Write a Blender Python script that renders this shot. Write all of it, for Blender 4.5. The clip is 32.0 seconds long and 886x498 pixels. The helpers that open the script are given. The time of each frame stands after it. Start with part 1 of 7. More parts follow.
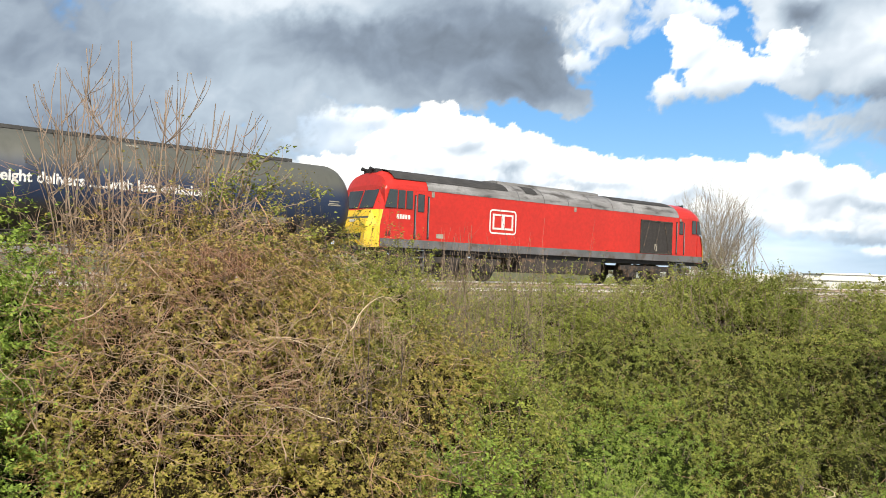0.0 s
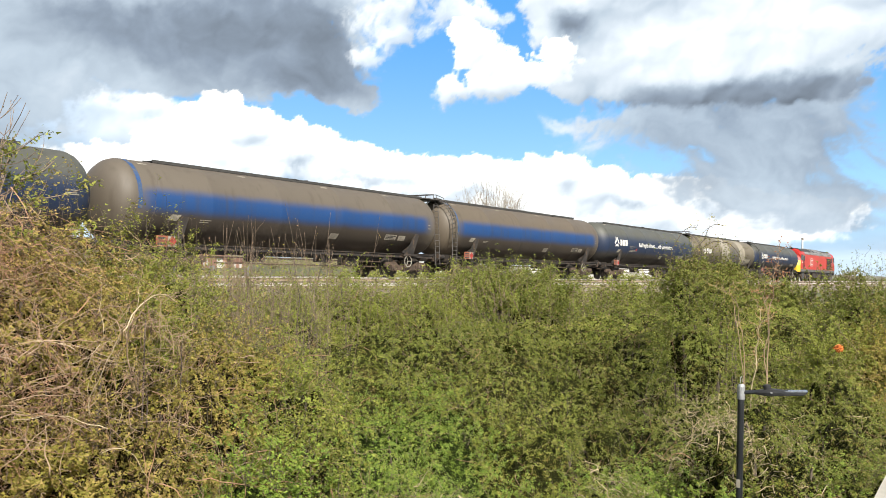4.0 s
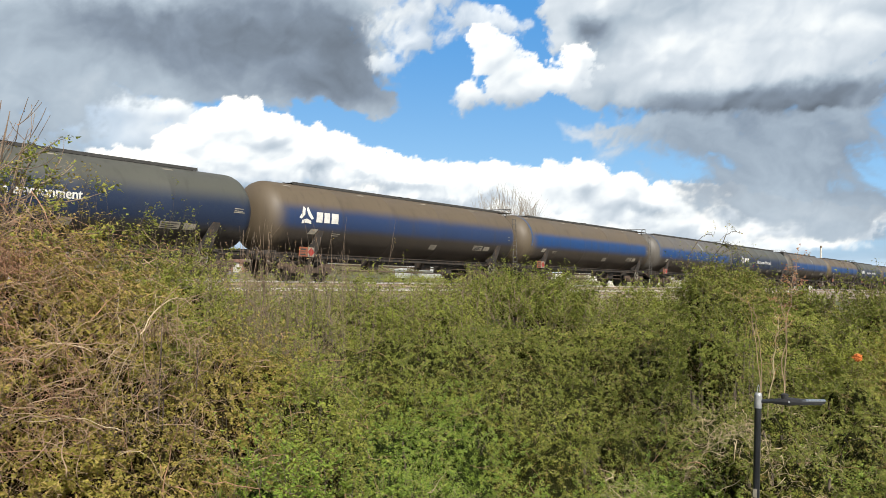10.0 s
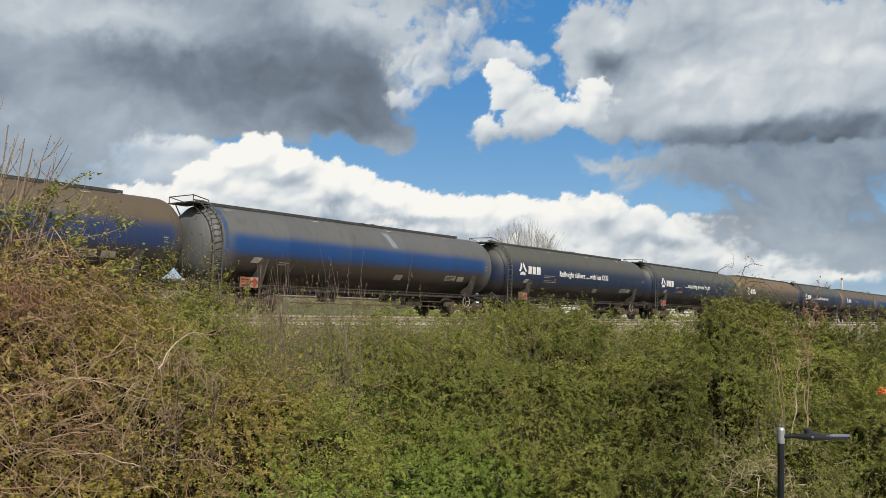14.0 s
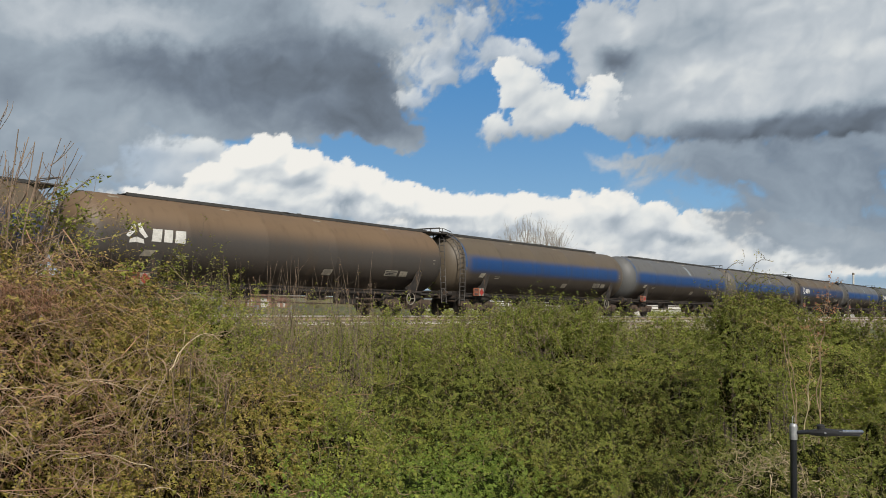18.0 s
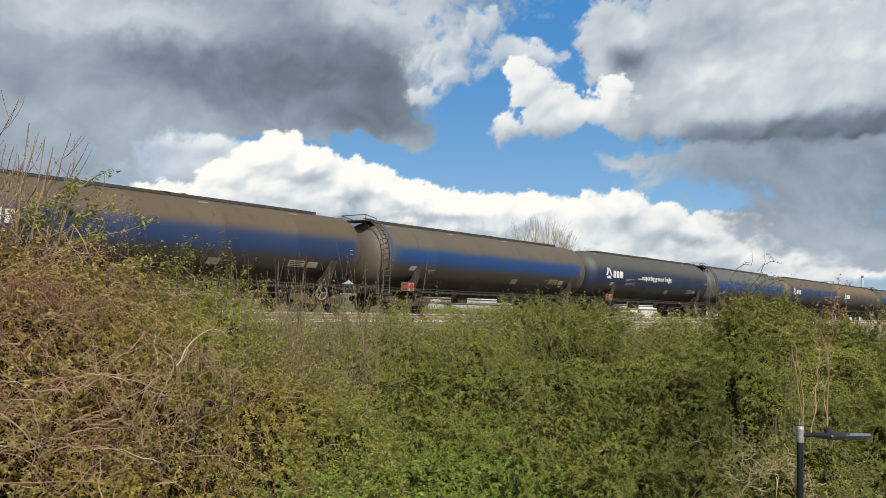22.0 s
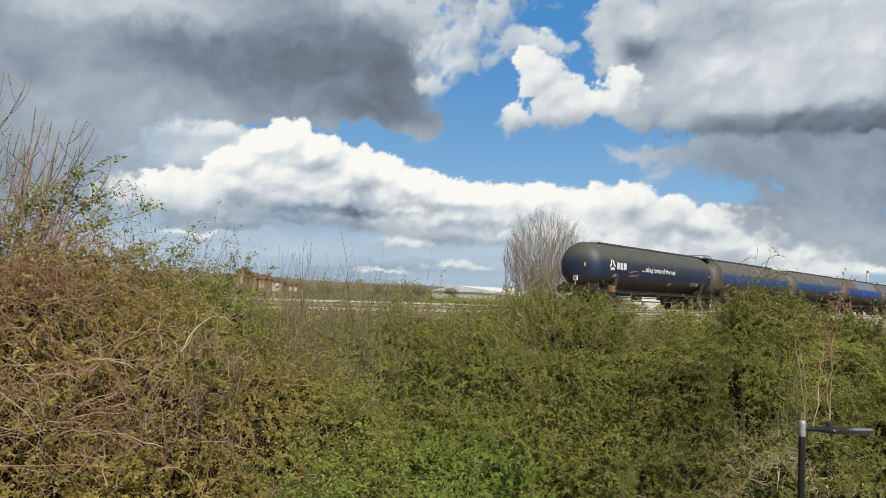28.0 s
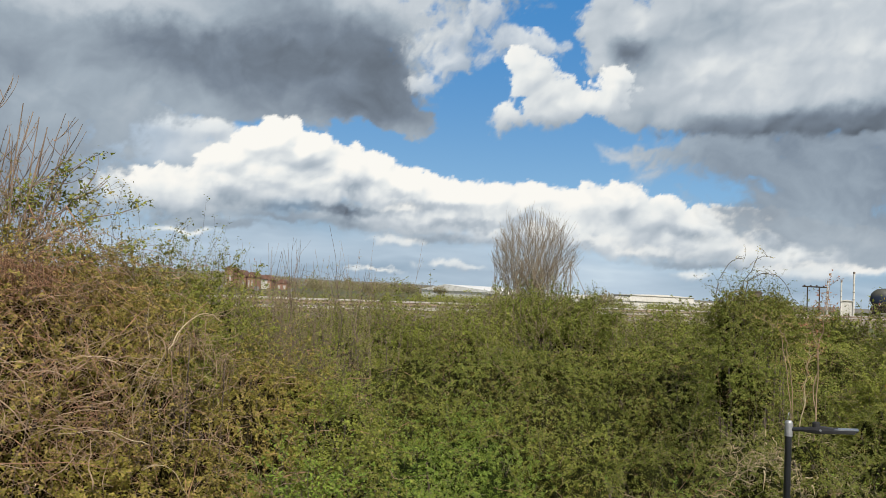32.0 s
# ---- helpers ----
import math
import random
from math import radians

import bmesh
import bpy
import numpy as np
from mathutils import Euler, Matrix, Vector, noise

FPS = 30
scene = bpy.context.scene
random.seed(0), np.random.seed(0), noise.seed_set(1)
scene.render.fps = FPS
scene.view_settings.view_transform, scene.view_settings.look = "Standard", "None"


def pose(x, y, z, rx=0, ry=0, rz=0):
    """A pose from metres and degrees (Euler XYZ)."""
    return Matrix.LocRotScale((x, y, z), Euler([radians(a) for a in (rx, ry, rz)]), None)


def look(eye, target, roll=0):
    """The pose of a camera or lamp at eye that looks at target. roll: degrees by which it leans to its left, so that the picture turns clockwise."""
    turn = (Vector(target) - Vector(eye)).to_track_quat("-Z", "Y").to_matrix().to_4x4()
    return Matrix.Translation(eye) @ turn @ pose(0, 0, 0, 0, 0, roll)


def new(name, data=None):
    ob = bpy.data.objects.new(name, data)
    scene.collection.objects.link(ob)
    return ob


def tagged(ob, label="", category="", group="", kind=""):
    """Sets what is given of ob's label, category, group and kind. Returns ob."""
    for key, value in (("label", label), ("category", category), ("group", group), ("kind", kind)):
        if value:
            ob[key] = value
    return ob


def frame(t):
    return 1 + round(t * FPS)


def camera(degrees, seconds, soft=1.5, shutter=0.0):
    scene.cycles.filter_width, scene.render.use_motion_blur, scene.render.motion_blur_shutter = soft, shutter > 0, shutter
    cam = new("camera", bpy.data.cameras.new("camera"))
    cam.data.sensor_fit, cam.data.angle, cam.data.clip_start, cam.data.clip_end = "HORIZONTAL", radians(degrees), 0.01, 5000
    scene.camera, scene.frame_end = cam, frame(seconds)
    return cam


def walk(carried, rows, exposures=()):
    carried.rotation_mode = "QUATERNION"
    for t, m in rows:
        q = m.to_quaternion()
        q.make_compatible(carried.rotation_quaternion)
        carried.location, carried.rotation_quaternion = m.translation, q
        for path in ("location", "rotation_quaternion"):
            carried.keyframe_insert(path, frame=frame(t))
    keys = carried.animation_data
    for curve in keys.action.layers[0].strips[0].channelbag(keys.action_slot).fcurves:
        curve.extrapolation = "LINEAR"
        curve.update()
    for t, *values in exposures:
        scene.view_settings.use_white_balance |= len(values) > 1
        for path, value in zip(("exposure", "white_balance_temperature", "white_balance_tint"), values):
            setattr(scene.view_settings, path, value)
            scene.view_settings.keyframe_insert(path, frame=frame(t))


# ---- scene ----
EYE = (0.0, 0.0, 6.5)
RAIL = 5.95
TRACK_Y = 25.31
PITCH = 18.05

# The camera stands on a footbridge and only turns: seconds and the three angles of its pose.
TURNS = [(0, 91.2, -2.034, -39.149), (0.5, 90.591, -1.329, -46.837), (1, 89.427, -0.412, -51.549), (1.5, 89.807, -0.833, -53.153), (2, 90.314, -1.242, -52.503), (2.5, 90.477, -1.686, -52.867), (3, 90.374, -1.745, -53.842), (3.5, 90.708, -1.589, -54.293), (4, 91.262, -1.501, -53.888), (4.5, 91.289, -1.503, -53.721), (6.5, 91.414, -1.397, -53.824), (7, 91.473, -1.236, -53.827), (7.5, 91.392, -1.535, -54.039), (8, 91.386, -1.86, -54.267), (8.5, 91.694, -1.679, -53.944), (9, 91.913, -1.643, -52.923), (9.5, 91.754, -1.958, -52.67), (10, 91.627, -1.877, -52.826), (10.5, 91.796, -1.647, -52.73), (11, 92.074, -1.756, -52.683), (11.5, 92.263, -2.078, -52.55), (12, 92.552, -2.165, -52.197), (12.5, 92.777, -2.043, -51.921), (13, 93.126, -1.884, -51.781), (13.5, 93.575, -1.705, -51.713), (14, 93.917, -1.687, -51.658), (14.5, 94.12, -1.696, -51.52), (16.5, 94.102, -1.083, -51.071), (17, 93.971, -1.122, -51.162), (17.5, 93.907, -1.228, -51.167), (18, 93.829, -1.142, -50.99), (18.5, 93.885, -1.042, -50.926), (19, 94.013, -1.139, -51.164), (19.5, 93.784, -1.15, -51.157), (20, 93.465, -1.264, -50.275), (20.5, 93.506, -1.292, -50.38), (21, 93.506, -1.432, -50.68), (21.5, 93.717, -1.701, -50.432), (22, 93.7, -1.788, -50.509), (22.5, 93.406, -1.939, -50.678), (23, 93.264, -1.797, -50.591), (23.5, 93.513, -1.665, -50.554), (24, 93.645, -1.734, -50.441), (24.5, 93.625, -1.742, -50.382), (26.5, 93.827, -2.485, -50.285), (27, 93.637, -2.564, -50.262), (27.5, 93.301, -2.622, -50.257), (28, 92.971, -2.521, -50.239), (28.5, 92.785, -2.526, -50.185), (29, 92.8, -2.535, -50.269), (29.5, 92.927, -2.658, -50.454), (30, 92.822, -2.763, -50.625), (30.5, 92.782, -2.805, -50.715), (31, 92.81, -2.794, -50.694), (31.5, 92.95, -2.879, -50.835), (32, 92.924, -2.831, -50.985)]
cam = camera(56.3, 32.0, soft=0.75)
walk(cam, [(t, pose(*EYE, rx, ry, rz)) for t, rx, ry, rz in TURNS], exposures=[(0.0, 0.42), (1.0, 0.42), (2.0, 0.53), (4.0, 0.55), (7.0, 0.4), (9.0, 0.36), (10.0, 0.2), (11.0, 0.13), (13.0, 0.03), (14.0, -0.22), (17.0, -0.33), (20.0, -0.25), (21.0, -0.14), (24.0, -0.14), (28.0, -0.19), (32.0, -0.19)])

# ---- light ----
SUN_AZ, SUN_EL = 212.0, 43.0   # clockwise from +Y, seen from above
world = bpy.data.worlds.new("world")
scene.world = world
world.use_nodes = True
wn = world.node_tree.nodes
sky_tex = wn.new("ShaderNodeTexSky")
sky_tex.sky_type = "NISHITA"
sky_tex.sun_disc = False
sky_tex.sun_elevation = radians(SUN_EL)
sky_tex.sun_rotation = radians(SUN_AZ)
hue = wn.new("ShaderNodeHueSaturation")
hue.inputs["Saturation"].default_value = 0.45   # mostly cloud
world.node_tree.links.new(sky_tex.outputs[0], hue.inputs["Color"])
world.node_tree.links.new(hue.outputs[0], wn["Background"].inputs[0])
wn["Background"].inputs[1].default_value = 0.105
sun = new("sun", bpy.data.lights.new("sun", "SUN"))
sun.data.energy = 5.0
sun.data.angle = radians(0.6)
sun.data.color = (1.0, 0.94, 0.84)
sa, se = radians(SUN_AZ), radians(SUN_EL)
sun.matrix_basis = look((math.sin(sa) * math.cos(se) * 60, math.cos(sa) * math.cos(se) * 60, math.sin(se) * 60 + 6), (0, 0, 6))


# ---- small tools ----
def obj(name, mesh, parent=None, label=""):
    ob = new(name, mesh)
    if parent is not None:
        ob.parent = parent
    if label:
        ob["label"] = label
    return ob


def finish(name, bm, *materials, smooth=False):
    me = bpy.data.meshes.new(name)
    bm.normal_update()
    bm.to_mesh(me)
    bm.free()
    for m in materials:
        me.materials.append(m)
    if smooth:
        me.polygons.foreach_set("use_smooth", [True] * len(me.polygons))
    return me


def part(name, bm, material, parent, label="", smooth=False):
    return obj(name, finish(name, bm, material, smooth=smooth), parent, label)


def raw(name, verts, faces, material, smooth=False):
    """A mesh from arrays: verts (n, 3), faces (m, 3 or 4)."""
    me = bpy.data.meshes.new(name)
    faces = np.asarray(faces, dtype=np.int32)
    k = faces.shape[1]
    me.vertices.add(len(verts))
    me.vertices.foreach_set("co", np.asarray(verts, dtype=np.float32).ravel())
    me.loops.add(faces.size)
    me.loops.foreach_set("vertex_index", faces.ravel())
    me.polygons.add(len(faces))
    me.polygons.foreach_set("loop_start", np.arange(0, faces.size, k, dtype=np.int32))
    me.polygons.foreach_set("use_smooth", np.full(len(faces), smooth))
    me.update(calc_edges=True)
    me.materials.append(material)
    return me


def box(bm, x0, x1, y0, y1, z0, z1, bevel=0.0, turn=None):
    made = bmesh.ops.create_cube(bm, size=1.0)["verts"]
    m = Matrix.Translation(((x0 + x1) / 2, (y0 + y1) / 2, (z0 + z1) / 2)) @ (turn or Matrix()) @ Matrix.Diagonal((x1 - x0, y1 - y0, z1 - z0, 1))
    bmesh.ops.transform(bm, matrix=m, verts=made)
    if bevel:
        edges = list({e for v in made for e in v.link_edges})
        bmesh.ops.bevel(bm, geom=edges, offset=bevel, segments=2, affect="EDGES", profile=0.6)
    return bm


def rod(bm, a, b, r0, r1=None, seg=8):
    a, b = Vector(a), Vector(b)
    d = b - a
    m = Matrix.Translation((a + b) / 2) @ d.to_track_quat("Z", "Y").to_matrix().to_4x4()
    bmesh.ops.create_cone(bm, cap_ends=True, segments=seg, radius1=r0, radius2=r0 if r1 is None else r1, depth=d.length, matrix=m)
    return bm


def prism(bm, outline, x0, x1):
    """An outline of (y, z) corners pulled from x0 to x1."""
    a = [bm.verts.new((x0, y, z)) for y, z in outline]
    b = [bm.verts.new((x1, y, z)) for y, z in outline]
    n = len(outline)
    bm.faces.new(a)
    bm.faces.new(b[::-1])
    for i in range(n):
        bm.faces.new((a[i], b[i], b[(i + 1) % n], a[(i + 1) % n]))
    return bm


def slab(bm, corners, thick):
    """A plate with the given corners as its face and its back thick behind, along the normal."""
    c = [Vector(p) for p in corners]
    nrm = (c[1] - c[0]).cross(c[-1] - c[0]).normalized()
    a = [bm.verts.new(p) for p in c]
    b = [bm.verts.new(p - nrm * thick) for p in c]
    n = len(c)
    bm.faces.new(a)
    bm.faces.new(b[::-1])
    for i in range(n):
        bm.faces.new((a[i], b[i], b[(i + 1) % n], a[(i + 1) % n]))
    return bm


def tubes(paths, radii, sides=3):
    """Tapered tubes along many paths: paths (n, k, 3), radii (n, k). Verts and quads."""
    n, k, _ = paths.shape
    tang = np.gradient(paths, axis=1)
    tang /= np.linalg.norm(tang, axis=2, keepdims=True) + 1e-9
    ref = np.where(np.abs(tang[..., 2:3]) > 0.9, np.array([1.0, 0, 0]), np.array([0, 0, 1.0]))
    s1 = np.cross(tang, ref)
    s1 /= np.linalg.norm(s1, axis=2, keepdims=True) + 1e-9
    s2 = np.cross(tang, s1)
    ang = np.arange(sides) * 2 * np.pi / sides
    v = paths[:, :, None] + radii[:, :, None, None] * (np.cos(ang)[None, None, :, None] * s1[:, :, None] + np.sin(ang)[None, None, :, None] * s2[:, :, None])
    idx = np.arange(n * k * sides).reshape(n, k, sides)
    a, b = idx[:, :-1], idx[:, 1:]
    f = np.stack([a, np.roll(a, -1, 2), np.roll(b, -1, 2), b], -1).reshape(-1, 4)
    return v.reshape(-1, 3), f


def lattice(x, y, seed):
    h = (x * 374761393 + y * 668265263 + seed * 982451653) & 0xFFFFFFFF
    h = ((h ^ (h >> 13)) * 1274126177) & 0xFFFFFFFF
    return ((h ^ (h >> 16)) & 0xFFFF) / 65535.0


def vnoise(x, y, seed=0):
    xi, yi = np.floor(x).astype(np.int64), np.floor(y).astype(np.int64)
    fx, fy = x - xi, y - yi
    fx, fy = fx * fx * (3 - 2 * fx), fy * fy * (3 - 2 * fy)
    return (lattice(xi, yi, seed) * (1 - fx) + lattice(xi + 1, yi, seed) * fx) * (1 - fy) + (lattice(xi, yi + 1, seed) * (1 - fx) + lattice(xi + 1, yi + 1, seed) * fx) * fy


def fbm(x, y, seed=0, octaves=5, gain=0.5):
    """Fractal noise, about -1 to 1."""
    total, amp, norm = 0, 1.0, 0.0
    for o in range(octaves):
        total = total + amp * (vnoise(x + 17.3 * o, y - 9.1 * o, seed + o) * 2 - 1)
        x, y = 1.6 * x + 1.2 * y, 1.6 * y - 1.2 * x
        norm += amp
        amp *= gain
    return total / norm * 1.6


# ---- materials ----
def shader(name):
    m = bpy.data.materials.new(name)
    m.use_nodes = True
    nt = m.node_tree
    return m, nt.nodes, nt.links, nt.nodes["Principled BSDF"]


def noise_node(n, l, scale, detail=4, coord="Object", stretch=None):
    tc = n.new("ShaderNodeTexCoord")
    tex = n.new("ShaderNodeTexNoise")
    tex.inputs["Scale"].default_value = scale
    tex.inputs["Detail"].default_value = detail
    if stretch:
        mp = n.new("ShaderNodeMapping")
        mp.inputs["Scale"].default_value = stretch
        l.new(tc.outputs[coord], mp.inputs[0])
        l.new(mp.outputs[0], tex.inputs["Vector"])
    else:
        l.new(tc.outputs[coord], tex.inputs["Vector"])
    return tex.outputs["Fac"]


def ramp(n, l, value, lo, hi):
    r = n.new("ShaderNodeMapRange")
    r.interpolation_type = "SMOOTHSTEP"
    r.inputs["From Min"].default_value = lo
    r.inputs["From Max"].default_value = hi
    l.new(value, r.inputs["Value"])
    return r.outputs["Result"]


def mixc(n, l, fac, a, b, mode="MIX"):
    m = n.new("ShaderNodeMix")
    m.data_type = "RGBA"
    m.blend_type = mode
    for sock, v in ((m.inputs["Factor"], fac), (m.inputs["A"], a), (m.inputs["B"], b)):
        if isinstance(v, (int, float)):
            sock.default_value = v
        elif isinstance(v, tuple):
            sock.default_value = (*v, 1)
        else:
            l.new(v, sock)
    return m.outputs["Result"]


def calc(n, l, op, a, b=0.0):
    m = n.new("ShaderNodeMath")
    m.operation = op
    for sock, v in zip(m.inputs, (a, b)):
        if isinstance(v, (int, float)):
            sock.default_value = v
        else:
            l.new(v, sock)
    return m.outputs[0]


def mat(name, col, dark=None, rough=0.6, metal=0.0, scale=1.5, fine=25.0, bump=0.0, grime=None, grime_at=(0.5, 0.7), spec=0.5, stretch=None):
    """A surface with two scales of variation: broad patches of col and dark, fine grain, and stains of grime."""
    m, n, l, b = shader(name)
    dark = dark or tuple(c * 0.7 for c in col)
    broad = noise_node(n, l, scale, 5, stretch=stretch)
    grain = noise_node(n, l, fine, 3)
    c = mixc(n, l, ramp(n, l, broad, 0.35, 0.65), dark, col)
    c = mixc(n, l, ramp(n, l, grain, 0.3, 0.7), mixc(n, l, 0.35, c, tuple(x * 0.5 for x in col)), c)
    if grime:
        st = noise_node(n, l, scale * 2.3, 6, stretch=stretch)
        c = mixc(n, l, ramp(n, l, st, *grime_at), c, grime)
    l.new(c, b.inputs["Base Color"])
    b.inputs["Roughness"].default_value = rough
    b.inputs["Metallic"].default_value = metal
    b.inputs["Specular IOR Level"].default_value = spec
    if bump:
        bn = n.new("ShaderNodeBump")
        bn.inputs["Strength"].default_value = bump
        bn.inputs["Distance"].default_value = 0.01
        l.new(grain, bn.inputs["Height"])
        l.new(bn.outputs[0], b.inputs["Normal"])
    return m


def leaf_mat(name, light, deep, warm, warm_share=0.75):
    """Leaves: every leaf its own tint; some light comes through."""
    m, n, l, b = shader(name)
    geo = n.new("ShaderNodeNewGeometry")
    r = geo.outputs["Random Per Island"]
    patch = noise_node(n, l, 0.55, 3)
    c = mixc(n, l, r, deep, light)
    c = mixc(n, l, ramp(n, l, calc(n, l, "ADD", calc(n, l, "MULTIPLY", patch, 0.8), calc(n, l, "MULTIPLY", r, 0.5)), warm_share - 0.12, warm_share + 0.12), c, warm)
    # young and old rosettes
    sprig = noise_node(n, l, 13.0, 1)
    c = mixc(n, l, ramp(n, l, sprig, 0.38, 0.62), mixc(n, l, 0.36, c, deep), mixc(n, l, 0.3, c, tuple(min(v * 1.15, 0.7) for v in light)))
    l.new(c, b.inputs["Base Color"])
    b.inputs["Roughness"].default_value = 0.6
    b.inputs["Specular IOR Level"].default_value = 0.2
    tr = n.new("ShaderNodeBsdfTranslucent")
    l.new(c, tr.inputs[0])
    mx = n.new("ShaderNodeMixShader")
    mx.inputs[0].default_value = 0.3
    l.new(b.outputs[0], mx.inputs[1])
    l.new(tr.outputs[0], mx.inputs[2])
    l.new(mx.outputs[0], n["Material Output"].inputs[0])
    return m


def barrel_mat(name, upper, band, lower, band_z, band_x=None, patches=None, shine=0.45, veil=None):
    """Weathered tank paint: dust above, washed paint in the band, soot and painted shading below; z and x on the wagon
    itself.
    """
    m, n, l, b = shader(name)
    tc = n.new("ShaderNodeTexCoord")
    sep = n.new("ShaderNodeSeparateXYZ")
    l.new(tc.outputs["Object"], sep.inputs[0])
    info = n.new("ShaderNodeObjectInfo")
    x, z = sep.outputs["X"], sep.outputs["Z"]
    shift = n.new("ShaderNodeVectorMath")
    shift.operation = "ADD"
    off = n.new("ShaderNodeCombineXYZ")
    l.new(calc(n, l, "MULTIPLY", info.outputs["Random"], 60.0), off.inputs[0])
    l.new(tc.outputs["Object"], shift.inputs[0])
    l.new(off.outputs[0], shift.inputs[1])

    def nz(scale, detail, stretch=(1, 1, 1)):
        mp = n.new("ShaderNodeMapping")
        mp.inputs["Scale"].default_value = stretch
        l.new(shift.outputs[0], mp.inputs[0])
        t = n.new("ShaderNodeTexNoise")
        t.inputs["Scale"].default_value = scale
        t.inputs["Detail"].default_value = detail
        l.new(mp.outputs[0], t.inputs["Vector"])
        return t.outputs["Fac"]
    broad, streak, grain = nz(0.7, 4), nz(2.2, 5, (1.6, 1, 0.12)), nz(30, 3)
    wob = calc(n, l, "ADD", z, calc(n, l, "MULTIPLY", calc(n, l, "SUBTRACT", broad, 0.5), 0.14))
    wob = calc(n, l, "ADD", wob, calc(n, l, "MULTIPLY", calc(n, l, "SUBTRACT", streak, 0.5), 0.07))
    if veil:
        upper_c = mixc(n, l, calc(n, l, "MULTIPLY", ramp(n, l, info.outputs["Random"], 0.25, 1.0), 0.75), upper, veil)
    else:
        upper_c = upper
    lo0, lo1, hi0, hi1 = band_z
    c = mixc(n, l, ramp(n, l, wob, lo0, lo1), lower, band)
    up = ramp(n, l, wob, hi0, hi1)
    if band_x:
        ax = calc(n, l, "ABSOLUTE", x)
        wx = calc(n, l, "ADD", ax, calc(n, l, "MULTIPLY", calc(n, l, "SUBTRACT", broad, 0.5), 0.7))
        c = mixc(n, l, ramp(n, l, wx, *band_x), c, upper_c)
    c = mixc(n, l, up, c, upper_c)
    if patches:
        for col, x0, x1, z0, z1, lean, amount in patches:
            xs = calc(n, l, "SUBTRACT", x, calc(n, l, "MULTIPLY", z, lean)) if lean else x
            inside = calc(n, l, "MULTIPLY", calc(n, l, "MULTIPLY", ramp(n, l, xs, x0 - 0.05, x0 + 0.05), ramp(n, l, xs, x1 + 0.05, x1 - 0.05)),
                          calc(n, l, "MULTIPLY", ramp(n, l, z, z0 - 0.08, z0 + 0.08), ramp(n, l, z, z1 + 0.08, z1 - 0.08)))
            some = calc(n, l, "MULTIPLY", calc(n, l, "GREATER_THAN", info.outputs["Random"], 0.55), abs(amount)) if amount < 0 else amount   # only on some wagons
            c = mixc(n, l, calc(n, l, "MULTIPLY", inside, some), c, col)
    c = mixc(n, l, calc(n, l, "MULTIPLY", ramp(n, l, streak, 0.5, 0.8), 0.45), c, tuple(v * 0.45 for v in upper))
    c = mixc(n, l, calc(n, l, "MULTIPLY", ramp(n, l, grain, 0.35, 0.75), 0.1), c, tuple(v * 1.35 for v in upper))
    l.new(c, b.inputs["Base Color"])
    l.new(calc(n, l, "ADD", calc(n, l, "MULTIPLY", broad, 0.25), shine), b.inputs["Roughness"])
    bn = n.new("ShaderNodeBump")
    bn.inputs["Strength"].default_value = 0.12
    bn.inputs["Distance"].default_value = 0.01
    l.new(broad, bn.inputs["Height"])
    l.new(bn.outputs[0], b.inputs["Normal"])
    return m


DUST = (0.108, 0.083, 0.054)
M_DARK = barrel_mat("dark_tank_paint", (0.078, 0.079, 0.066), (0.008, 0.02, 0.055), (0.03, 0.027, 0.024), (1.7, 2.1, 2.6, 3.3))
SMEAR = ((0.3, 0.36, 0.4), 2.2, 2.55, 3.0, 3.62, -0.45, -0.5)
M_BLUE = barrel_mat("blue_band_tank_paint", DUST, (0.002, 0.045, 0.165), (0.042, 0.034, 0.027), (1.98, 2.4, 2.68, 3.08), band_x=(7.2, 8.2), patches=[SMEAR], veil=(0.105, 0.118, 0.13))
M_WASHED = barrel_mat("washed_blue_tank_paint", DUST, (0.002, 0.045, 0.165), (0.042, 0.034, 0.027), (1.98, 2.4, 2.68, 3.08), band_x=(7.2, 8.2),
                      patches=[((0.135, 0.155, 0.2), -3.6, 5.2, 2.9, 4.2, 0, 0.85), ((0.004, 0.05, 0.3), -3.6, 5.2, 2.12, 2.82, 0, 0.75), ((0.16, 0.22, 0.32), 0.2, 1.5, 3.0, 4.0, 0.3, 0.28)])
M_NAVY = barrel_mat("navy_band_tank_paint", (0.108, 0.083, 0.054), (0.01, 0.032, 0.1), (0.036, 0.03, 0.025), (1.95, 2.35, 2.7, 3.2), band_x=(7.7, 8.6))
M_BROWN = barrel_mat("brown_tank_grime", (0.155, 0.103, 0.06), (0.055, 0.05, 0.046), (0.034, 0.028, 0.023), (1.6, 2.2, 2.5, 3.3))
M_PATCH = barrel_mat("patched_tank_paint", (0.15, 0.124, 0.08), (0.085, 0.07, 0.046), (0.045, 0.04, 0.034), (1.5, 2.0, 2.2, 3.0),
                     patches=[((0.36, 0.33, 0.26), *q, 0, 0.62) for q in ((-2.3, 0.1, 2.2, 3.9), (-1.9, 0.1, 1.6, 2.2), (3.1, 4.9, 2.0, 3.9), (3.6, 6.8, 1.55, 2.1))] + [((0.055, 0.056, 0.062), 0.2, 3.0, 1.3, 3.1, 0, 0.6)])
M_CHASSIS = mat("grimy_underframe_steel", (0.045, 0.038, 0.032), (0.022, 0.019, 0.017), rough=0.85, scale=2.0, fine=40, bump=0.3, grime=(0.1, 0.065, 0.04))
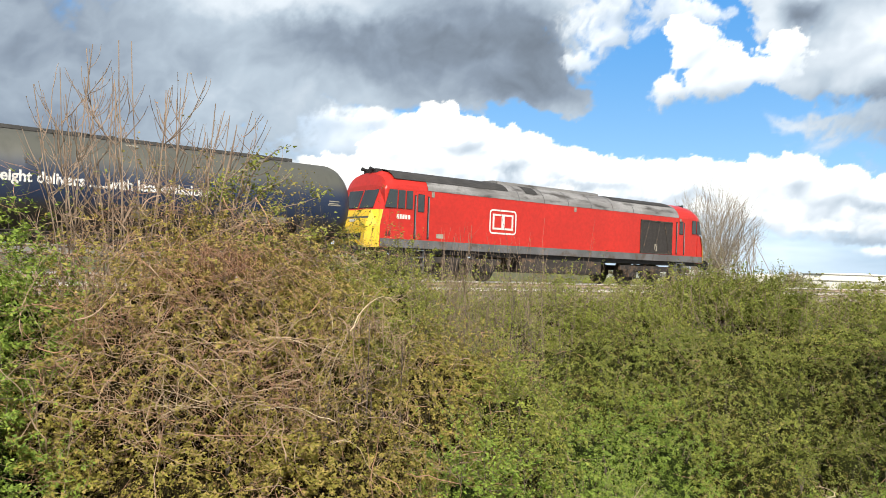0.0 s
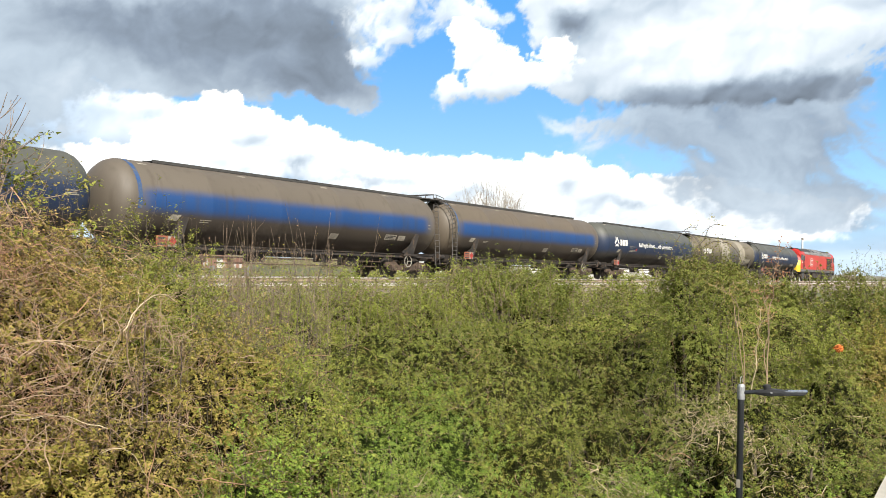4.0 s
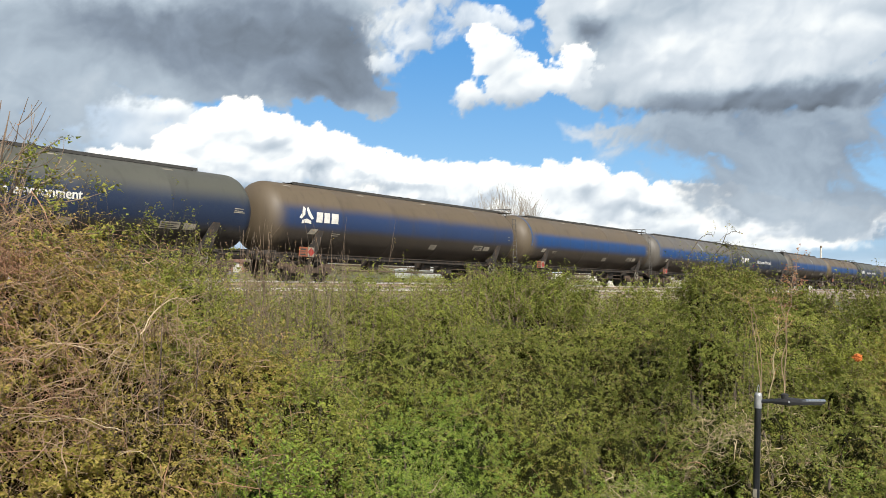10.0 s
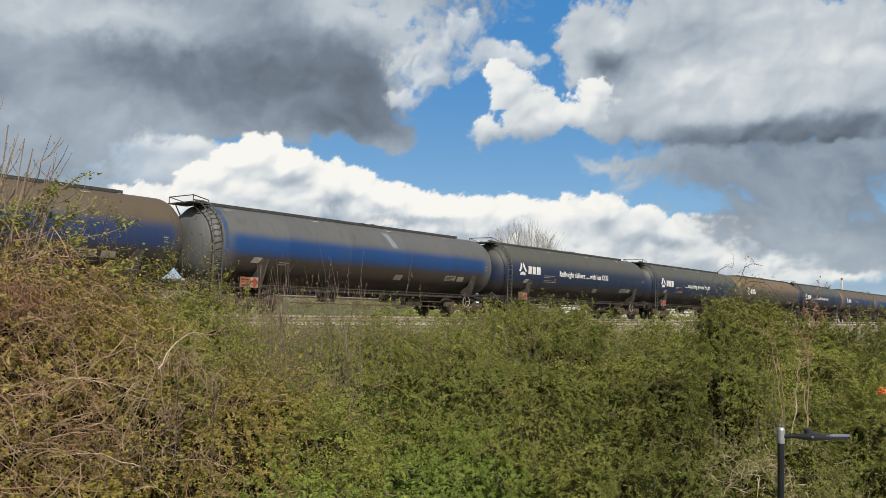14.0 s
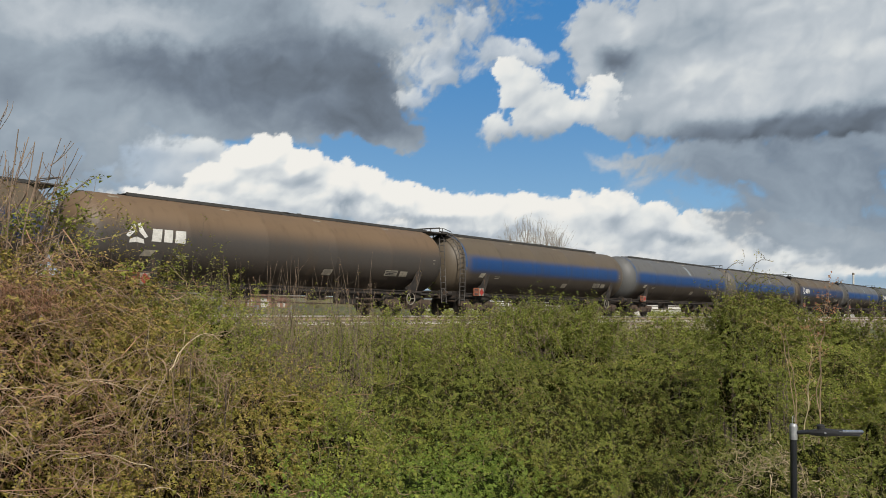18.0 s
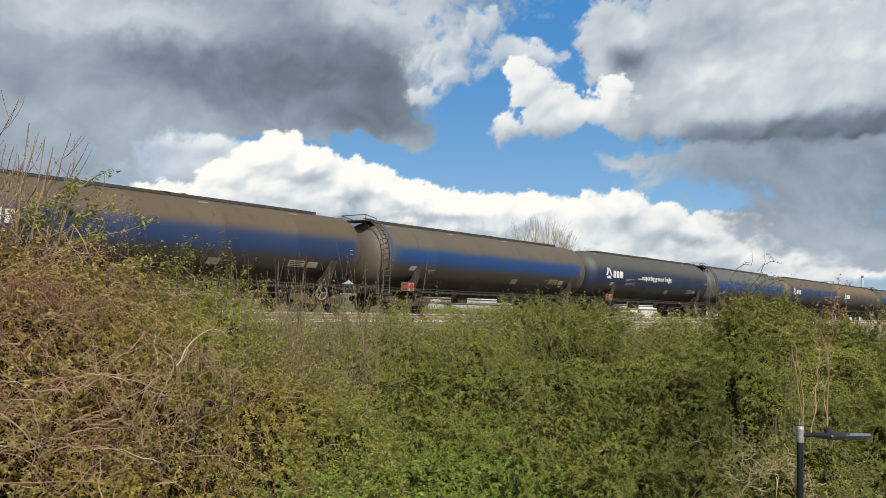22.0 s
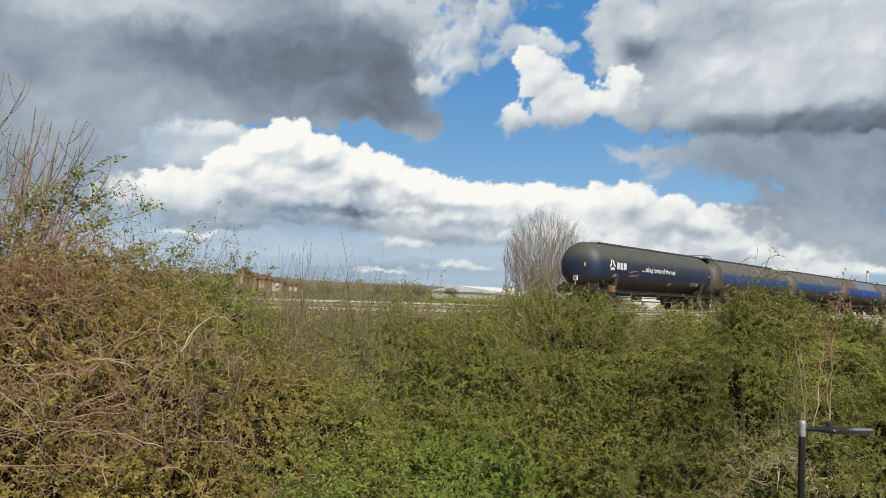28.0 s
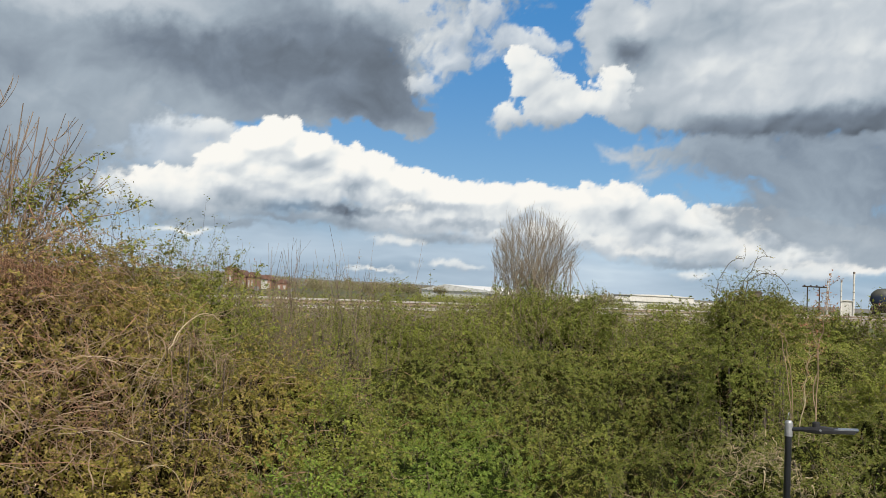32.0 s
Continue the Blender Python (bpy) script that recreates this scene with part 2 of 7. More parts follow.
M_RUST = mat("rusty_brown_steel", (0.11, 0.075, 0.05), (0.055, 0.04, 0.03), rough=0.85, scale=3.0, fine=50, bump=0.3)
M_WALK = mat("dark_walkway_grating", (0.06, 0.058, 0.055), rough=0.8, scale=4, fine=60, bump=0.4)
M_LADDER = mat("dirty_galvanised_steel", (0.13, 0.12, 0.11), (0.06, 0.055, 0.05), rough=0.6, metal=0.3, scale=4)
M_WHEEL = mat("oily_wheel_steel", (0.075, 0.065, 0.055), rough=0.6, metal=0.4, scale=4)
M_WHITE = mat("dirty_white_lettering", (0.72, 0.71, 0.67), (0.6, 0.59, 0.55), rough=0.6, scale=3, grime=(0.35, 0.33, 0.28), grime_at=(0.62, 0.8))
M_PANEL = mat("faded_cream_panel", (0.33, 0.3, 0.24), (0.22, 0.2, 0.165), rough=0.7, scale=5)
M_INK = mat("dark_panel_print", (0.05, 0.05, 0.05), rough=0.7)
M_ORANGE = mat("orange_hazard_paint", (0.32, 0.1, 0.045), (0.22, 0.075, 0.045), rough=0.6, scale=4)
M_HAZRED = mat("red_hazard_paint", (0.4, 0.045, 0.035), rough=0.6, scale=4)
M_RED = mat("red_locomotive_paint", (0.52, 0.026, 0.017), (0.46, 0.024, 0.016), rough=0.35, scale=0.6, fine=8, grime=(0.3, 0.03, 0.02), grime_at=(0.68, 0.9))
M_YELLOW = mat("yellow_cab_end_paint", (0.78, 0.52, 0.03), (0.66, 0.43, 0.03), rough=0.45, scale=1.5, grime=(0.3, 0.2, 0.05), grime_at=(0.62, 0.85))
M_SOLE = mat("grey_solebar_paint", (0.14, 0.14, 0.145), (0.1, 0.1, 0.1), rough=0.6, scale=1.2, grime=(0.08, 0.06, 0.045))
M_ROOF = mat("sooty_silver_roof", (0.27, 0.265, 0.26), (0.15, 0.145, 0.14), rough=0.55, scale=0.9, fine=10, grime=(0.06, 0.055, 0.05), grime_at=(0.5, 0.72), stretch=(0.5, 1, 2))
M_SOOT = mat("black_sooty_roof", (0.045, 0.042, 0.04), (0.028, 0.027, 0.026), rough=0.8, scale=2)
M_BLACK = mat("black_rubber_and_steel", (0.022, 0.022, 0.023), rough=0.7, scale=4)
M_GRILLE = mat("dark_radiator_mesh", (0.035, 0.03, 0.027), rough=0.7, scale=6, fine=80, bump=0.5)
M_GLASS = mat("dark_cab_glass", (0.035, 0.045, 0.05), rough=0.08, scale=1, spec=0.8)
def ballast_mat(name, *args, **kw):
    """Stone ballast, brown with oil and brake dust along the running lines."""
    m = mat(name, *args, **kw)
    n, l = m.node_tree.nodes, m.node_tree.links
    b = n["Principled BSDF"]
    base = b.inputs["Base Color"].links[0].from_socket
    tc = n.new("ShaderNodeTexCoord")
    sep = n.new("ShaderNodeSeparateXYZ")
    l.new(tc.outputs["Object"], sep.inputs[0])
    wob = calc(n, l, "MULTIPLY", noise_node(n, l, 0.8, 4), 0.6)
    fac = 0.0
    for yc in (TRACK_Y, TRACK_Y - 3.4):
        off = calc(n, l, "ADD", calc(n, l, "ABSOLUTE", calc(n, l, "SUBTRACT", sep.outputs["Y"], yc)), wob)
        fac = calc(n, l, "ADD", ramp(n, l, off, 2.0, 1.1), fac)
    l.new(mixc(n, l, calc(n, l, "MULTIPLY", fac, 0.8), base, (0.085, 0.064, 0.048)), b.inputs["Base Color"])
    return m


M_STEEL = mat("worn_bright_rail", (0.78, 0.74, 0.68), (0.66, 0.61, 0.55), rough=0.4, metal=0.4, scale=3)
M_RAILSIDE = mat("rusty_rail_side", (0.4, 0.3, 0.22), rough=0.9, scale=5)
M_SLEEPER = mat("weathered_concrete_sleeper", (0.24, 0.205, 0.17), (0.17, 0.145, 0.12), rough=0.9, scale=3, bump=0.4)
M_BALLAST = ballast_mat("grey_brown_ballast", (0.33, 0.28, 0.22), (0.2, 0.165, 0.13), rough=0.95, scale=1.2, fine=14, bump=1.0, grime=(0.13, 0.1, 0.08))
M_EARTH = mat("rough_grass_and_earth", (0.085, 0.1, 0.028), (0.1, 0.078, 0.038), rough=0.95, scale=0.3, fine=6, bump=0.8, grime=(0.045, 0.06, 0.02))
M_BARK = mat("grey_brown_bark", (0.16, 0.125, 0.095), (0.1, 0.078, 0.06), rough=0.9, scale=6, fine=60, bump=0.4)
M_VINE = mat("dry_tan_bramble_stem", (0.46, 0.325, 0.215), (0.29, 0.2, 0.13), rough=0.85, scale=3, fine=40)
M_PINKVINE = mat("reddish_dry_twig", (0.49, 0.28, 0.17), (0.31, 0.175, 0.105), rough=0.85, scale=3, fine=40)
M_STRAW = mat("bleached_straw_stem", (0.62, 0.5, 0.33), (0.46, 0.36, 0.22), rough=0.9, scale=3)
M_TREE = mat("pale_bare_bark", (0.36, 0.3, 0.215), (0.25, 0.2, 0.145), rough=0.9, scale=2)
M_SCRAP = mat("orange_plastic", (0.75, 0.24, 0.05), (0.6, 0.17, 0.04), rough=0.5, scale=9)
M_SALLOW = mat("tan_grey_young_bark", (0.34, 0.25, 0.18), (0.2, 0.145, 0.105), rough=0.9, scale=4, fine=50)
M_BUD = leaf_mat("reddish_bud", (0.42, 0.24, 0.15), (0.26, 0.15, 0.09), (0.4, 0.3, 0.12), 0.75)
M_REDLEAF = leaf_mat("red_brown_young_leaf", (0.42, 0.19, 0.1), (0.22, 0.09, 0.05), (0.45, 0.3, 0.15), 0.75)
M_TWIG = mat("warm_grey_twig", (0.24, 0.175, 0.12), (0.15, 0.105, 0.075), rough=0.9, scale=4)
M_LEAF_MID = leaf_mat("hawthorn_leaf", (0.335, 0.36, 0.064), (0.145, 0.178, 0.033), (0.4, 0.32, 0.105), 0.84)
M_LEAF_FRESH = leaf_mat("fresh_green_leaf", (0.31, 0.41, 0.066), (0.115, 0.19, 0.032), (0.37, 0.355, 0.08), 0.87)
M_LEAF_OLIVE = leaf_mat("olive_yellow_leaf", (0.4, 0.345, 0.068), (0.18, 0.17, 0.033), (0.46, 0.315, 0.13), 0.74)
M_LEAF_DARK = leaf_mat("dark_green_leaf", (0.265, 0.295, 0.055), (0.115, 0.145, 0.028), (0.3, 0.225, 0.09), 0.83)


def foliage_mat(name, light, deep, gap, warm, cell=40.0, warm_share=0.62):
    """Dense small leaves seen from a distance: every cell a leaf with its own tint, strong relief; shade painted as
    dark gaps between.
    """
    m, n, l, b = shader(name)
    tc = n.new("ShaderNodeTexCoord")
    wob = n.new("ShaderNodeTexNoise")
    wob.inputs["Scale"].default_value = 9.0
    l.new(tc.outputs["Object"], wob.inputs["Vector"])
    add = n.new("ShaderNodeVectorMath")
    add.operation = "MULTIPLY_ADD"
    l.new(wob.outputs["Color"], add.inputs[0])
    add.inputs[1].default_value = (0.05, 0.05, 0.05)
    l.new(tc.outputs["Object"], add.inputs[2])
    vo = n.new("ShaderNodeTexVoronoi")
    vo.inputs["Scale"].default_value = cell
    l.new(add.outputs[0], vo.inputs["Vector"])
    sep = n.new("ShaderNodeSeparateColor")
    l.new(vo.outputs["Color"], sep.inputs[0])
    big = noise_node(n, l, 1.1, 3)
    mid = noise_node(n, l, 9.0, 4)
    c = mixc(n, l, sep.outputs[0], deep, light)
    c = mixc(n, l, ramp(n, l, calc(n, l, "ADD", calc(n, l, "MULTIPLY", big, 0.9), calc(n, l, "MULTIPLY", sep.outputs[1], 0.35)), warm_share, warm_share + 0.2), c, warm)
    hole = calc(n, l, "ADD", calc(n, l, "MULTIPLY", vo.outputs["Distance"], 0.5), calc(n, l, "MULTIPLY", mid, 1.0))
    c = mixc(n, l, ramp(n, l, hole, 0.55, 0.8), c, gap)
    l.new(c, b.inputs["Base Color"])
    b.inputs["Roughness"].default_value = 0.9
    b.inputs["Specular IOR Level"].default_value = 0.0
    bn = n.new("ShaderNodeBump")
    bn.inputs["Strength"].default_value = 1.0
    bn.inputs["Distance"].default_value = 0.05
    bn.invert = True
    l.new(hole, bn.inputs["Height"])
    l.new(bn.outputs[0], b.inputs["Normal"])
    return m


# Darker copies of the leaf colours: shade inside the bushes, put into the colour.
M_SHADE_MID = foliage_mat("hawthorn_shade_mass", (0.19, 0.21, 0.036), (0.072, 0.09, 0.017), (0.02, 0.022, 0.008), (0.19, 0.145, 0.046))
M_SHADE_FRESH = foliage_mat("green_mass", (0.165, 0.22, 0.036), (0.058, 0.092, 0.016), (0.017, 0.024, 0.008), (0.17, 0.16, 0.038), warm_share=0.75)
M_SHADE_OLIVE = foliage_mat("olive_shade_mass", (0.19, 0.17, 0.036), (0.08, 0.072, 0.019), (0.023, 0.019, 0.009), (0.21, 0.14, 0.06), cell=48.0, warm_share=0.6)
M_SHADE_DARK = foliage_mat("dark_green_shade_mass", (0.16, 0.178, 0.033), (0.062, 0.075, 0.016), (0.018, 0.02, 0.008), (0.16, 0.12, 0.042))
M_POLE = mat("black_powder_coat", (0.022, 0.024, 0.028), rough=0.32, scale=3, grime=(0.12, 0.12, 0.12), grime_at=(0.7, 0.8))
M_GALV = mat("galvanised_collar", (0.45, 0.46, 0.47), (0.3, 0.31, 0.32), rough=0.5, metal=0.5, scale=12)
M_LENS = mat("grey_lamp_glass", (0.2, 0.215, 0.23), rough=0.16, scale=6)
M_CREAM = mat("cream_painted_steel", (0.5, 0.47, 0.39), (0.42, 0.39, 0.32), rough=0.6, scale=2, grime=(0.4, 0.36, 0.28))
M_CONC = mat("grey_concrete", (0.36, 0.35, 0.33), (0.25, 0.245, 0.23), rough=0.9, scale=1.2, bump=0.3)
M_SHED = mat("dusty_white_cladding", (0.76, 0.74, 0.69), (0.64, 0.62, 0.57), rough=0.8, scale=0.08, fine=1.5)
M_BRICK = mat("red_brick", (0.36, 0.19, 0.13), (0.28, 0.155, 0.115), rough=0.9, scale=0.3, fine=3)
M_TILE = mat("brown_roof_tile", (0.2, 0.11, 0.08), rough=0.9, scale=0.3, fine=3)
M_WHITEWALL = mat("white_metal_cladding", (0.88, 0.88, 0.86), (0.8, 0.8, 0.78), rough=0.5, scale=0.05, fine=0.8)
M_DARKWIN = mat("dull_window_band", (0.5, 0.49, 0.46), (0.44, 0.43, 0.4), rough=0.4, scale=0.3)
M_TOWER = mat("tan_cladding", (0.27, 0.22, 0.18), (0.22, 0.18, 0.15), rough=0.85, scale=0.2, fine=2)
# Distance haze is mixed into the foliage and hill colours below.
M_FARTREE = leaf_mat("haze_paled_foliage", (0.3, 0.28, 0.14), (0.19, 0.185, 0.095), (0.32, 0.24, 0.15), 0.7)
M_HILL = mat("haze_paled_field", (0.17, 0.175, 0.14), (0.19, 0.17, 0.145), rough=1.0, scale=0.004, fine=0.03)


# ---- sky ----
# Clouds as soft banks of puffs on a wide backdrop: azimuth and elevation of each puff and its two half-widths, in degrees.
GREY = [(48.2, 12.0, 1.92, 1.0), (23.4, 11.8, 8.85, 2.69), (47.5, 11.5, 2.31, 1.0), (9.3, 11.6, 13.85, 9.23), (13.5, 7.2, 10.0, 5.77), (19.1, 12.7, 12.69, 8.08), (29.5, 16.2, 14.62, 5.77), (39.4, 16.0, 10.0, 5.0), (44.6, 13.8, 5.19, 3.0), (46.2, 12.0, 3.46, 1.31), (38.1, 12.9, 8.85, 2.0), (36.4, 21.3, 19.23, 4.23), (16.2, 6.7, 14.62, 6.15), (42.7, 12.2, 4.62, 1.38)]
GREY_DARK = [(38.0, 14.4, 9.62, 2.38), (44.3, 12.5, 5.0, 1.62), (32.4, 15.0, 5.77, 1.85), (46.5, 15.4, 3.46, 2.31), (40.9, 16.9, 7.69, 1.92)]
GREY_LIGHT = [(28.7, 17.6, 13.85, 1.62), (45.9, 19.1, 4.62, 1.92), (48.8, 16.3, 1.92, 2.31)]
SCUD = [(48.6, 14.1, 1.77, 1.0), (50.3, 17.5, 2.69, 2.31), (52.2, 19.0, 2.31, 1.54), (55.9, 17.0, 3.46, 0.77), (50.4, 15.8, 1.92, 1.54), (53.9, 17.3, 1.73, 1.15)]
DULL = [(31.6, 10.0, 3.46, 1.38), (34.5, 10.2, 2.31, 1.0), (29.3, 8.3, 4.23, 2.15), (32.8, 7.9, 4.62, 2.31), (27.1, 5.9, 5.38, 3.08), (36.0, 9.3, 2.31, 1.23), (24.4, 6.3, 5.38, 3.08)]
BANK = [(45.4, 6.4, 4.23, 1.38), (41.5, 7.1, 4.23, 1.54), (38.5, 5.7, 7.69, 1.69), (33.0, 5.5, 5.77, 1.92), (47.8, 4.9, 8.85, 1.54), (57.2, 4.4, 8.46, 1.62), (65.5, 3.8, 6.92, 1.38), (73.2, 3.5, 7.69, 1.15), (38.7, 10.0, 1.69, 1.38), (37.4, 9.3, 1.92, 1.38), (40.6, 9.0, 2.54, 1.54), (35.8, 8.0, 2.31, 1.31), (35.1, 6.3, 2.69, 1.62), (38.4, 7.3, 4.23, 1.92), (43.0, 8.0, 2.69, 1.62), (44.9, 7.8, 2.69, 1.38), (47.7, 7.2, 2.69, 1.38), (41.5, 6.5, 5.0, 1.38), (50.5, 6.4, 3.46, 1.54), (53.6, 6.3, 2.69, 1.46), (56.8, 6.4, 3.08, 1.46), (59.8, 6.2, 2.69, 1.54), (62.3, 6.4, 2.38, 1.46), (64.4, 5.6, 2.54, 1.46), (67.0, 5.1, 2.54, 1.23), (69.4, 5.3, 2.38, 1.31), (71.3, 5.2, 2.15, 1.38), (73.6, 4.7, 2.54, 1.23), (76.2, 4.5, 2.69, 1.0), (78.3, 4.3, 2.69, 0.85)]
BANK_BASE = [(36.3, 5.8, 2.31, 0.85), (43.1, 5.2, 6.54, 0.38), (43.8, 6.9, 1.54, 0.54), (52.9, 4.6, 4.62, 0.35), (62.9, 5.8, 1.31, 0.85), (56.4, 4.9, 2.31, 0.38), (66.6, 4.6, 2.31, 0.38), (49.3, 5.8, 3.08, 0.35), (46.9, 6.5, 1.15, 0.38)]
CUMULUS = [(55.9, 14.9, 1.54, 1.92), (55.3, 16.0, 1.08, 0.92), (57.0, 13.8, 2.0, 1.62), (54.7, 12.2, 1.92, 1.15), (57.3, 12.3, 2.15, 1.15), (59.9, 13.3, 1.92, 1.0), (61.6, 14.1, 1.77, 1.31), (62.3, 15.0, 1.31, 0.85), (58.4, 12.9, 1.54, 1.31)]
MASS = [(70.6, 11.9, 7.31, 1.54), (76.3, 12.1, 6.54, 1.77), (63.4, 13.3, 2.31, 1.92), (61.2, 18.4, 2.54, 2.38), (61.7, 16.6, 2.31, 1.92), (64.7, 17.6, 3.46, 3.46), (67.7, 15.4, 5.77, 3.46), (72.9, 16.2, 6.92, 5.0), (78.1, 16.2, 6.15, 5.38), (69.4, 19.2, 8.46, 2.69), (67.4, 12.9, 4.62, 1.69), (74.7, 12.7, 7.31, 2.31), (64.8, 14.4, 2.69, 2.31), (66.8, 18.6, 4.62, 2.69)]
MASS_BRIGHT = [(71.9, 14.6, 1.77, 2.46), (69.8, 15.0, 2.08, 1.92), (74.2, 17.2, 4.62, 2.31), (67.3, 15.4, 1.92, 1.92), (60.5, 17.7, 1.54, 1.92), (62.8, 18.8, 1.54, 1.54), (77.5, 16.9, 4.23, 3.08), (65.6, 12.0, 1.31, 0.62), (75.6, 14.0, 3.46, 1.38)]
MASS_BASE = [(69.2, 11.6, 5.0, 0.85), (73.7, 11.9, 5.77, 0.85), (77.9, 12.0, 4.62, 0.92), (66.0, 11.2, 2.31, 0.38), (62.6, 16.8, 1.5, 1.0), (75.7, 11.3, 5.0, 0.69)]
VEIL = [(72.4, 10.5, 8.85, 2.12), (77.6, 8.8, 6.15, 4.62), (69.7, 9.6, 7.69, 2.31), (75.8, 8.5, 7.69, 3.85), (65.3, 9.9, 4.23, 1.0), (73.8, 6.3, 6.54, 2.31), (63.5, 10.3, 3.08, 0.69), (78.3, 5.3, 5.38, 2.31), (67.9, 9.4, 4.23, 0.85)]
SHELF = [(35.3, 3.9, 4.62, 0.42), (40.1, 4.5, 4.23, 0.31), (64.1, 4.2, 4.23, 0.62), (67.0, 4.5, 2.31, 0.77), (73.2, 3.6, 10.0, 0.46), (50.2, 3.5, 3.46, 0.46), (68.1, 2.6, 4.23, 0.38), (44.7, 4.2, 4.62, 0.35), (54.9, 3.5, 2.69, 0.31), (78.4, 3.5, 5.0, 0.62)]
RAGS = [(64.5, 3.2, 3.46, 0.54), (68.8, 4.0, 2.69, 1.0), (70.2, 3.6, 1.54, 1.15), (74.0, 2.3, 4.62, 0.77), (67.4, 1.9, 1.54, 0.46), (47.2, 3.25, 2.6, 0.5), (32.8, 3.3, 2.69, 0.3), (47.4, 5.4, 1.77, 0.5), (61.1, 3.8, 2.69, 0.46), (77.1, 2.5, 3.08, 0.54), (51.4, 1.8, 2.6, 0.3), (45.7, 1.2, 3.08, 0.19)]


def smooth(v, lo, hi):
    t = np.clip((v - lo) / (hi - lo), 0, 1)
    return t * t * (3 - 2 * t)


def billow(x, y, seed, octaves=5, gain=0.5):
    """Rounded heaps with creases between them, about 0 to 1."""
    total, amp, norm = 0, 1.0, 0.0
    for o in range(octaves):
        q = vnoise(x + 5.7 * o, y + 3.3 * o, seed + o) * 0.7 + vnoise(x * 1.3 + 9.1, y * 1.3 - 4.7, seed + 40 + o) * 0.3
        total = total + amp * np.sqrt((q * 2 - 1) ** 2 + 0.004) * 1.9
        x, y = 1.6 * x + 1.2 * y, 1.6 * y - 1.2 * x
        norm += amp
        amp *= gain
    return total / norm


SKY_STEP = 0.1   # degrees


def sky_colours(az, el):
    """Linear colour of the sky in each direction, on an even grid."""
    wx, wy = fbm(az * 0.16, el * 0.2, 11, 4), fbm(az * 0.16, el * 0.2, 23, 4)
    fx, fy = fbm(az * 0.9, el * 1.0, 12, 5, 0.6), fbm(az * 0.9, el * 1.0, 24, 5, 0.6)
    fine = fbm(az * 1.5, el * 1.7, 31, 5, 0.65)
    soft = fbm(az * 0.13, el * 0.2, 47, 4, 0.5)
    wisp = fbm(az * 0.3 + wx * 0.6, el * 0.45 + wy * 0.6, 53, 6, 0.58)
    streaky = fbm(az * 0.1 + wx * 0.15, el * 0.8 + wy * 0.35, 83, 5, 0.55)
    curl = fbm(az * 0.55 + wx * 0.9 + fx * 0.2, el * 0.6 + wy * 0.9 + fy * 0.2, 59, 6, 0.6)
    small = billow(az * 0.55 + wx * 0.5 + fx * 0.16, el * 0.62 + wy * 0.5 + fy * 0.16, 61, 6, 0.55)
    large = billow(az * 0.22 + wx * 0.5 + fx * 0.08, el * 0.26 + wy * 0.5 + fy * 0.08, 71, 6, 0.5)

    def blur(f, times):
        for _ in range(times):
            for ax in (0, 1):
                f = (np.roll(f, 1, ax) + 2 * f + np.roll(f, -1, ax)) / 4
        return f

    def body(puffs, warp=0.5, ragged=0.3):
        """How deep inside the cloud each direction lies: 0 at its edge, 1 at most."""
        a, e = az + wx * warp + fx * ragged, el + wy * warp * 0.7 + fy * ragged
        d = np.full(az.shape, -9.0)
        for ca, ce, ra, re in puffs:
            q = 1 - np.sqrt(((a - ca) / ra) ** 2 + ((e - ce) / re) ** 2)
            h = np.clip(0.5 + 0.5 * (q - d) / 0.2, 0, 1)
            d = d * (1 - h) + q * h + 0.2 * h * (1 - h) * (d > -8)
        return d

    def spots(puffs, warp=0.9, ragged=0.3):
        """Soft patches inside a cloud, 0 to 1."""
        a, e = az + wx * warp + fx * ragged, el + wy * warp * 0.7 + fy * ragged
        keep = np.ones(az.shape)
        for ca, ce, ra, re in puffs:
            keep = keep * (1 - np.exp(-1.3 * (((a - ca) / ra) ** 2 + ((e - ce) / re) ** 2) ** 1.2))
        return 1 - keep

    def sunlit(high, weights=((1, 1, 0.45), (3, 3, 0.6), (7, 10, 0.8), (14, 24, 1.0))):
        """Light from the upper left over a relief, at several scales: about -1 to 1."""
        total = 0
        for step, times, w in weights:
            f = blur(high, times)
            lower = np.roll(np.roll(f, -step, 0), max(1, step * 2 // 3) * -1 * -1, 1)
            total = total + w * (f - lower) / (0.35 + 0.12 * step)
        return np.tanh(total * 1.3)
    h = np.clip(el / 24, 0, 1)[..., None]
    col = np.array([0.5, 0.785, 0.97]) * (1 - h) ** 2.2 + np.array([0.07, 0.285, 0.66]) * (1 - (1 - h) ** 2.2)

    def lay(alpha, c):
        nonlocal col
        alpha = np.clip(alpha, 0, 1)[..., None]
        col = col * (1 - alpha) + c * alpha

    def tone(f):
        """Cloud colour from blue-grey shade to creamy sunlit white."""
        f = np.clip(f, 0, 1)
        stops = np.array([0, 0.2, 0.45, 0.7, 0.88, 1.0])
        return np.stack([np.interp(f, stops, c) for c in ((0.12, 0.22, 0.4, 0.64, 0.92, 1.1), (0.145, 0.27, 0.475, 0.7, 0.95, 1.08), (0.178, 0.338, 0.55, 0.755, 0.945, 1.02))], -1)
    # pale air near the horizon
    lay(smooth(5.4 - el + soft * 0.9 - smooth(az, 48, 70) * 1.6, -1.5, 3.0) * 0.95, tone(0.58 + streaky * 0.14 + soft * 0.06 - smooth(az, 66, 80) * 0.06) * np.array([0.91, 1.0, 1.08]))
    # flat shelves low down
    d = body(SHELF, 0.5, 0.35)
    lay(smooth(d + wisp * 0.35, -0.25, 0.6) * 0.85, tone(0.36 + wisp * 0.12))
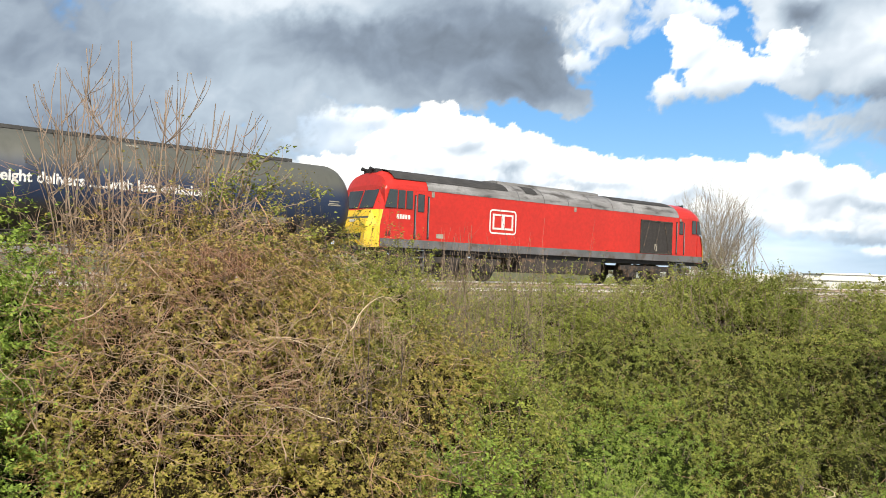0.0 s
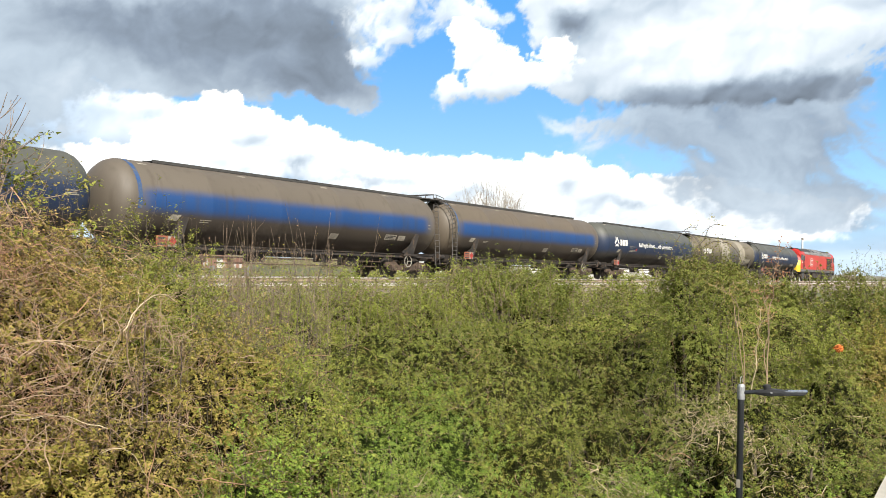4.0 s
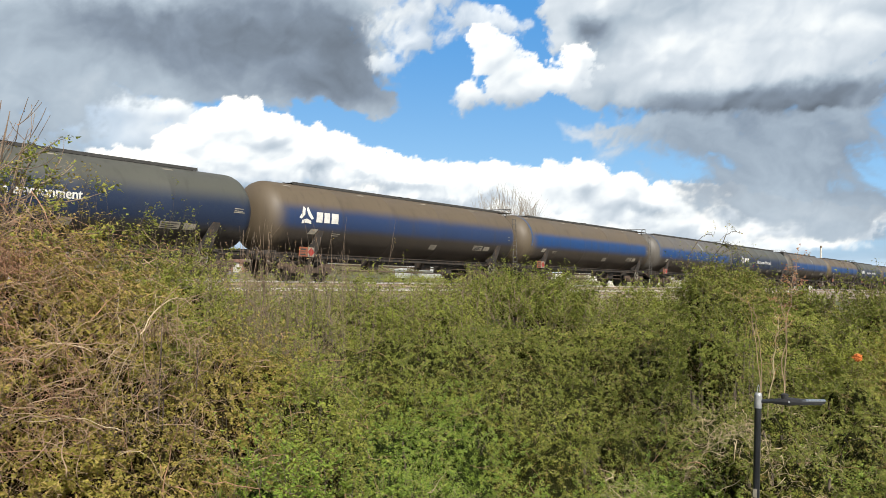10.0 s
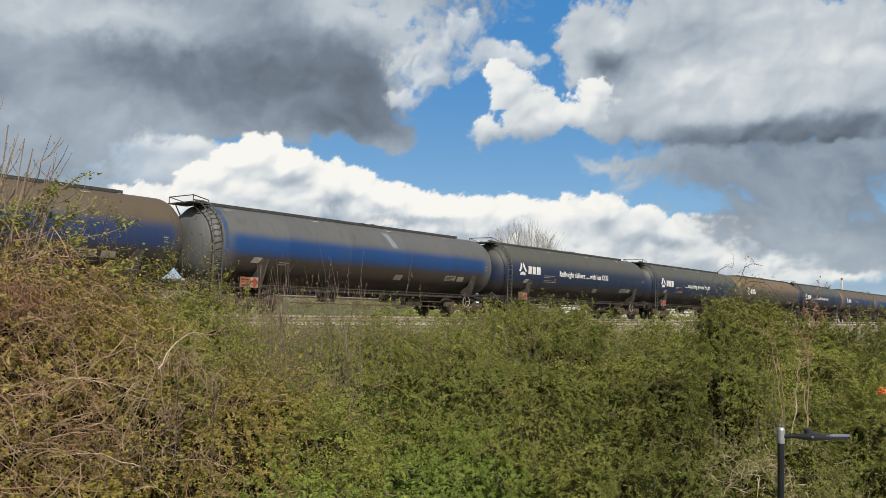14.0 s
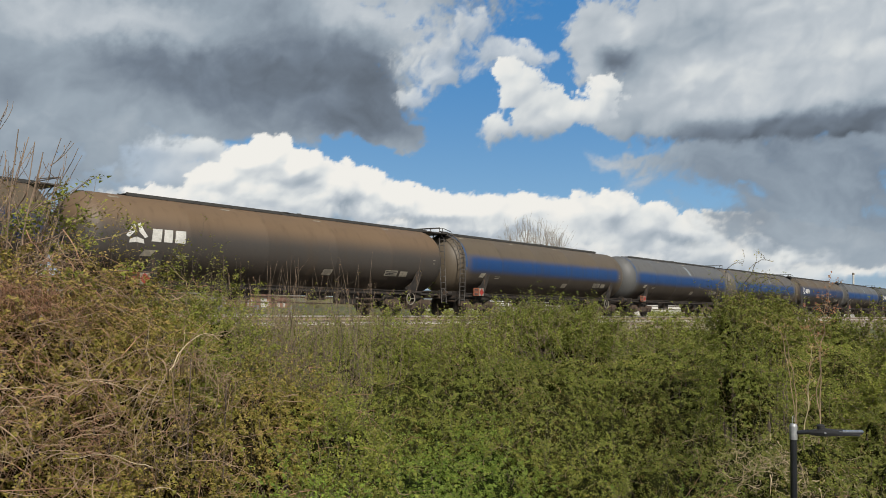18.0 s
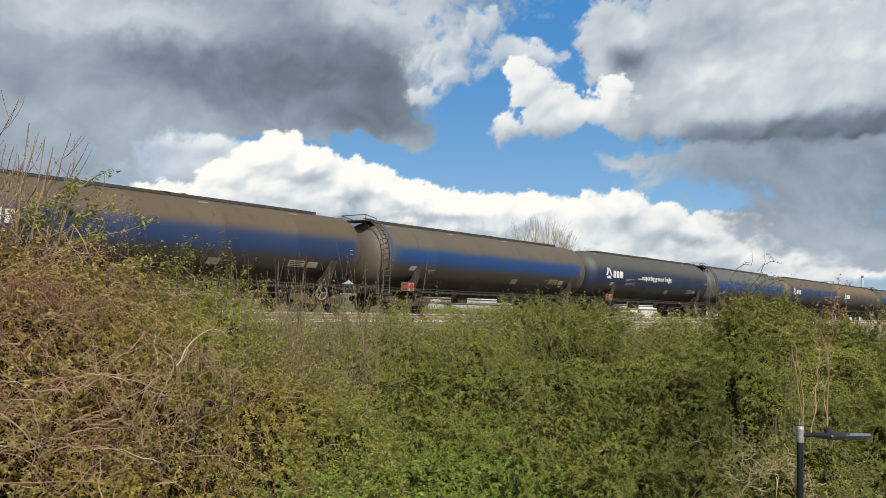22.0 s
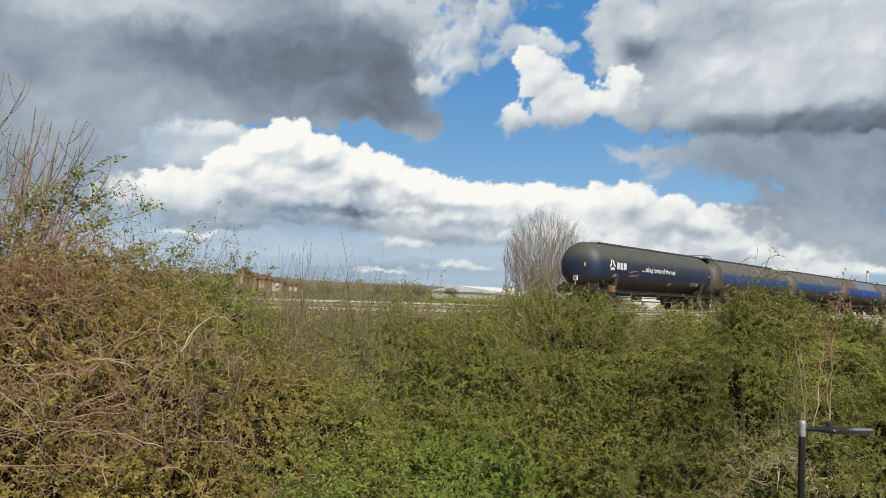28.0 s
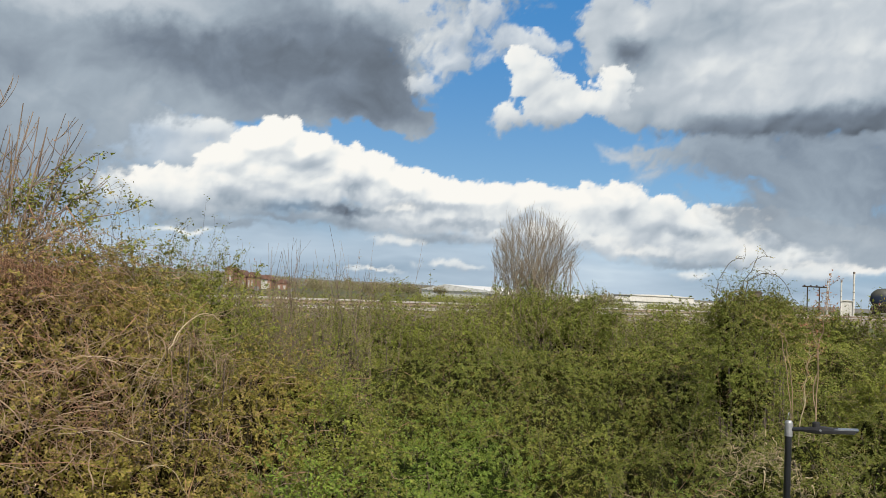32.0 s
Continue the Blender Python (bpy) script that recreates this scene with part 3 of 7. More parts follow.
    # dull heaps in the shade of the great cloud
    d = body(DULL, 0.5, 0.3)
    high = d * 0.8 + small * 0.4 + large * 0.4
    shade = smooth(az, 24, 35)
    lay(smooth(d + fine * 0.1 + (small - 0.5) * 0.3 + wisp * 0.1, -0.05, 0.4) * (0.55 + 0.4 * shade), tone(0.47 + 0.13 * shade + sunlit(high) * 0.18 + smooth(el, 6.5, 10.0) * 0.16 * shade + wisp * 0.06))
    # the great grey cloud
    d = body(GREY, 0.8, 0.35)
    west = 1 - smooth(az, 13, 26)
    dark, light = spots(GREY_DARK), spots(GREY_LIGHT, 1.2, 0.5)
    t = 0.41 - 0.2 * west - 0.3 * dark + 0.28 * light + soft * 0.05 + wisp * 0.07 + curl * 0.035 + sunlit(large * 0.7 + curl * 0.15) * 0.06
    lay(smooth(d + fine * 0.1 + wisp * 0.22 + curl * 0.12, -0.04, 0.26 + 0.3 * west), tone(t))
    # the sunlit bank: crisp heaped tops, grey undersides
    d = body(BANK, 0.22, 0.2)
    high = d * 1.0 + small * 0.75 + large * 0.35
    under = spots(BANK_BASE, 0.4, 0.35)
    top = np.interp(az, [22, 35, 41, 46, 52, 62, 66, 72, 78, 86], [8.6, 9.0, 10.6, 9.0, 7.4, 6.3, 6.4, 5.3, 4.4, 4.0])
    depth = np.clip((top - el) / 4.2, 0, 1.2)
    near = 1 - smooth(np.abs(az - 42), 6, 22)
    t = 0.83 - 0.2 * depth - 0.36 * under * (0.4 + 0.6 * depth) + sunlit(high) * (0.17 + 0.06 * depth) + curl * 0.07 + near * (0.17 - 0.08 * depth) + streaky * 0.12 * depth - 0.16 * smooth(large, 0.5, 0.1) * depth
    fade = smooth(el + wisp * 0.7 + curl * 0.3, top - 7.2, top - 4.6)
    lay(smooth(d + 0.05 + 0.12 * depth + fine * 0.16 + (small - 0.5) * 0.35, 0.0, 0.16 + 0.5 * smooth(depth, 0.3, 0.9)) * (0.25 + 0.75 * fade), tone(t))
    # the clouds beyond the gap: veil below, bright heaps above a dark flat base
    d = body(VEIL, 0.9, 0.5)
    edge = 1 - smooth(az, 62, 70)
    lay(smooth(d + wisp * 0.4 + curl * 0.25, -0.12, 0.4 + 0.35 * edge) * 0.96, tone(0.34 + edge * 0.27 + wisp * 0.1 + curl * 0.05 + smooth(el, 7.5, 4.0) * 0.06))
    d = body(RAGS, 0.4, 0.35)
    high = d * 0.8 + small * 0.5
    lay(smooth(d + fine * 0.18 + (small - 0.5) * 0.6, -0.15, 0.8) * 0.8, tone(0.76 + sunlit(high) * 0.2 + wisp * 0.15))
    d = body(MASS, 0.6, 0.4)
    high = d * 0.5 + large * 0.9 + small * 0.3
    t = 0.535 + 0.2 * spots(MASS_BRIGHT, 0.6, 0.25) - 0.42 * spots(MASS_BASE, 0.4, 0.25) + sunlit(high) * 0.16 + wisp * 0.05 + curl * 0.04
    lay(smooth(d + fine * 0.12 + curl * 0.2 + (small - 0.5) * 0.3, 0.0, 0.28 + 0.5 * smooth(el, 12.0, 10.5) * smooth(az, 64, 68)), tone(t))
    d = body(SCUD, 0.5, 0.45)
    lay(smooth(d + curl * 0.45 + (small - 0.5) * 0.7, -0.1, 0.55) * 0.88, tone(0.66 + sunlit(d * 0.6 + small * 0.6) * 0.22 + curl * 0.12))
    d = body(CUMULUS, 0.4, 0.35)
    low = smooth(el, 13.2, 11.2)
    t = 0.8 + sunlit(d * 0.9 + small * 0.5) * 0.16 - low * 0.26 + curl * 0.05
    lay(smooth(d + fine * 0.2 + (small - 0.5) * 0.5 + curl * 0.15, 0.0, 0.24 + 0.3 * low), tone(t))
    return np.clip(col, 0.02, 1.15)


def make_sky():
    m, n, l, b = shader("cloudy_sky")
    at = n.new("ShaderNodeAttribute")
    at.attribute_name = "sky"
    em = n.new("ShaderNodeEmission")
    l.new(at.outputs["Color"], em.inputs[0])
    em.inputs[1].default_value = SKY_GLOW
    l.new(em.outputs[0], n["Material Output"].inputs[0])
    az, el = np.meshgrid(np.arange(6, 88, SKY_STEP), np.arange(-1.5, 24, SKY_STEP), indexing="xy")
    col = sky_colours(az, el)
    a, e, r = np.radians(az), np.radians(el), 4400.0
    v = np.stack([np.sin(a) * np.cos(e) * r, np.cos(a) * np.cos(e) * r, np.sin(e) * r], -1)
    idx = np.arange(az.size).reshape(az.shape)
    f = np.stack([idx[:-1, :-1], idx[:-1, 1:], idx[1:, 1:], idx[1:, :-1]], -1).reshape(-1, 4)
    me = raw("sky_backdrop", v.reshape(-1, 3), f, m, smooth=True)
    attr = me.color_attributes.new("sky", "FLOAT_COLOR", "POINT")
    attr.data.foreach_set("color", np.concatenate([col, np.ones(col.shape[:2] + (1,))], -1).astype(np.float32).ravel())
    ob = tagged(new("sky_backdrop", me), "pale blue sky with broken white and grey clouds", "sky", kind="structure")
    ob.location = (0, 0, EYE[2])
    return ob


SKY_GLOW = 1.0
sky = make_sky()


# ---- ground ----
def ground_z(x, y):
    """Path level by the bridge, the railway bank, and open country beyond it."""
    bank = 5.05 * smooth(y, 7.0, 19.2)
    beyond = -1.2 * smooth(y, 31.0, 60.0)
    rough = 0.12 * fbm(x * 0.3, y * 0.3, 71, 3) * (1 - smooth(y, 18.0, 19.5) * (1 - smooth(y, 31.0, 34.0)))
    return bank + beyond + rough


def make_ground():
    xs = np.concatenate([-np.geomspace(4500, 45, 28), np.linspace(-40, 110, 120), np.geomspace(116, 4500, 34)])
    ys = np.concatenate([-np.geomspace(4500, 14, 22), np.linspace(-12, 36, 90), np.geomspace(38, 4500, 44)])
    x, y = np.meshgrid(xs, ys, indexing="xy")
    v = np.stack([x, y, ground_z(x, y)], -1)
    idx = np.arange(x.size).reshape(x.shape)
    f = np.stack([idx[:-1, :-1], idx[:-1, 1:], idx[1:, 1:], idx[1:, :-1]], -1).reshape(-1, 4)
    tagged(new("ground", raw("ground", v.reshape(-1, 3), f, M_EARTH, smooth=True)), "rough grass and earth of the railway bank and fields", "ground", kind="structure")


make_ground()


def make_track():
    """Two tracks: ballast bed, rails and sleepers."""
    bm = bmesh.new()
    top, low = RAIL - 0.2, 4.95
    out = [(18.4, low), (19.5, top - 0.34), (20.2, top - 0.2), (23.4, top - 0.2), (23.9, top), (26.9, top), (27.7, top - 0.3), (29.2, low)]
    xs = np.concatenate([np.linspace(-650, -20, 22), np.linspace(-12, 130, 240), np.linspace(140, 900, 30)])
    rows = []
    for x in xs:
        row = []
        for s in np.linspace(0, 1, 26):
            y = 18.4 + s * (29.2 - 18.4)
            z = np.interp(y, [p[0] for p in out], [p[1] for p in out])
            row.append(bm.verts.new((x, y, z + random.uniform(-0.035, 0.035))))
        rows.append(row)
    for a, b in zip(rows[:-1], rows[1:]):
        for i in range(25):
            bm.faces.new((a[i], b[i], b[i + 1], a[i + 1]))
    tagged(part("ballast_bed", bm, M_BALLAST, None), "grey-brown stone ballast under two railway tracks", "ballast", kind="structure")
    for name, yc, level in (("track_far", TRACK_Y, RAIL), ("track_near", TRACK_Y - 3.4, RAIL - 0.2)):
        tr = tagged(new(name), "steel railway track on concrete sleepers in ballast", "railway track", kind="structure")
        for side in (-0.753, 0.753):
            bm = bmesh.new()
            prism(bm, [(yc + side + dy, level + dz) for dy, dz in ((-0.036, -0.004), (0.036, -0.004), (0.036, -0.04), (0.01, -0.05), (0.01, -0.13), (0.07, -0.155), (-0.07, -0.155), (-0.01, -0.13), (-0.01, -0.05), (-0.036, -0.04))], -650, 900)
            rail = part("rail", bm, M_RAILSIDE, tr, "rusty steel running rail")
            bm = bmesh.new()
            box(bm, -650, 900, yc + side - 0.038, yc + side + 0.038, level - 0.042, level)
            part("railhead", bm, M_STEEL, rail, "bright worn top of the rail")
        bm = bmesh.new()
        box(bm, -0.125, 0.125, -1.25, 1.25, -0.12, 0.03, bevel=0.02)
        me = finish("sleeper", bm, M_SLEEPER)
        for i in range(150):
            s = obj("sleeper", me, tr)
            s.location = (2 + i * 0.65, yc, level - 0.185)
        v0 = np.array([(x, y, z) for z in (-0.12, 0.03) for x, y in ((-0.125, -1.25), (0.125, -1.25), (0.125, 1.25), (-0.125, 1.25))])
        f0 = [(4, 5, 6, 7), (0, 1, 5, 4), (1, 2, 6, 5), (2, 3, 7, 6), (3, 0, 4, 7)]
        at = np.concatenate([np.arange(-260, 1.5, 0.65), np.arange(2 + 150 * 0.65, 380, 0.65)])
        v = (v0[None] + np.stack([at, np.full(len(at), yc), np.full(len(at), level - 0.185)], -1)[:, None]).reshape(-1, 3)
        f = (np.array(f0)[None] + (np.arange(len(at)) * len(v0))[:, None, None]).reshape(-1, 4)
        tagged(obj("far_sleepers", raw("far_sleepers", v, f, M_SLEEPER), tr), kind="stuff")


# ---- the bridge that the camera stands on, and its ramp ----
def make_bridge():
    br = tagged(new("footbridge"), "concrete footbridge deck with cream steel parapets", "footbridge")
    bm = bmesh.new()
    box(bm, -9, 0.9, -2.2, 0.45, 4.55, 4.85, bevel=0.02)
    part("deck", bm, M_CONC, br)
    for y in (0.36, -2.2):
        bm = bmesh.new()
        box(bm, -9, 0.9, y, y + 0.06, 4.85, 5.9, bevel=0.01)
        box(bm, -9, 0.9, y - 0.04, y + 0.1, 5.9, 5.97, bevel=0.02)
        part("parapet", bm, M_CREAM, br, "cream painted parapet")
    for x in (-8.5, -4.0, 0.4):
        bm = bmesh.new()
        box(bm, x - 0.25, x + 0.25, -1.4, -0.4, -0.2, 4.55, bevel=0.03)
        part("pier", bm, M_CONC, br)
    stair = tagged(new("bridge_stair"), "stair down from the bridge with cream side panels and dark rail", "stair")
    stair.rotation_euler = (0, 0, radians(-0.35))
    # the side panels fall away from the bridge end
    def edge(x):
        return 6.06 - 0.093 * x if x < 6.3 else 6.06 - 0.093 * 6.3 - 0.55 * (x - 6.3)
    for y0, name in ((0.0, "stringer"), (-1.9, "stringer")):
        bm = bmesh.new()
        for xa, xb in ((0.95, 3.0), (3.0, 4.6), (4.6, 6.3), (6.3, 9.0), (9.0, 12.5)):
            ya, yb = y0 + 0.15 + 0.095 * xa, y0 + 0.15 + 0.095 * xb
            slab(bm, [(xa, ya, edge(xa)), (xa, ya - 0.28, edge(xa) - 0.02), (xb, yb - 0.28, edge(xb) - 0.02), (xb, yb, edge(xb))][::-1], 0.1)
        panel = part(name, bm, M_CREAM, stair, "cream painted coping")
        bm = bmesh.new()
        for xa, xb in ((0.95, 4.6), (4.6, 6.3), (6.3, 12.5)):
            ya, yb = y0 + 0.03 + 0.095 * xa, y0 + 0.03 + 0.095 * xb
            slab(bm, [(xa, ya, edge(xa) - 0.12), (xb, yb, edge(xb) - 0.12), (xb, yb, edge(xb) - 1.3), (xa, ya, edge(xa) - 1.3)], 0.05)
        part("side_panel", bm, M_CONC, panel, "grey infill under the coping")
    bm = bmesh.new()
    for i in range(26):
        x, z = 0.95 + i * 0.3, 4.85 - i * 0.185
        box(bm, x, x + 0.34, -1.75, 0.03 + 0.095 * x, z - 0.2, z, bevel=0.01)
    part("treads", bm, M_CONC, stair)


make_bridge()


def make_street_lamp():
    d = 8.6
    base = Vector((0.9604 * d, 0.2787 * d, 0.0))
    top = EYE[2] - 0.1228 * d
    lamp = tagged(new("street_lamp"), "black steel street lamp with a flat side-mounted head", "street lamp")
    lamp.location = base
    bm = bmesh.new()
    rod(bm, (0, 0, -0.3), (0, 0, 1.1), 0.07, 0.07, 16)
    rod(bm, (0, 0, 1.1), (0, 0, top - 0.14), 0.036, 0.031, 16)
    part("pole", bm, M_POLE, lamp, smooth=False)
    bm = bmesh.new()
    rod(bm, (0, 0, top - 0.15), (0, 0, top - 0.025), 0.036, 0.036, 16)
    rod(bm, (0, 0, top - 0.025), (0, 0, top - 0.005), 0.036, 0.028, 16)
    part("collar", bm, M_GALV, lamp, "grey galvanised collar")
    # the head reaches sideways over the path
    to = Vector((0.2915, -0.9566, 0)).normalized()
    turn = Matrix(((to.x, -to.y, 0, 0), (to.y, to.x, 0, 0), (0, 0, 1, 0), (0, 0, 0, 1)))
    head = new("head")
    head.parent = lamp
    head.matrix_basis = Matrix.Translation((0, 0, top - 0.085)) @ turn @ pose(0, 0, 0, 0, -4.0, 0) @ Matrix.Diagonal((0.8, 0.8, 0.65, 1))
    bm = bmesh.new()
    rod(bm, (0.03, 0, 0), (0.3, 0, 0.01), 0.03, 0.036, 12)
    part("spigot", bm, M_POLE, head)
    bm = bmesh.new()
    prof = [(0.17, 0.035, 0.03), (0.22, 0.06, 0.04), (0.29, 0.1, 0.052), (0.36, 0.12, 0.056), (0.43, 0.13, 0.044), (0.5, 0.135, 0.03), (0.62, 0.13, 0.024), (0.7, 0.11, 0.016), (0.735, 0.06, 0.008)]
    rings = []
    for x, w, h in prof:
        rings.append([bm.verts.new((x, w * cy, 0.0 + h * cz - (0.01 if cz < 0 else 0))) for cy, cz in ((-1, -0.35), (-1, 0.2), (-0.5, 0.95), (0.5, 0.95), (1, 0.2), (1, -0.35), (0.5, -0.7), (-0.5, -0.7))])
    for a, b in zip(rings[:-1], rings[1:]):
        for i in range(8):
            bm.faces.new((a[i], b[i], b[(i + 1) % 8], a[(i + 1) % 8]))
    bm.faces.new(rings[0])
    bm.faces.new(rings[-1][::-1])
    bmesh.ops.recalc_face_normals(bm, faces=bm.faces)
    part("housing", bm, M_BLACK, head)
    bm = bmesh.new()
    box(bm, 0.48, 0.745, -0.09, 0.09, 0.012, 0.027, bevel=0.007)
    for x in (0.5, 0.56, 0.63, 0.69):
        rod(bm, (x, -0.07, 0.026), (x, -0.07, 0.034), 0.009, 0.007, 8)
    part("cover", bm, M_LENS, head, "shiny grey cover over the outer half")
    for y in (-0.112, 0.112):
        bm = bmesh.new()
        rod(bm, (0.34, y - 0.014, 0.012), (0.34, y + 0.014, 0.012), 0.013, 0.013, 10)
        part("bolt", bm, M_GALV, head, "bright bolt head")
    bm = bmesh.new()
    box(bm, 0.44, 0.7, -0.1, 0.1, -0.034, -0.022, bevel=0.004)
    part("glass", bm, M_LENS, head, "pale flat lamp glass")
    bm = bmesh.new()
    rod(bm, (0.3, 0, 0.04), (0.3, 0, 0.1), 0.045, 0.045, 14)
    rod(bm, (0.3, 0, 0.1), (0.3, 0, 0.118), 0.045, 0.028, 14)
    part("sensor", bm, M_BLACK, head, "round black light sensor")
    an = np.linspace(0, math.pi, 9)
    loop, faces = tubes(np.stack([0.035 * np.cos(an), 0 * an, top + 0.01 + 0.06 * np.sin(an)], -1)[None], np.full((1, 9), 0.003), 5)
    obj("wire_loop", raw("wire_loop", loop, faces, M_GALV, smooth=True), lamp, "thin wire loop on top")
    bm = bmesh.new()
    box(bm, -0.042, -0.036, -0.018, 0.018, top - 1.0, top - 0.92, bevel=0.002)
    part("plate", bm, M_PANEL, lamp, "small pale blank plate")


make_street_lamp()


# ---- shrubs and trees ----
def leaves_mesh(name, pos, out, size, material, rng):
    """Many small folded leaves at the given places, facing more or less outward."""
    n = len(pos)
    nrm = out * 0.75 + rng.normal(0, 0.55, (n, 3)) + np.array([0, 0, 0.4])
    nrm /= np.linalg.norm(nrm, axis=1, keepdims=True)
    t = rng.normal(0, 1, (n, 3))
    t -= nrm * (t * nrm).sum(1, keepdims=True)
    t /= np.linalg.norm(t, axis=1, keepdims=True)
    s = np.cross(nrm, t)
    ln = (size * rng.uniform(0.65, 1.3, n))[:, None]
    wd = ln * rng.uniform(0.55, 0.8, n)[:, None] * 0.5
    v = np.stack([pos - t * ln * 0.5 - s * wd * 0.95, pos - t * ln * 0.5 + s * wd * 0.95 + nrm * ln * 0.1, pos + t * ln * 0.65], 1).reshape(-1, 3)
    return raw(name, v, np.arange(3 * n).reshape(n, 3), material)


def crawl(start, step, k, rng, wild=0.5, sag=0.0, drift=None):
    """Wandering stems: start (n, 3), first step (n, 3); k points each."""
    p, d, pts = start.copy(), step.copy(), [start.copy()]
    ln = np.linalg.norm(step, axis=1, keepdims=True)
    for i in range(k - 1):
        d = d + rng.normal(0, wild, d.shape) * ln
        d[:, 2] -= sag * ln[:, 0]
        if drift is not None:
            d = d + drift * ln
        d = d / (np.linalg.norm(d, axis=1, keepdims=True) + 1e-9) * ln
        p = p + d
        pts.append(p.copy())
    return np.stack(pts, 1)


def stems_mesh(name, paths, r0, r1, material, sides=3):
    k = paths.shape[1]
    rad = np.linspace(1, 0, k)[None] * (np.asarray(r0)[:, None] - np.asarray(r1)[:, None]) + np.asarray(r1)[:, None]
    v, f = tubes(paths, rad, sides)
    return raw(name, v, f, material, smooth=True)


def ico_base():
    bm = bmesh.new()
    bmesh.ops.create_icosphere(bm, subdivisions=4, radius=1.0)
    v = np.array([p.co[:] for p in bm.verts])
    f = np.array([[q.index for q in p.verts] for p in bm.faces])
    bm.free()
    return v, f


ICO_V, ICO_F = ico_base()


def mass(name, mesh, parent, label=""):
    return tagged(obj(name, mesh, parent, label), kind="stuff")


def shrub(x, y, r, top, leaf, n_tips, leaf_material, label, seed, bare=0.0, shoots=6, tall=0.5, vines=0, vine_material=None, dead_material=None, per=8, tallness=0.8, core=0.64, wayward=0.0, stout=1.2):
    """A shrub: stems from the ground, an inner mass with shade painted in, fine twigs and a ragged crown of single
    leaves with gaps.
    """
    rng = np.random.default_rng(seed)
    gz = float(ground_z(np.array(x), np.array(y)))
    height = max(top - gz, 0.9)
    half = min(height * 0.64, 1.7 * r) if tallness > 0.7 else min(height * 0.75, r)
    ob = tagged(new("shrub"), label, "shrub", "shrubs on the railway bank")
    ob.location = (x, y, gz)
    ctr = np.array([0, 0, height - 0.92 * half])
    # the crown is a lumpy cushion
    lumps = rng.normal(0, 1, (15, 3))
    lumps[:, 2] = np.abs(lumps[:, 2]) * 0.8
    lumps /= np.linalg.norm(lumps, axis=1, keepdims=True)
    size = rng.uniform(0.4, 1.0, 15)

    def bulge(q):
        return 0.7 + 0.43 * (np.exp(-(1 - q @ lumps.T) * 14) * size).max(1)
    count = max(40, int(n_tips * per / 38 * (1.0 if r < 3.0 else 1.35)))
    d = rng.normal(0, 1, (count * 2, 3))
    d /= np.linalg.norm(d, axis=1, keepdims=True)
    d = d[d[:, 2] > -0.1][:count]
    gaps = fbm(d[:, 0] * 3.5 + seed, d[:, 1] * 3.5 + d[:, 2] * 2.5, seed, 3)
    d = d[gaps > -0.7 + bare]
    away = (d[:, 0] * x + d[:, 1] * y) / math.hypot(x, y)
    d = d[(away < 0.35) | (rng.random(len(d)) < 0.45)]
    n = len(d)
    ext = np.array([r, r, half])
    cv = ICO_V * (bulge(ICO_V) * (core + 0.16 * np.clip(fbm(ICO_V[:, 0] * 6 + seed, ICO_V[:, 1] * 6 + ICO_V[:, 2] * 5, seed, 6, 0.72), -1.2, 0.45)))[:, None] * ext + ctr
    mass("inner_foliage", raw("inner_foliage", cv, ICO_F, SHADE[leaf_material.name], smooth=True), ob, "inner twigs and leaves with shade in their colour")
    # arching sprays, each with its leaves in small rosettes along it
    root = ctr + d * (bulge(d) * rng.uniform(0.58, 0.97, n))[:, None] * ext
    go = d * 0.6 + rng.normal(0, 0.6, (n, 3)) + np.array([0, 0, 0.5])
    go = go / np.linalg.norm(go, axis=1, keepdims=True) * (leaf * rng.uniform(8, 19, n) / 6)[:, None]
    spray = crawl(root, go, 7, rng, 0.2, 0.13)
    k = np.full(n, leaf)
    few_ = spray[: max(1, n * 2 // 5), ::2]
    mass("twig_mass", stems_mesh("twig_mass", few_, k[: len(few_)] * 0.09, k[: len(few_)] * 0.03, M_SALLOW), ob, "thin tan twigs")
    nodes = 9
    s = rng.uniform(0.6, 6.0, (n, nodes))
    at0 = s.astype(int).clip(0, 5)
    row = np.arange(n)[:, None]
    node = spray[row, at0] + (spray[row, at0 + 1] - spray[row, at0]) * (s - at0)[..., None]
    pos = (node[:, :, None] + rng.normal(0, leaf * 0.48, (n, nodes, 4, 3))).reshape(-1, 3)
    out = np.repeat(d, nodes * 4, 0)
    lo = [pos]
    lout = [out]
    # upright shoots above the crown
    if shoots:
        sd = rng.normal(0, 0.45, (shoots, 3))
        sd[:, 2] = 1
        at_ = ctr + sd / np.linalg.norm(sd, axis=1, keepdims=True) * ext * 0.7
        ln = tall * rng.uniform(0.5, 1.2, shoots)
        step = np.stack([rng.normal(0, 0.25, shoots), rng.normal(0, 0.25, shoots), np.ones(shoots)], 1) * (ln + 0.3 * half)[:, None] / 6
        sp = crawl(at_, step, 7, rng, 0.16)
        mass("shoot_growth", stems_mesh("shoot_growth", sp, np.full(shoots, leaf * 0.1), np.full(shoots, leaf * 0.04), M_BARK), ob, "upright young shoots")
        q = sp[:, 2:].reshape(-1, 3)
        q = np.repeat(q, 5, 0) + rng.normal(0, leaf * 0.9, (len(q) * 5, 3))
        lo.append(q)
        lout.append(np.tile([0, 0, 1.0], (len(q), 1)))
    pos, out = np.concatenate(lo), np.concatenate(lout)
    mass("crown", leaves_mesh("crown", pos, out, np.full(len(pos), leaf), leaf_material, rng), ob)
    # main stems
    ns = 6
    a = rng.random(ns) * 6.28
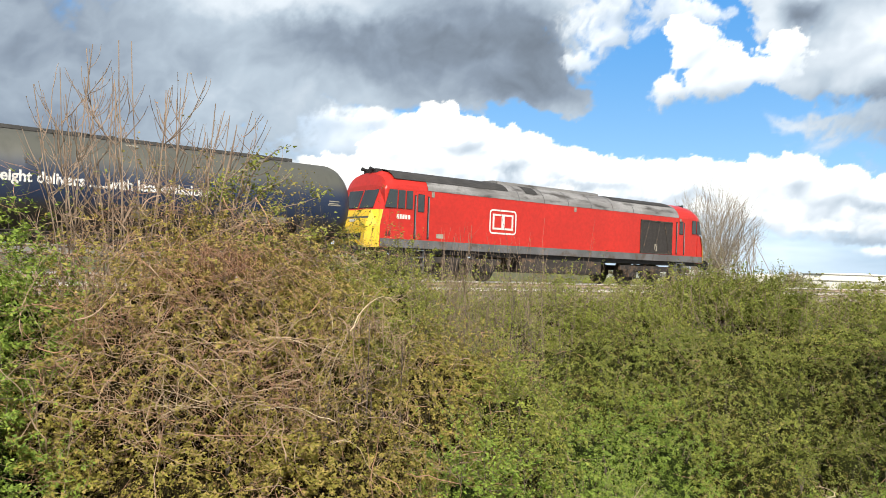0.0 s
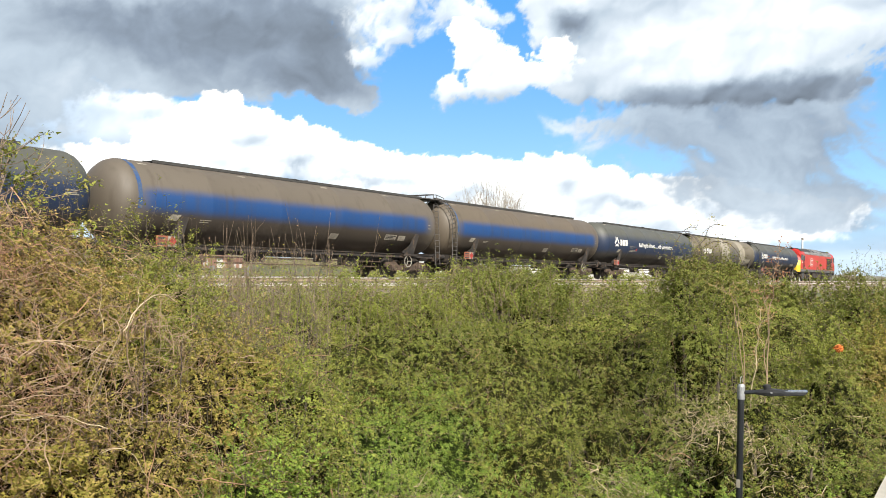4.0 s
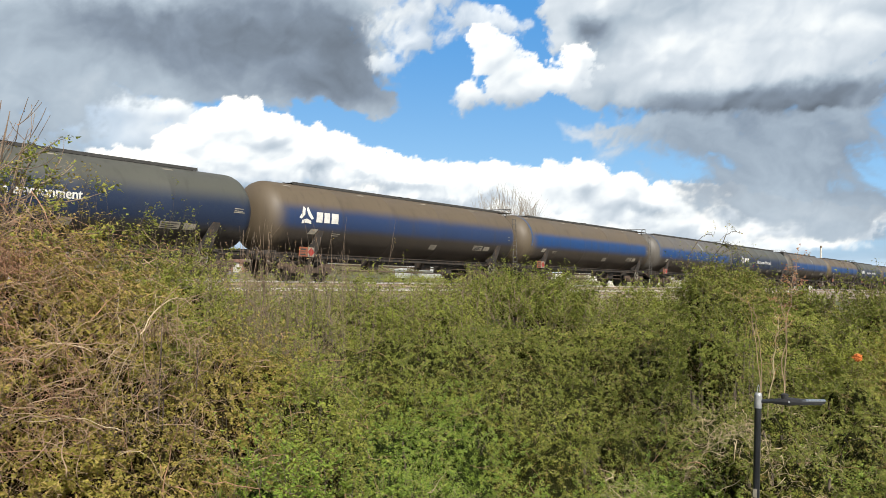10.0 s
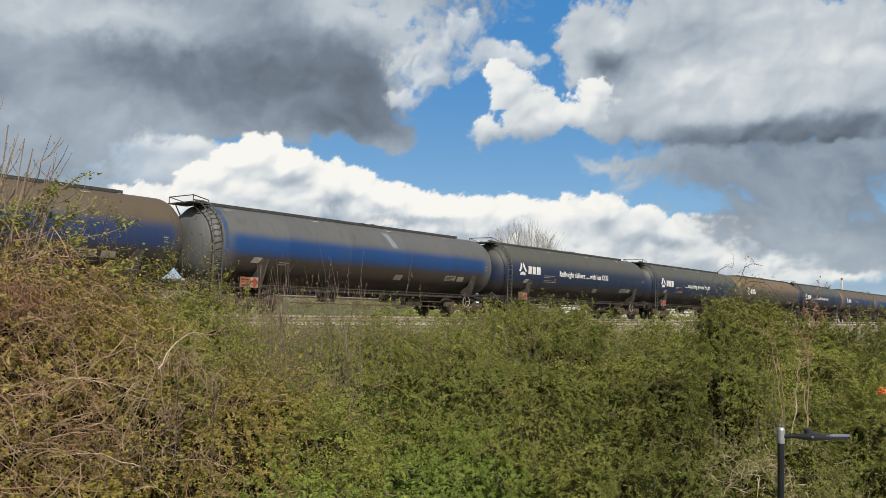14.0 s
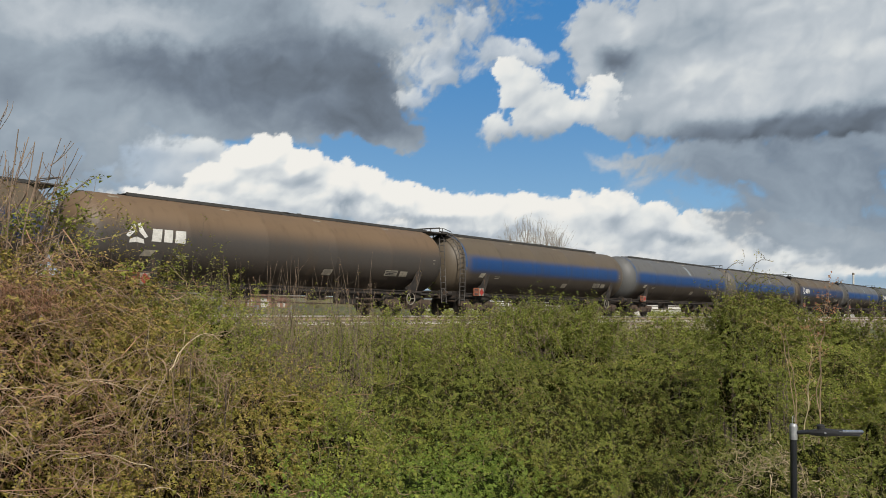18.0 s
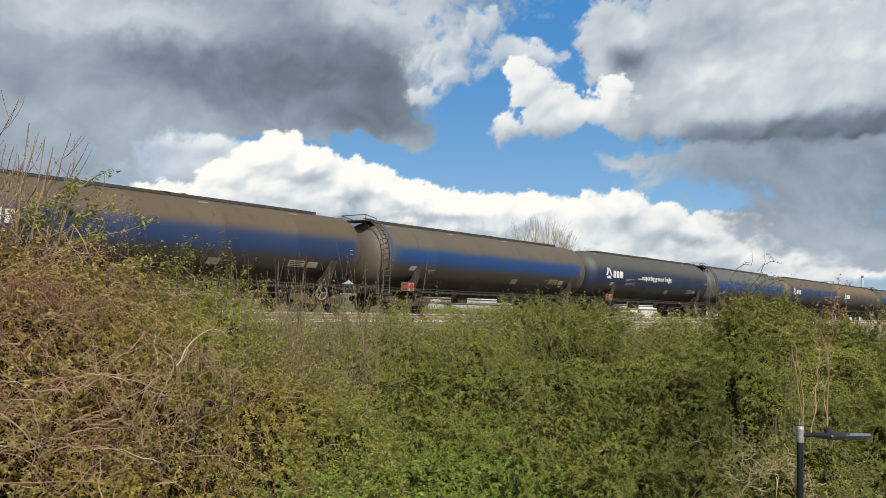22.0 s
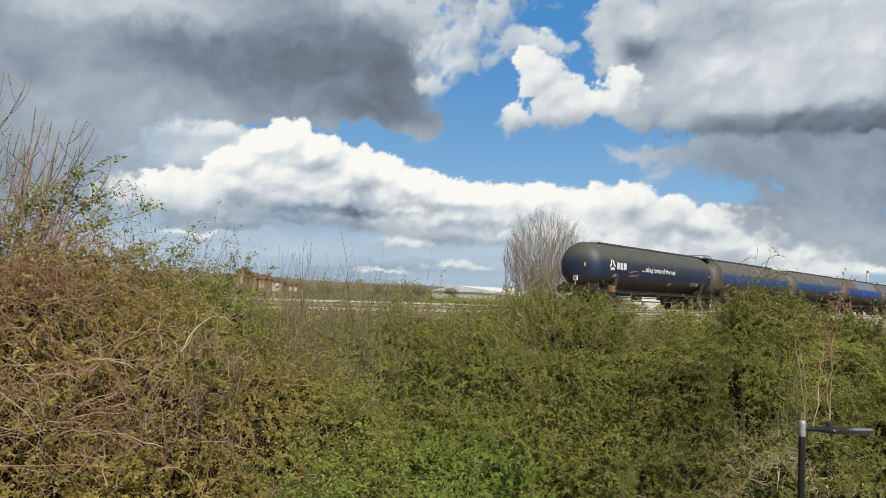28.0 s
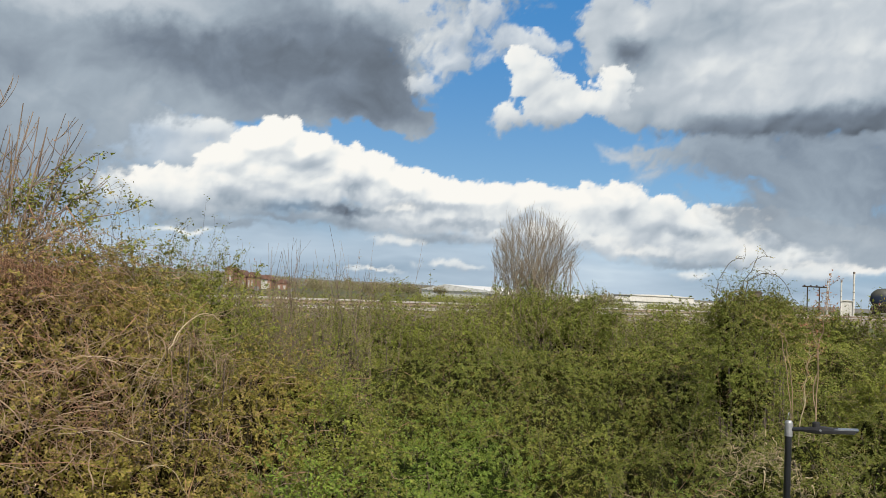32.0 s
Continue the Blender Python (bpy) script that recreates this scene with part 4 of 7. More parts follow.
    st = np.stack([np.cos(a) * 0.15, np.sin(a) * 0.15, np.full(ns, -0.1)], 1)
    to = ctr + np.stack([np.cos(a) * r * 0.5, np.sin(a) * r * 0.5, rng.uniform(0, 0.5, ns) * half], 1)
    ts = np.linspace(0, 1, 6)[None, :, None]
    main = st[:, None] * (1 - ts) + to[:, None] * ts + rng.normal(0, 0.05, (ns, 6, 3)) * ts
    mass("stem_growth", stems_mesh("stem_growth", main, np.full(ns, 0.04), np.full(ns, 0.015), M_BARK, 5), ob)
    # dead bramble over it
    if vines:
        vd = rng.normal(0, 1, (vines, 3))
        vd[:, 2] = np.abs(vd[:, 2])
        vd /= np.linalg.norm(vd, axis=1, keepdims=True)
        at_ = ctr + vd * ext * rng.uniform(0.8, 1.0, (vines, 1))
        step = np.cross(vd, rng.normal(0, 1, (vines, 3)))
        step = step / (np.linalg.norm(step, axis=1, keepdims=True) + 1e-6) * rng.uniform(1.2, 4.6, (vines, 1)) * leaf
        if wayward:
            step = step * (0.55 - 0.3 * wayward) + rng.normal(0, 1, (vines, 3)) * np.array([1, 1, 0.8]) * leaf * wayward
        vp = crawl(at_, step, 8, rng, 0.36 + 0.1 * wayward, 0.05)
        w = (0.04 + 0.16 * rng.random(vines) ** 3.2) * leaf * stout
        # side twigs
        src = np.repeat(np.arange(vines), 2)
        s0 = vp[src, rng.integers(1, 7, len(src))]
        st = (vp[src, 7] - vp[src, 6]) * 0.7 + rng.normal(0, 1.0, (len(src), 3)) * leaf
        side = crawl(s0, st * 1.1, 3, rng, 0.3)
        mass("side_twig_mass", stems_mesh("side_twig_mass", side, np.full(len(src), leaf * 0.05), np.full(len(src), leaf * 0.025), dead_material or M_PINKVINE), ob, "fine dead side twigs")
        half_n = vines // 2
        mass("bramble_tangle", stems_mesh("bramble_tangle", vp[:half_n], w[:half_n], w[:half_n] * 0.45, vine_material or M_VINE), ob, "dry tan tangled bramble stems")
        mass("dead_twig_tangle", stems_mesh("dead_twig_tangle", vp[half_n:], w[half_n:], w[half_n:] * 0.4, dead_material or M_PINKVINE), ob, "reddish dead twigs")
    return ob


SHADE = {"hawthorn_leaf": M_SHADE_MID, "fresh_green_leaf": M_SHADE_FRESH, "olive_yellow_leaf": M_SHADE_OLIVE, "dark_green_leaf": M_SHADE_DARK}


CREST_AZ = (26, 33, 36.5, 40, 47, 54, 62.5, 66, 69, 74, 78, 84, 90)
CREST_EL = (2.5, 0.2, -1.6, -1.8, -1.6, -1.25, -1.5, -1.4, -1.25, -1.05, -0.85, -0.7, -0.7)


def crest(az):
    """How high the closed growth stands against the tracks, seen from the bridge, in degrees."""
    return float(np.interp(az, CREST_AZ, CREST_EL))


def canopy(x, y):
    """Height of the thicket's top along the bank."""
    az, d = math.degrees(math.atan2(x, y)), math.hypot(x, y)
    rise = smooth(np.array(46.0 - az), 0.0, 16.0) * (1 - smooth(np.array(d), 12.0, 16.0)) * min(1.7, 0.35 + max(0, d - 7) * 0.27)
    top = EYE[2] - (2.8 - 0.112 * y) + 0.4 * fbm(np.array(x * 0.25), np.array(y * 0.45), 91, 3) + rise
    return min(float(top), EYE[2] + math.tan(radians(crest(az))) * d - 0.006 * d)


def make_thicket():
    rng = np.random.default_rng(5)
    count = 0
    d = 7.0
    while d < 95:
        gap = 0.165 * d if d < 30 else 0.2 * d
        az = 6 + rng.uniform(0, 4)
        while az < 89:
            a, dd = radians(az + rng.uniform(-2, 2)), d * rng.uniform(0.92, 1.08)
            x, y = math.sin(a) * dd, math.cos(a) * dd
            az += math.degrees(gap / d) * rng.uniform(0.85, 1.15)
            if y > 18.0 or y < 0.75:
                continue
            deg = math.degrees(a)
            r = 0.125 * d * rng.uniform(0.95, 1.3)
            top = float(canopy(x, y)) + rng.uniform(-0.15, 0.15) * min(1.0, d / 12)
            leaf = max(0.022, 0.0023 * min(dd, 11.0) + 0.0019 * max(dd - 11.0, 0))
            brown = deg < 38.5 + rng.uniform(-5, 5) - max(0, (d - 11)) * 0.8
            seed = 100 + count
            few = 1.3 if d < 8.2 and deg > 46 else 2.9 if d < 14 else 1.7 if d < 30 else 0.9
            form = 0.8
            if brown:
                shrub(x, y, r, top, leaf, int(900 * few), M_LEAF_OLIVE, "olive hawthorn shrub tangled with dry tan bramble", seed, bare=0.3, shoots=5, tall=0.35, vines=90, per=8, tallness=form)
            elif (deg > 66 and d > 9) or d > 19:
                shrub(x, y, r, top, leaf, int(1050 * few), M_LEAF_DARK, "dark green leafy shrub on the railway bank", seed, bare=0.1, shoots=6, tall=0.022 * d, vines=10, per=9, tallness=form)
            elif d < 15.5 and 40 < deg < 68 - 2.2 * max(0, d - 9):
                shrub(x, y, r, top, leaf, 1000, M_LEAF_FRESH, "fresh green leafy shrub on the railway bank", seed, bare=0.05, shoots=5, tall=0.25, vines=10, per=26, tallness=form)
            else:
                shrub(x, y, r, top, leaf, int(1050 * few), M_LEAF_MID, "green budding hawthorn shrub on the railway bank", seed, bare=0.1, shoots=8, tall=0.022 * d, vines=10, per=9, tallness=form)
            count += 1
        d *= 1.2


make_thicket()


def make_undergrowth():
    """Low closed growth added between the shrubs, so that no bare ground shows; shade is in its colour."""
    xs, ys = np.arange(-2, 75, 0.3), np.arange(2.5, 18.3, 0.3)
    x, y = np.meshgrid(xs, ys, indexing="xy")
    top = np.array([[canopy(a, b) for a in xs] for b in ys])
    low = ground_z(x, y)
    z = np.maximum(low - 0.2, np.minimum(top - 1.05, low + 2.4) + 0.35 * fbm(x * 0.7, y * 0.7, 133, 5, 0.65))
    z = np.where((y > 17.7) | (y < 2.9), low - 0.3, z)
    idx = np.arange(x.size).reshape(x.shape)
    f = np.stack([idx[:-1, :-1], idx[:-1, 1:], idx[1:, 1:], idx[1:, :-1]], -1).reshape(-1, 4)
    tagged(new("undergrowth", raw("undergrowth", np.stack([x, y, z], -1).reshape(-1, 3), f, M_SHADE_MID, smooth=True)), "dense low undergrowth between the shrubs, green with painted shade", "undergrowth", kind="stuff")
    rng = np.random.default_rng(88)
    n = 60000
    px, py = rng.uniform(3, 60, n), rng.uniform(6, 17.6, n)
    i, j = ((py - ys[0]) / 0.3).astype(int), ((px - xs[0]) / 0.3).astype(int)
    p = np.stack([px, py, z[i, j] + rng.uniform(-0.05, 0.22, n)], -1)
    d = np.hypot(px, py)
    tagged(new("undergrowth_leaves", leaves_mesh("undergrowth_leaves", p, np.tile([-0.5, -0.4, 0.7], (n, 1)), np.maximum(0.03, 0.0022 * d), M_LEAF_MID, rng)), "small green leaves of the low undergrowth", "undergrowth", kind="stuff")


make_undergrowth()


def at(az, el, d):
    a = radians(az - 0.68)
    return np.array([math.sin(a) * d, math.cos(a) * d, EYE[2] + math.tan(radians(el)) * d])


def make_left_bushes():
    """The tall bushes near the bridge."""
    for i, (az, d, r, el, mt, lab, bare, vines) in enumerate((
            (6, 7.0, 1.2, 5.0, M_LEAF_FRESH, "bright green leafy bush close to the bridge", 0.0, 20),
            (11.5, 7.8, 1.0, 3.0, M_LEAF_FRESH, "bright green leafy bush close to the bridge", 0.0, 20),
            (15, 8.4, 1.0, 1.2, M_LEAF_OLIVE, "olive budding bush tangled with dry stems", 0.3, 170),
            (20, 8.2, 1.05, 4.0, M_LEAF_OLIVE, "olive budding bush tangled with dry stems", 0.25, 170),
            (23.5, 7.6, 0.95, 5.2, M_LEAF_OLIVE, "olive budding bush tangled with dry stems", 0.25, 160),
            (26.8, 7.8, 0.9, 2.9, M_LEAF_OLIVE, "olive hawthorn bush with reddish dead twigs", 0.34, 300),
            (30, 8.4, 0.85, 2.3, M_LEAF_OLIVE, "olive hawthorn bush with dry bramble", 0.25, 150),
            (33, 9.4, 0.85, 1.7, M_LEAF_MID, "green hawthorn bush with upright shoots", -0.2, 30),
            (35.6, 11.4, 0.9, 1.5, M_LEAF_MID, "green hawthorn bush with upright shoots", -0.2, 30),
            (38.2, 14.0, 1.0, -0.9, M_LEAF_MID, "green hawthorn bush with upright shoots", 0.2, 20))):
        p = at(az, el, d)
        shrub(p[0], p[1], r, p[2], 0.03 if i < 2 else 0.026, 3200 if i < 2 else 4200 if 5 < i < 9 else 2100, mt, lab, 700 + i, bare=bare, shoots=9 if i < 5 else 16, tall=0.4, vines=vines, per=8, tallness=0.85, core=0.52 if i != 7 else 0.44)


def make_dead_brambles():
    """Reddish dead bramble in front of the left bushes, and leafy growth in the dip beside them."""
    for i, (az, el, d, r, n) in enumerate(((17.0, -3.0, 7.2, 0.75, 160), (20.0, -1.2, 7.0, 0.8, 240), (22.8, -2.2, 6.9, 0.75, 240), (25.6, -0.6, 7.3, 0.65, 200), (27.5, -4.5, 7.0, 0.7, 130))):
        p = at(az, el, d)
        shrub(p[0], p[1], r, p[2], 0.026, 1300, M_LEAF_OLIVE, "reddish dead bramble tangle with few leaves", 720 + i, bare=0.5, shoots=4, tall=0.3, vines=n, per=8, tallness=0.85, vine_material=M_VINE, dead_material=M_PINKVINE, core=0.6)
    for i, (az, el, d, r) in enumerate(((40.3, -3.4, 10.5, 0.85), (43.0, -4.2, 11.2, 0.85), (45.0, -6.3, 9.8, 0.8), (38.5, -5.6, 9.2, 0.8), (42.5, -12.0, 7.2, 0.8), (46.5, -13.5, 7.4, 0.8), (44.5, -9.5, 8.3, 0.85))):
        p = at(az, el, d)
        shrub(p[0], p[1], r, p[2], 0.03, 1000, (M_LEAF_OLIVE, M_LEAF_MID, M_LEAF_MID, M_LEAF_OLIVE, M_LEAF_FRESH, M_LEAF_FRESH, M_LEAF_MID)[i], "olive hawthorn bush mixed with bare twigs", 740 + i, bare=0.2, shoots=14, tall=0.4, vines=30, per=16, tallness=0.85)


def make_near_brambles():
    """The low tangle nearest to the bridge."""
    rng = np.random.default_rng(15)
    for i in range(8):
        az, d = 5 + i * 4.2 + rng.uniform(-1, 1), rng.uniform(6.0, 6.9)
        p = at(az, -7.5 + rng.uniform(-1.5, 1.5) - (3.0 if i > 7 else 0), d)
        green = i < 2
        shrub(p[0], p[1], rng.uniform(0.8, 1.05), p[2], 0.026, 2300, M_LEAF_FRESH if green else M_LEAF_OLIVE,
              "bright green leafy bush close to the bridge" if green else "olive bramble and hawthorn tangled with dry stems", 760 + i, bare=0.0 if green else 0.3, shoots=5, tall=0.25, vines=40 if green else 110, per=10, tallness=0.85)


def make_straw():
    """Bleached dead growth by the lamp and under the bridge."""
    for i, (az, el, d, r, n) in enumerate(((72.6, -8.2, 10.2, 0.55, 150), (73.6, -9.0, 9.8, 0.5, 150), (77.0, -9.4, 10.0, 0.5, 60), (75.5, -7.2, 11.8, 0.5, 60), (52.5, -14.4, 8.0, 0.5, 70), (56.5, -14.8, 7.8, 0.45, 50), (66.5, -13.0, 8.4, 0.5, 90))):
        p = at(az, el, d)
        shrub(p[0], p[1], r, p[2], 0.02, 900, M_LEAF_DARK, "bleached straw-coloured dead stems among leaves", 860 + i, bare=0.35, shoots=3, tall=0.3, vines=n, per=6, tallness=0.85, vine_material=M_STRAW, dead_material=M_STRAW, wayward=0.8, stout=2.0)


def make_lamp_bushes():
    """Leafy growth behind the street lamp and below the bridge end."""
    for i, (az, el, d, r, m) in enumerate(((69.0, -11.0, 9.8, 0.85, M_LEAF_FRESH), (71.8, -12.5, 9.6, 0.8, M_LEAF_FRESH), (75.2, -11.8, 10.0, 0.85, M_LEAF_MID), (78.6, -10.6, 10.3, 0.9, M_LEAF_FRESH), (82.0, -9.8, 10.6, 0.9, M_LEAF_DARK), (80.0, -13.8, 9.6, 0.8, M_LEAF_FRESH), (77.0, -14.5, 9.6, 0.8, M_LEAF_MID), (85.0, -10.5, 10.4, 0.9, M_LEAF_FRESH), (73.4, -15.0, 9.5, 0.7, M_LEAF_FRESH), (79.5, -6.8, 13.0, 1.0, M_LEAF_DARK))):
        p = at(az, el, d)
        shrub(p[0], p[1], r, p[2], 0.026, 1700, m, "green leafy bush behind the street lamp", 960 + i, bare=0.05, shoots=6, tall=0.3, vines=16, per=10, tallness=0.85, vine_material=M_STRAW)
    for i, (az, el, d, r, m) in enumerate(((80.8, -2.2, 26.5, 1.5, M_LEAF_MID), (82.6, -2.5, 25.5, 1.4, M_LEAF_OLIVE), (79.6, -3.6, 24.5, 1.2, M_LEAF_MID))):
        p = at(az, el, d)
        shrub(p[0], p[1], r, p[2], 0.055, 2200, m, "green hawthorn bush filling a gap in the hedge", 975 + i, shoots=6, tall=0.4, vines=10, per=10, tallness=0.85, core=0.5)


make_left_bushes()
make_lamp_bushes()
make_dead_brambles()
make_near_brambles()
make_straw()


def bare_fan(name, label, base, tops, seed, r0, r1, side, side_len, material, category="tree", parts=("stem_growth", "branch_growth"), spread=0.35, twigs=0, twig_len=0.0, wobble=0.006, flare=0.42, lift=0.06):
    """A bare many-stemmed tree: long stems fanning from one stool, with side branches."""
    rng = np.random.default_rng(seed)
    ob = tagged(new(name), label, category)
    ob.location = base
    n = len(tops)
    base = np.asarray(base)
    t = np.linspace(0, 1, 9)[None, :, None]
    foot = rng.normal(0, 1, (n, 3)) * np.array([spread, spread, 0])
    top = tops - base
    path = foot[:, None] + np.array([0, 0, 1.0]) * top[:, None, 2:] * t + (top - foot)[:, None] * np.array([1, 1, 0]) * t ** 1.25
    wob = np.cumsum(rng.normal(0, 1, (n, 9, 3)), 1) * np.linalg.norm(top, axis=1).mean() * wobble
    path = path + wob * np.array([1, 1, 0.3])
    mass(parts[0], stems_mesh(parts[0], path, rng.uniform(0.7, 1.2, n) * r0, np.full(n, r1), material, 4), ob)
    src = np.repeat(np.arange(n), side)
    kk = rng.integers(3, 8, len(src))
    start = path[src, kk]
    step = (path[src, np.minimum(kk + 1, 8)] - path[src, kk])
    step /= np.linalg.norm(step, axis=1, keepdims=True) + 1e-9
    step = (step + rng.normal(0, flare, step.shape))
    step = step / np.linalg.norm(step, axis=1, keepdims=True) * (side_len * rng.uniform(0.4, 1.2, len(src)) / 5)[:, None]
    br = crawl(start, step, 6, rng, 0.12, -lift)
    mass(parts[1], stems_mesh(parts[1], br, np.full(len(src), r1 * 1.25), np.full(len(src), r1 * 0.6), material), ob)
    if twigs:
        src = rng.integers(0, len(br), twigs)
        s0 = br[src, rng.integers(1, 6, twigs)]
        st = rng.normal(0, 0.5, (twigs, 3)) + np.array([0, 0, 0.8])
        st = st / np.linalg.norm(st, axis=1, keepdims=True) * twig_len / 4
        tw = crawl(s0, st, 4, rng, 0.2)
        mass("fine_twig_mass", stems_mesh("fine_twig_mass", tw, np.full(twigs, r1 * 0.7), np.full(twigs, r1 * 0.4), material), ob)
    return ob, path, br


def make_bare_trees():
    rng = np.random.default_rng(41)
    # sallow by the bridge: bare stems that fork and turn upward
    ob = tagged(new("bare_sapling_clump"), "tall bare grey-brown shoots of a budding bush", "tree")
    b = at(19.8, 0, 8.4)
    ob.location = (b[0], b[1], 2.4)
    n = 36
    az = rng.uniform(12.5, 27.8, n)
    el = 14.6 - np.abs(az - 19.0) ** 1.35 * 0.42 - rng.random(n) ** 1.5 * 4.0
    top = np.stack([at(q, e, w) for q, e, w in zip(az, el, rng.uniform(7.6, 9.0, n))]) - np.array(ob.location)
    foot = rng.normal(0, 1, (n, 3)) * np.array([0.28, 0.28, 0])
    t = np.linspace(0, 1, 12)[None, :, None]
    side = np.array([1, 1, 0.0])
    stems = foot[:, None] * (1 - t) + top[:, None] * (np.array([0, 0, 1.0]) * t + side * t ** 0.85)
    stems = stems + np.cumsum(rng.normal(0, 0.014, (n, 12, 3)), 1) * side
    mass("stem_growth", stems_mesh("stem_growth", stems, rng.uniform(0.011, 0.018, n), np.full(n, 0.0042), M_SALLOW, 5), ob)

    def fork(paths, each, lo, length, r0, r1, name):
        """Side shoots that leave their stem at a wide angle and bend up."""
        m, k = len(paths) * each, paths.shape[1]
        src = np.repeat(np.arange(len(paths)), each)
        at_ = rng.integers(lo, k - 1, m)
        along = paths[src, at_ + 1] - paths[src, at_]
        along /= np.linalg.norm(along, axis=1, keepdims=True) + 1e-9
        out = rng.normal(0, 1, (m, 3)) * np.array([1, 1, 0.2])
        out /= np.linalg.norm(out, axis=1, keepdims=True)
        ln = length * rng.uniform(0.5, 1.2, m) * (1.15 - 0.75 * at_ / k)
        go = along * 0.55 + out * 0.75
        go = go / np.linalg.norm(go, axis=1, keepdims=True) * (ln / 6)[:, None]
        made = crawl(paths[src, at_], go, 7, rng, 0.09, -0.2)
        mass(name, stems_mesh(name, made, np.full(m, r0), np.full(m, r1), M_SALLOW, 3), ob)
        return made
    boughs = fork(stems, 8, 3, 1.25, 0.0062, 0.0032, "branch_growth")
    shoots_ = fork(boughs, 3, 1, 0.5, 0.004, 0.0024, "fine_twig_mass")
    q = np.concatenate([shoots_[:, 3:].reshape(-1, 3), boughs[:, 4:].reshape(-1, 3)])
    q = q[rng.random(len(q)) < 0.5]
    mass("bud_growth", leaves_mesh("bud_growth", q + rng.normal(0, 0.006, q.shape), np.tile([0, 0, 1.0], (len(q), 1)), np.full(len(q), 0.018), M_BUD, rng), ob, "small reddish buds")
    # leafy sprays reaching out against the sky
    spray = tagged(new("hawthorn_spray"), "leafing hawthorn branches reaching out of the bush", "branch")
    o = at(22.5, -1.0, 8.0)
    spray.location = o
    ends = [(28.7, 7.75, 8.0), (31.6, 4.6, 7.9), (31.2, 2.2, 7.8), (29.5, 6.0, 8.2), (28.0, 3.3, 8.1), (30.3, 1.2, 8.2), (26.8, 6.2, 7.8), (27.4, 1.8, 7.6), (25.6, 4.4, 7.9), (24.4, 5.2, 8.0)]
    ts = np.linspace(0, 1, 10)[:, None]
    main = []
    for e in ends:
        v = at(*e) - o
        first = at(23.5 + rng.uniform(-1.5, 2.0), rng.uniform(-2.0, 1.0), 8.0) - o
        v = v - first
        main.append(first + v * np.array([1, 1, 0]) * ts ** 1.3 + v * np.array([0, 0, 1]) * ts ** 0.7 + np.cumsum(rng.normal(0, 0.02, (10, 3)), 0) * ts ** 0.5)
    main = np.stack(main)
    mass("bough_spray", stems_mesh("bough_spray", main, np.full(len(ends), 0.009), np.full(len(ends), 0.0035), M_SALLOW, 5), spray)
    src = rng.integers(0, len(ends), 80)
    s0 = main[src, rng.integers(5, 10, 80)]
    st = rng.normal(0, 0.6, (80, 3)) + (main[src, 9] - main[src, 7]) * 3
    st = st / np.linalg.norm(st, axis=1, keepdims=True) * 0.035
    tw = crawl(s0, st, 6, rng, 0.25)
    mass("twig_mass", stems_mesh("twig_mass", tw, np.full(80, 0.0035), np.full(80, 0.0018), M_BARK), spray)
    q = np.concatenate([tw[:, 1:].reshape(-1, 3), main[:, 6:].reshape(-1, 3)])
    q = np.repeat(q, 4, 0) + rng.normal(0, 0.028, (len(q) * 4, 3))
    mass("leaf_growth", leaves_mesh("leaf_growth", q, np.tile([0, -0.3, 0.7], (len(q), 1)), np.full(len(q), 0.036), M_LEAF_MID, rng), spray)
    # the bare tree beyond the tracks
    d = 96.0
    n = 250
    u = rng.normal(0, 1, (n, 3))
    u[:, 2] = np.abs(u[:, 2])
    u /= np.linalg.norm(u, axis=1, keepdims=True)
    b = at(57.9, 0, d)
    fat = np.stack([b[0] + u[:, 0] * 5.0, b[1] + u[:, 1] * 5.0, 7.6 + 9.8 * (0.3 + 0.7 * np.sqrt(np.clip(1 - u[:, 0] ** 2 - u[:, 1] ** 2, 0, 1))) * rng.uniform(0.8, 1.02, n)], 1)
    bare_fan("bare_tree", "bare many-stemmed pale brown tree behind the tracks", (b[0], b[1], 3.6), fat, 9, 0.04, 0.011, 6, 2.2, M_TREE, spread=2.2, twigs=1800, twig_len=0.9, wobble=0.0012, flare=0.15)
    # leafless twiggy bushes beside the leafy ones
    for i, (a0, a1, e0, e1, dd) in enumerate(((37.5, 42.5, -3.5, 1.3, 12.5), (41.0, 45.5, -4.0, 0.2, 14.0), (33.0, 37.0, -1.0, 2.2, 11.0))):
        k = 13
        tops = np.stack([at(a, e, w) for a, e, w in zip(rng.uniform(a0, a1, k), rng.uniform(e0, e1, k), rng.uniform(dd - 0.5, dd + 0.5, k))])
        p = at((a0 + a1) / 2, 0, dd)
        bare_fan("bare_bush", "leafless grey-brown twiggy bush on the bank", (p[0], p[1], float(ground_z(np.array(p[0]), np.array(p[1])))), tops, 340 + i, 0.007, 0.0026, 22, 0.8, M_TWIG, category="bush", spread=0.15, twigs=700, twig_len=0.32, wobble=0.025)
    # thin saplings at the right, above the thicket
    for i, (a, e, dd, m) in enumerate(((40.5, 0.7, 15, M_BARK), (41.9, 1.0, 15.5, M_BARK), (44.5, 0.6, 18, M_BARK), (47.0, 0.5, 19, M_BARK))):
        p = at(a, e, dd)
        gz = float(ground_z(np.array(p[0]), np.array(p[1])))
        k = 4
        tops = p + rng.normal(0, 1, (k, 3)) * np.array([0.35, 0.35, 0.45])
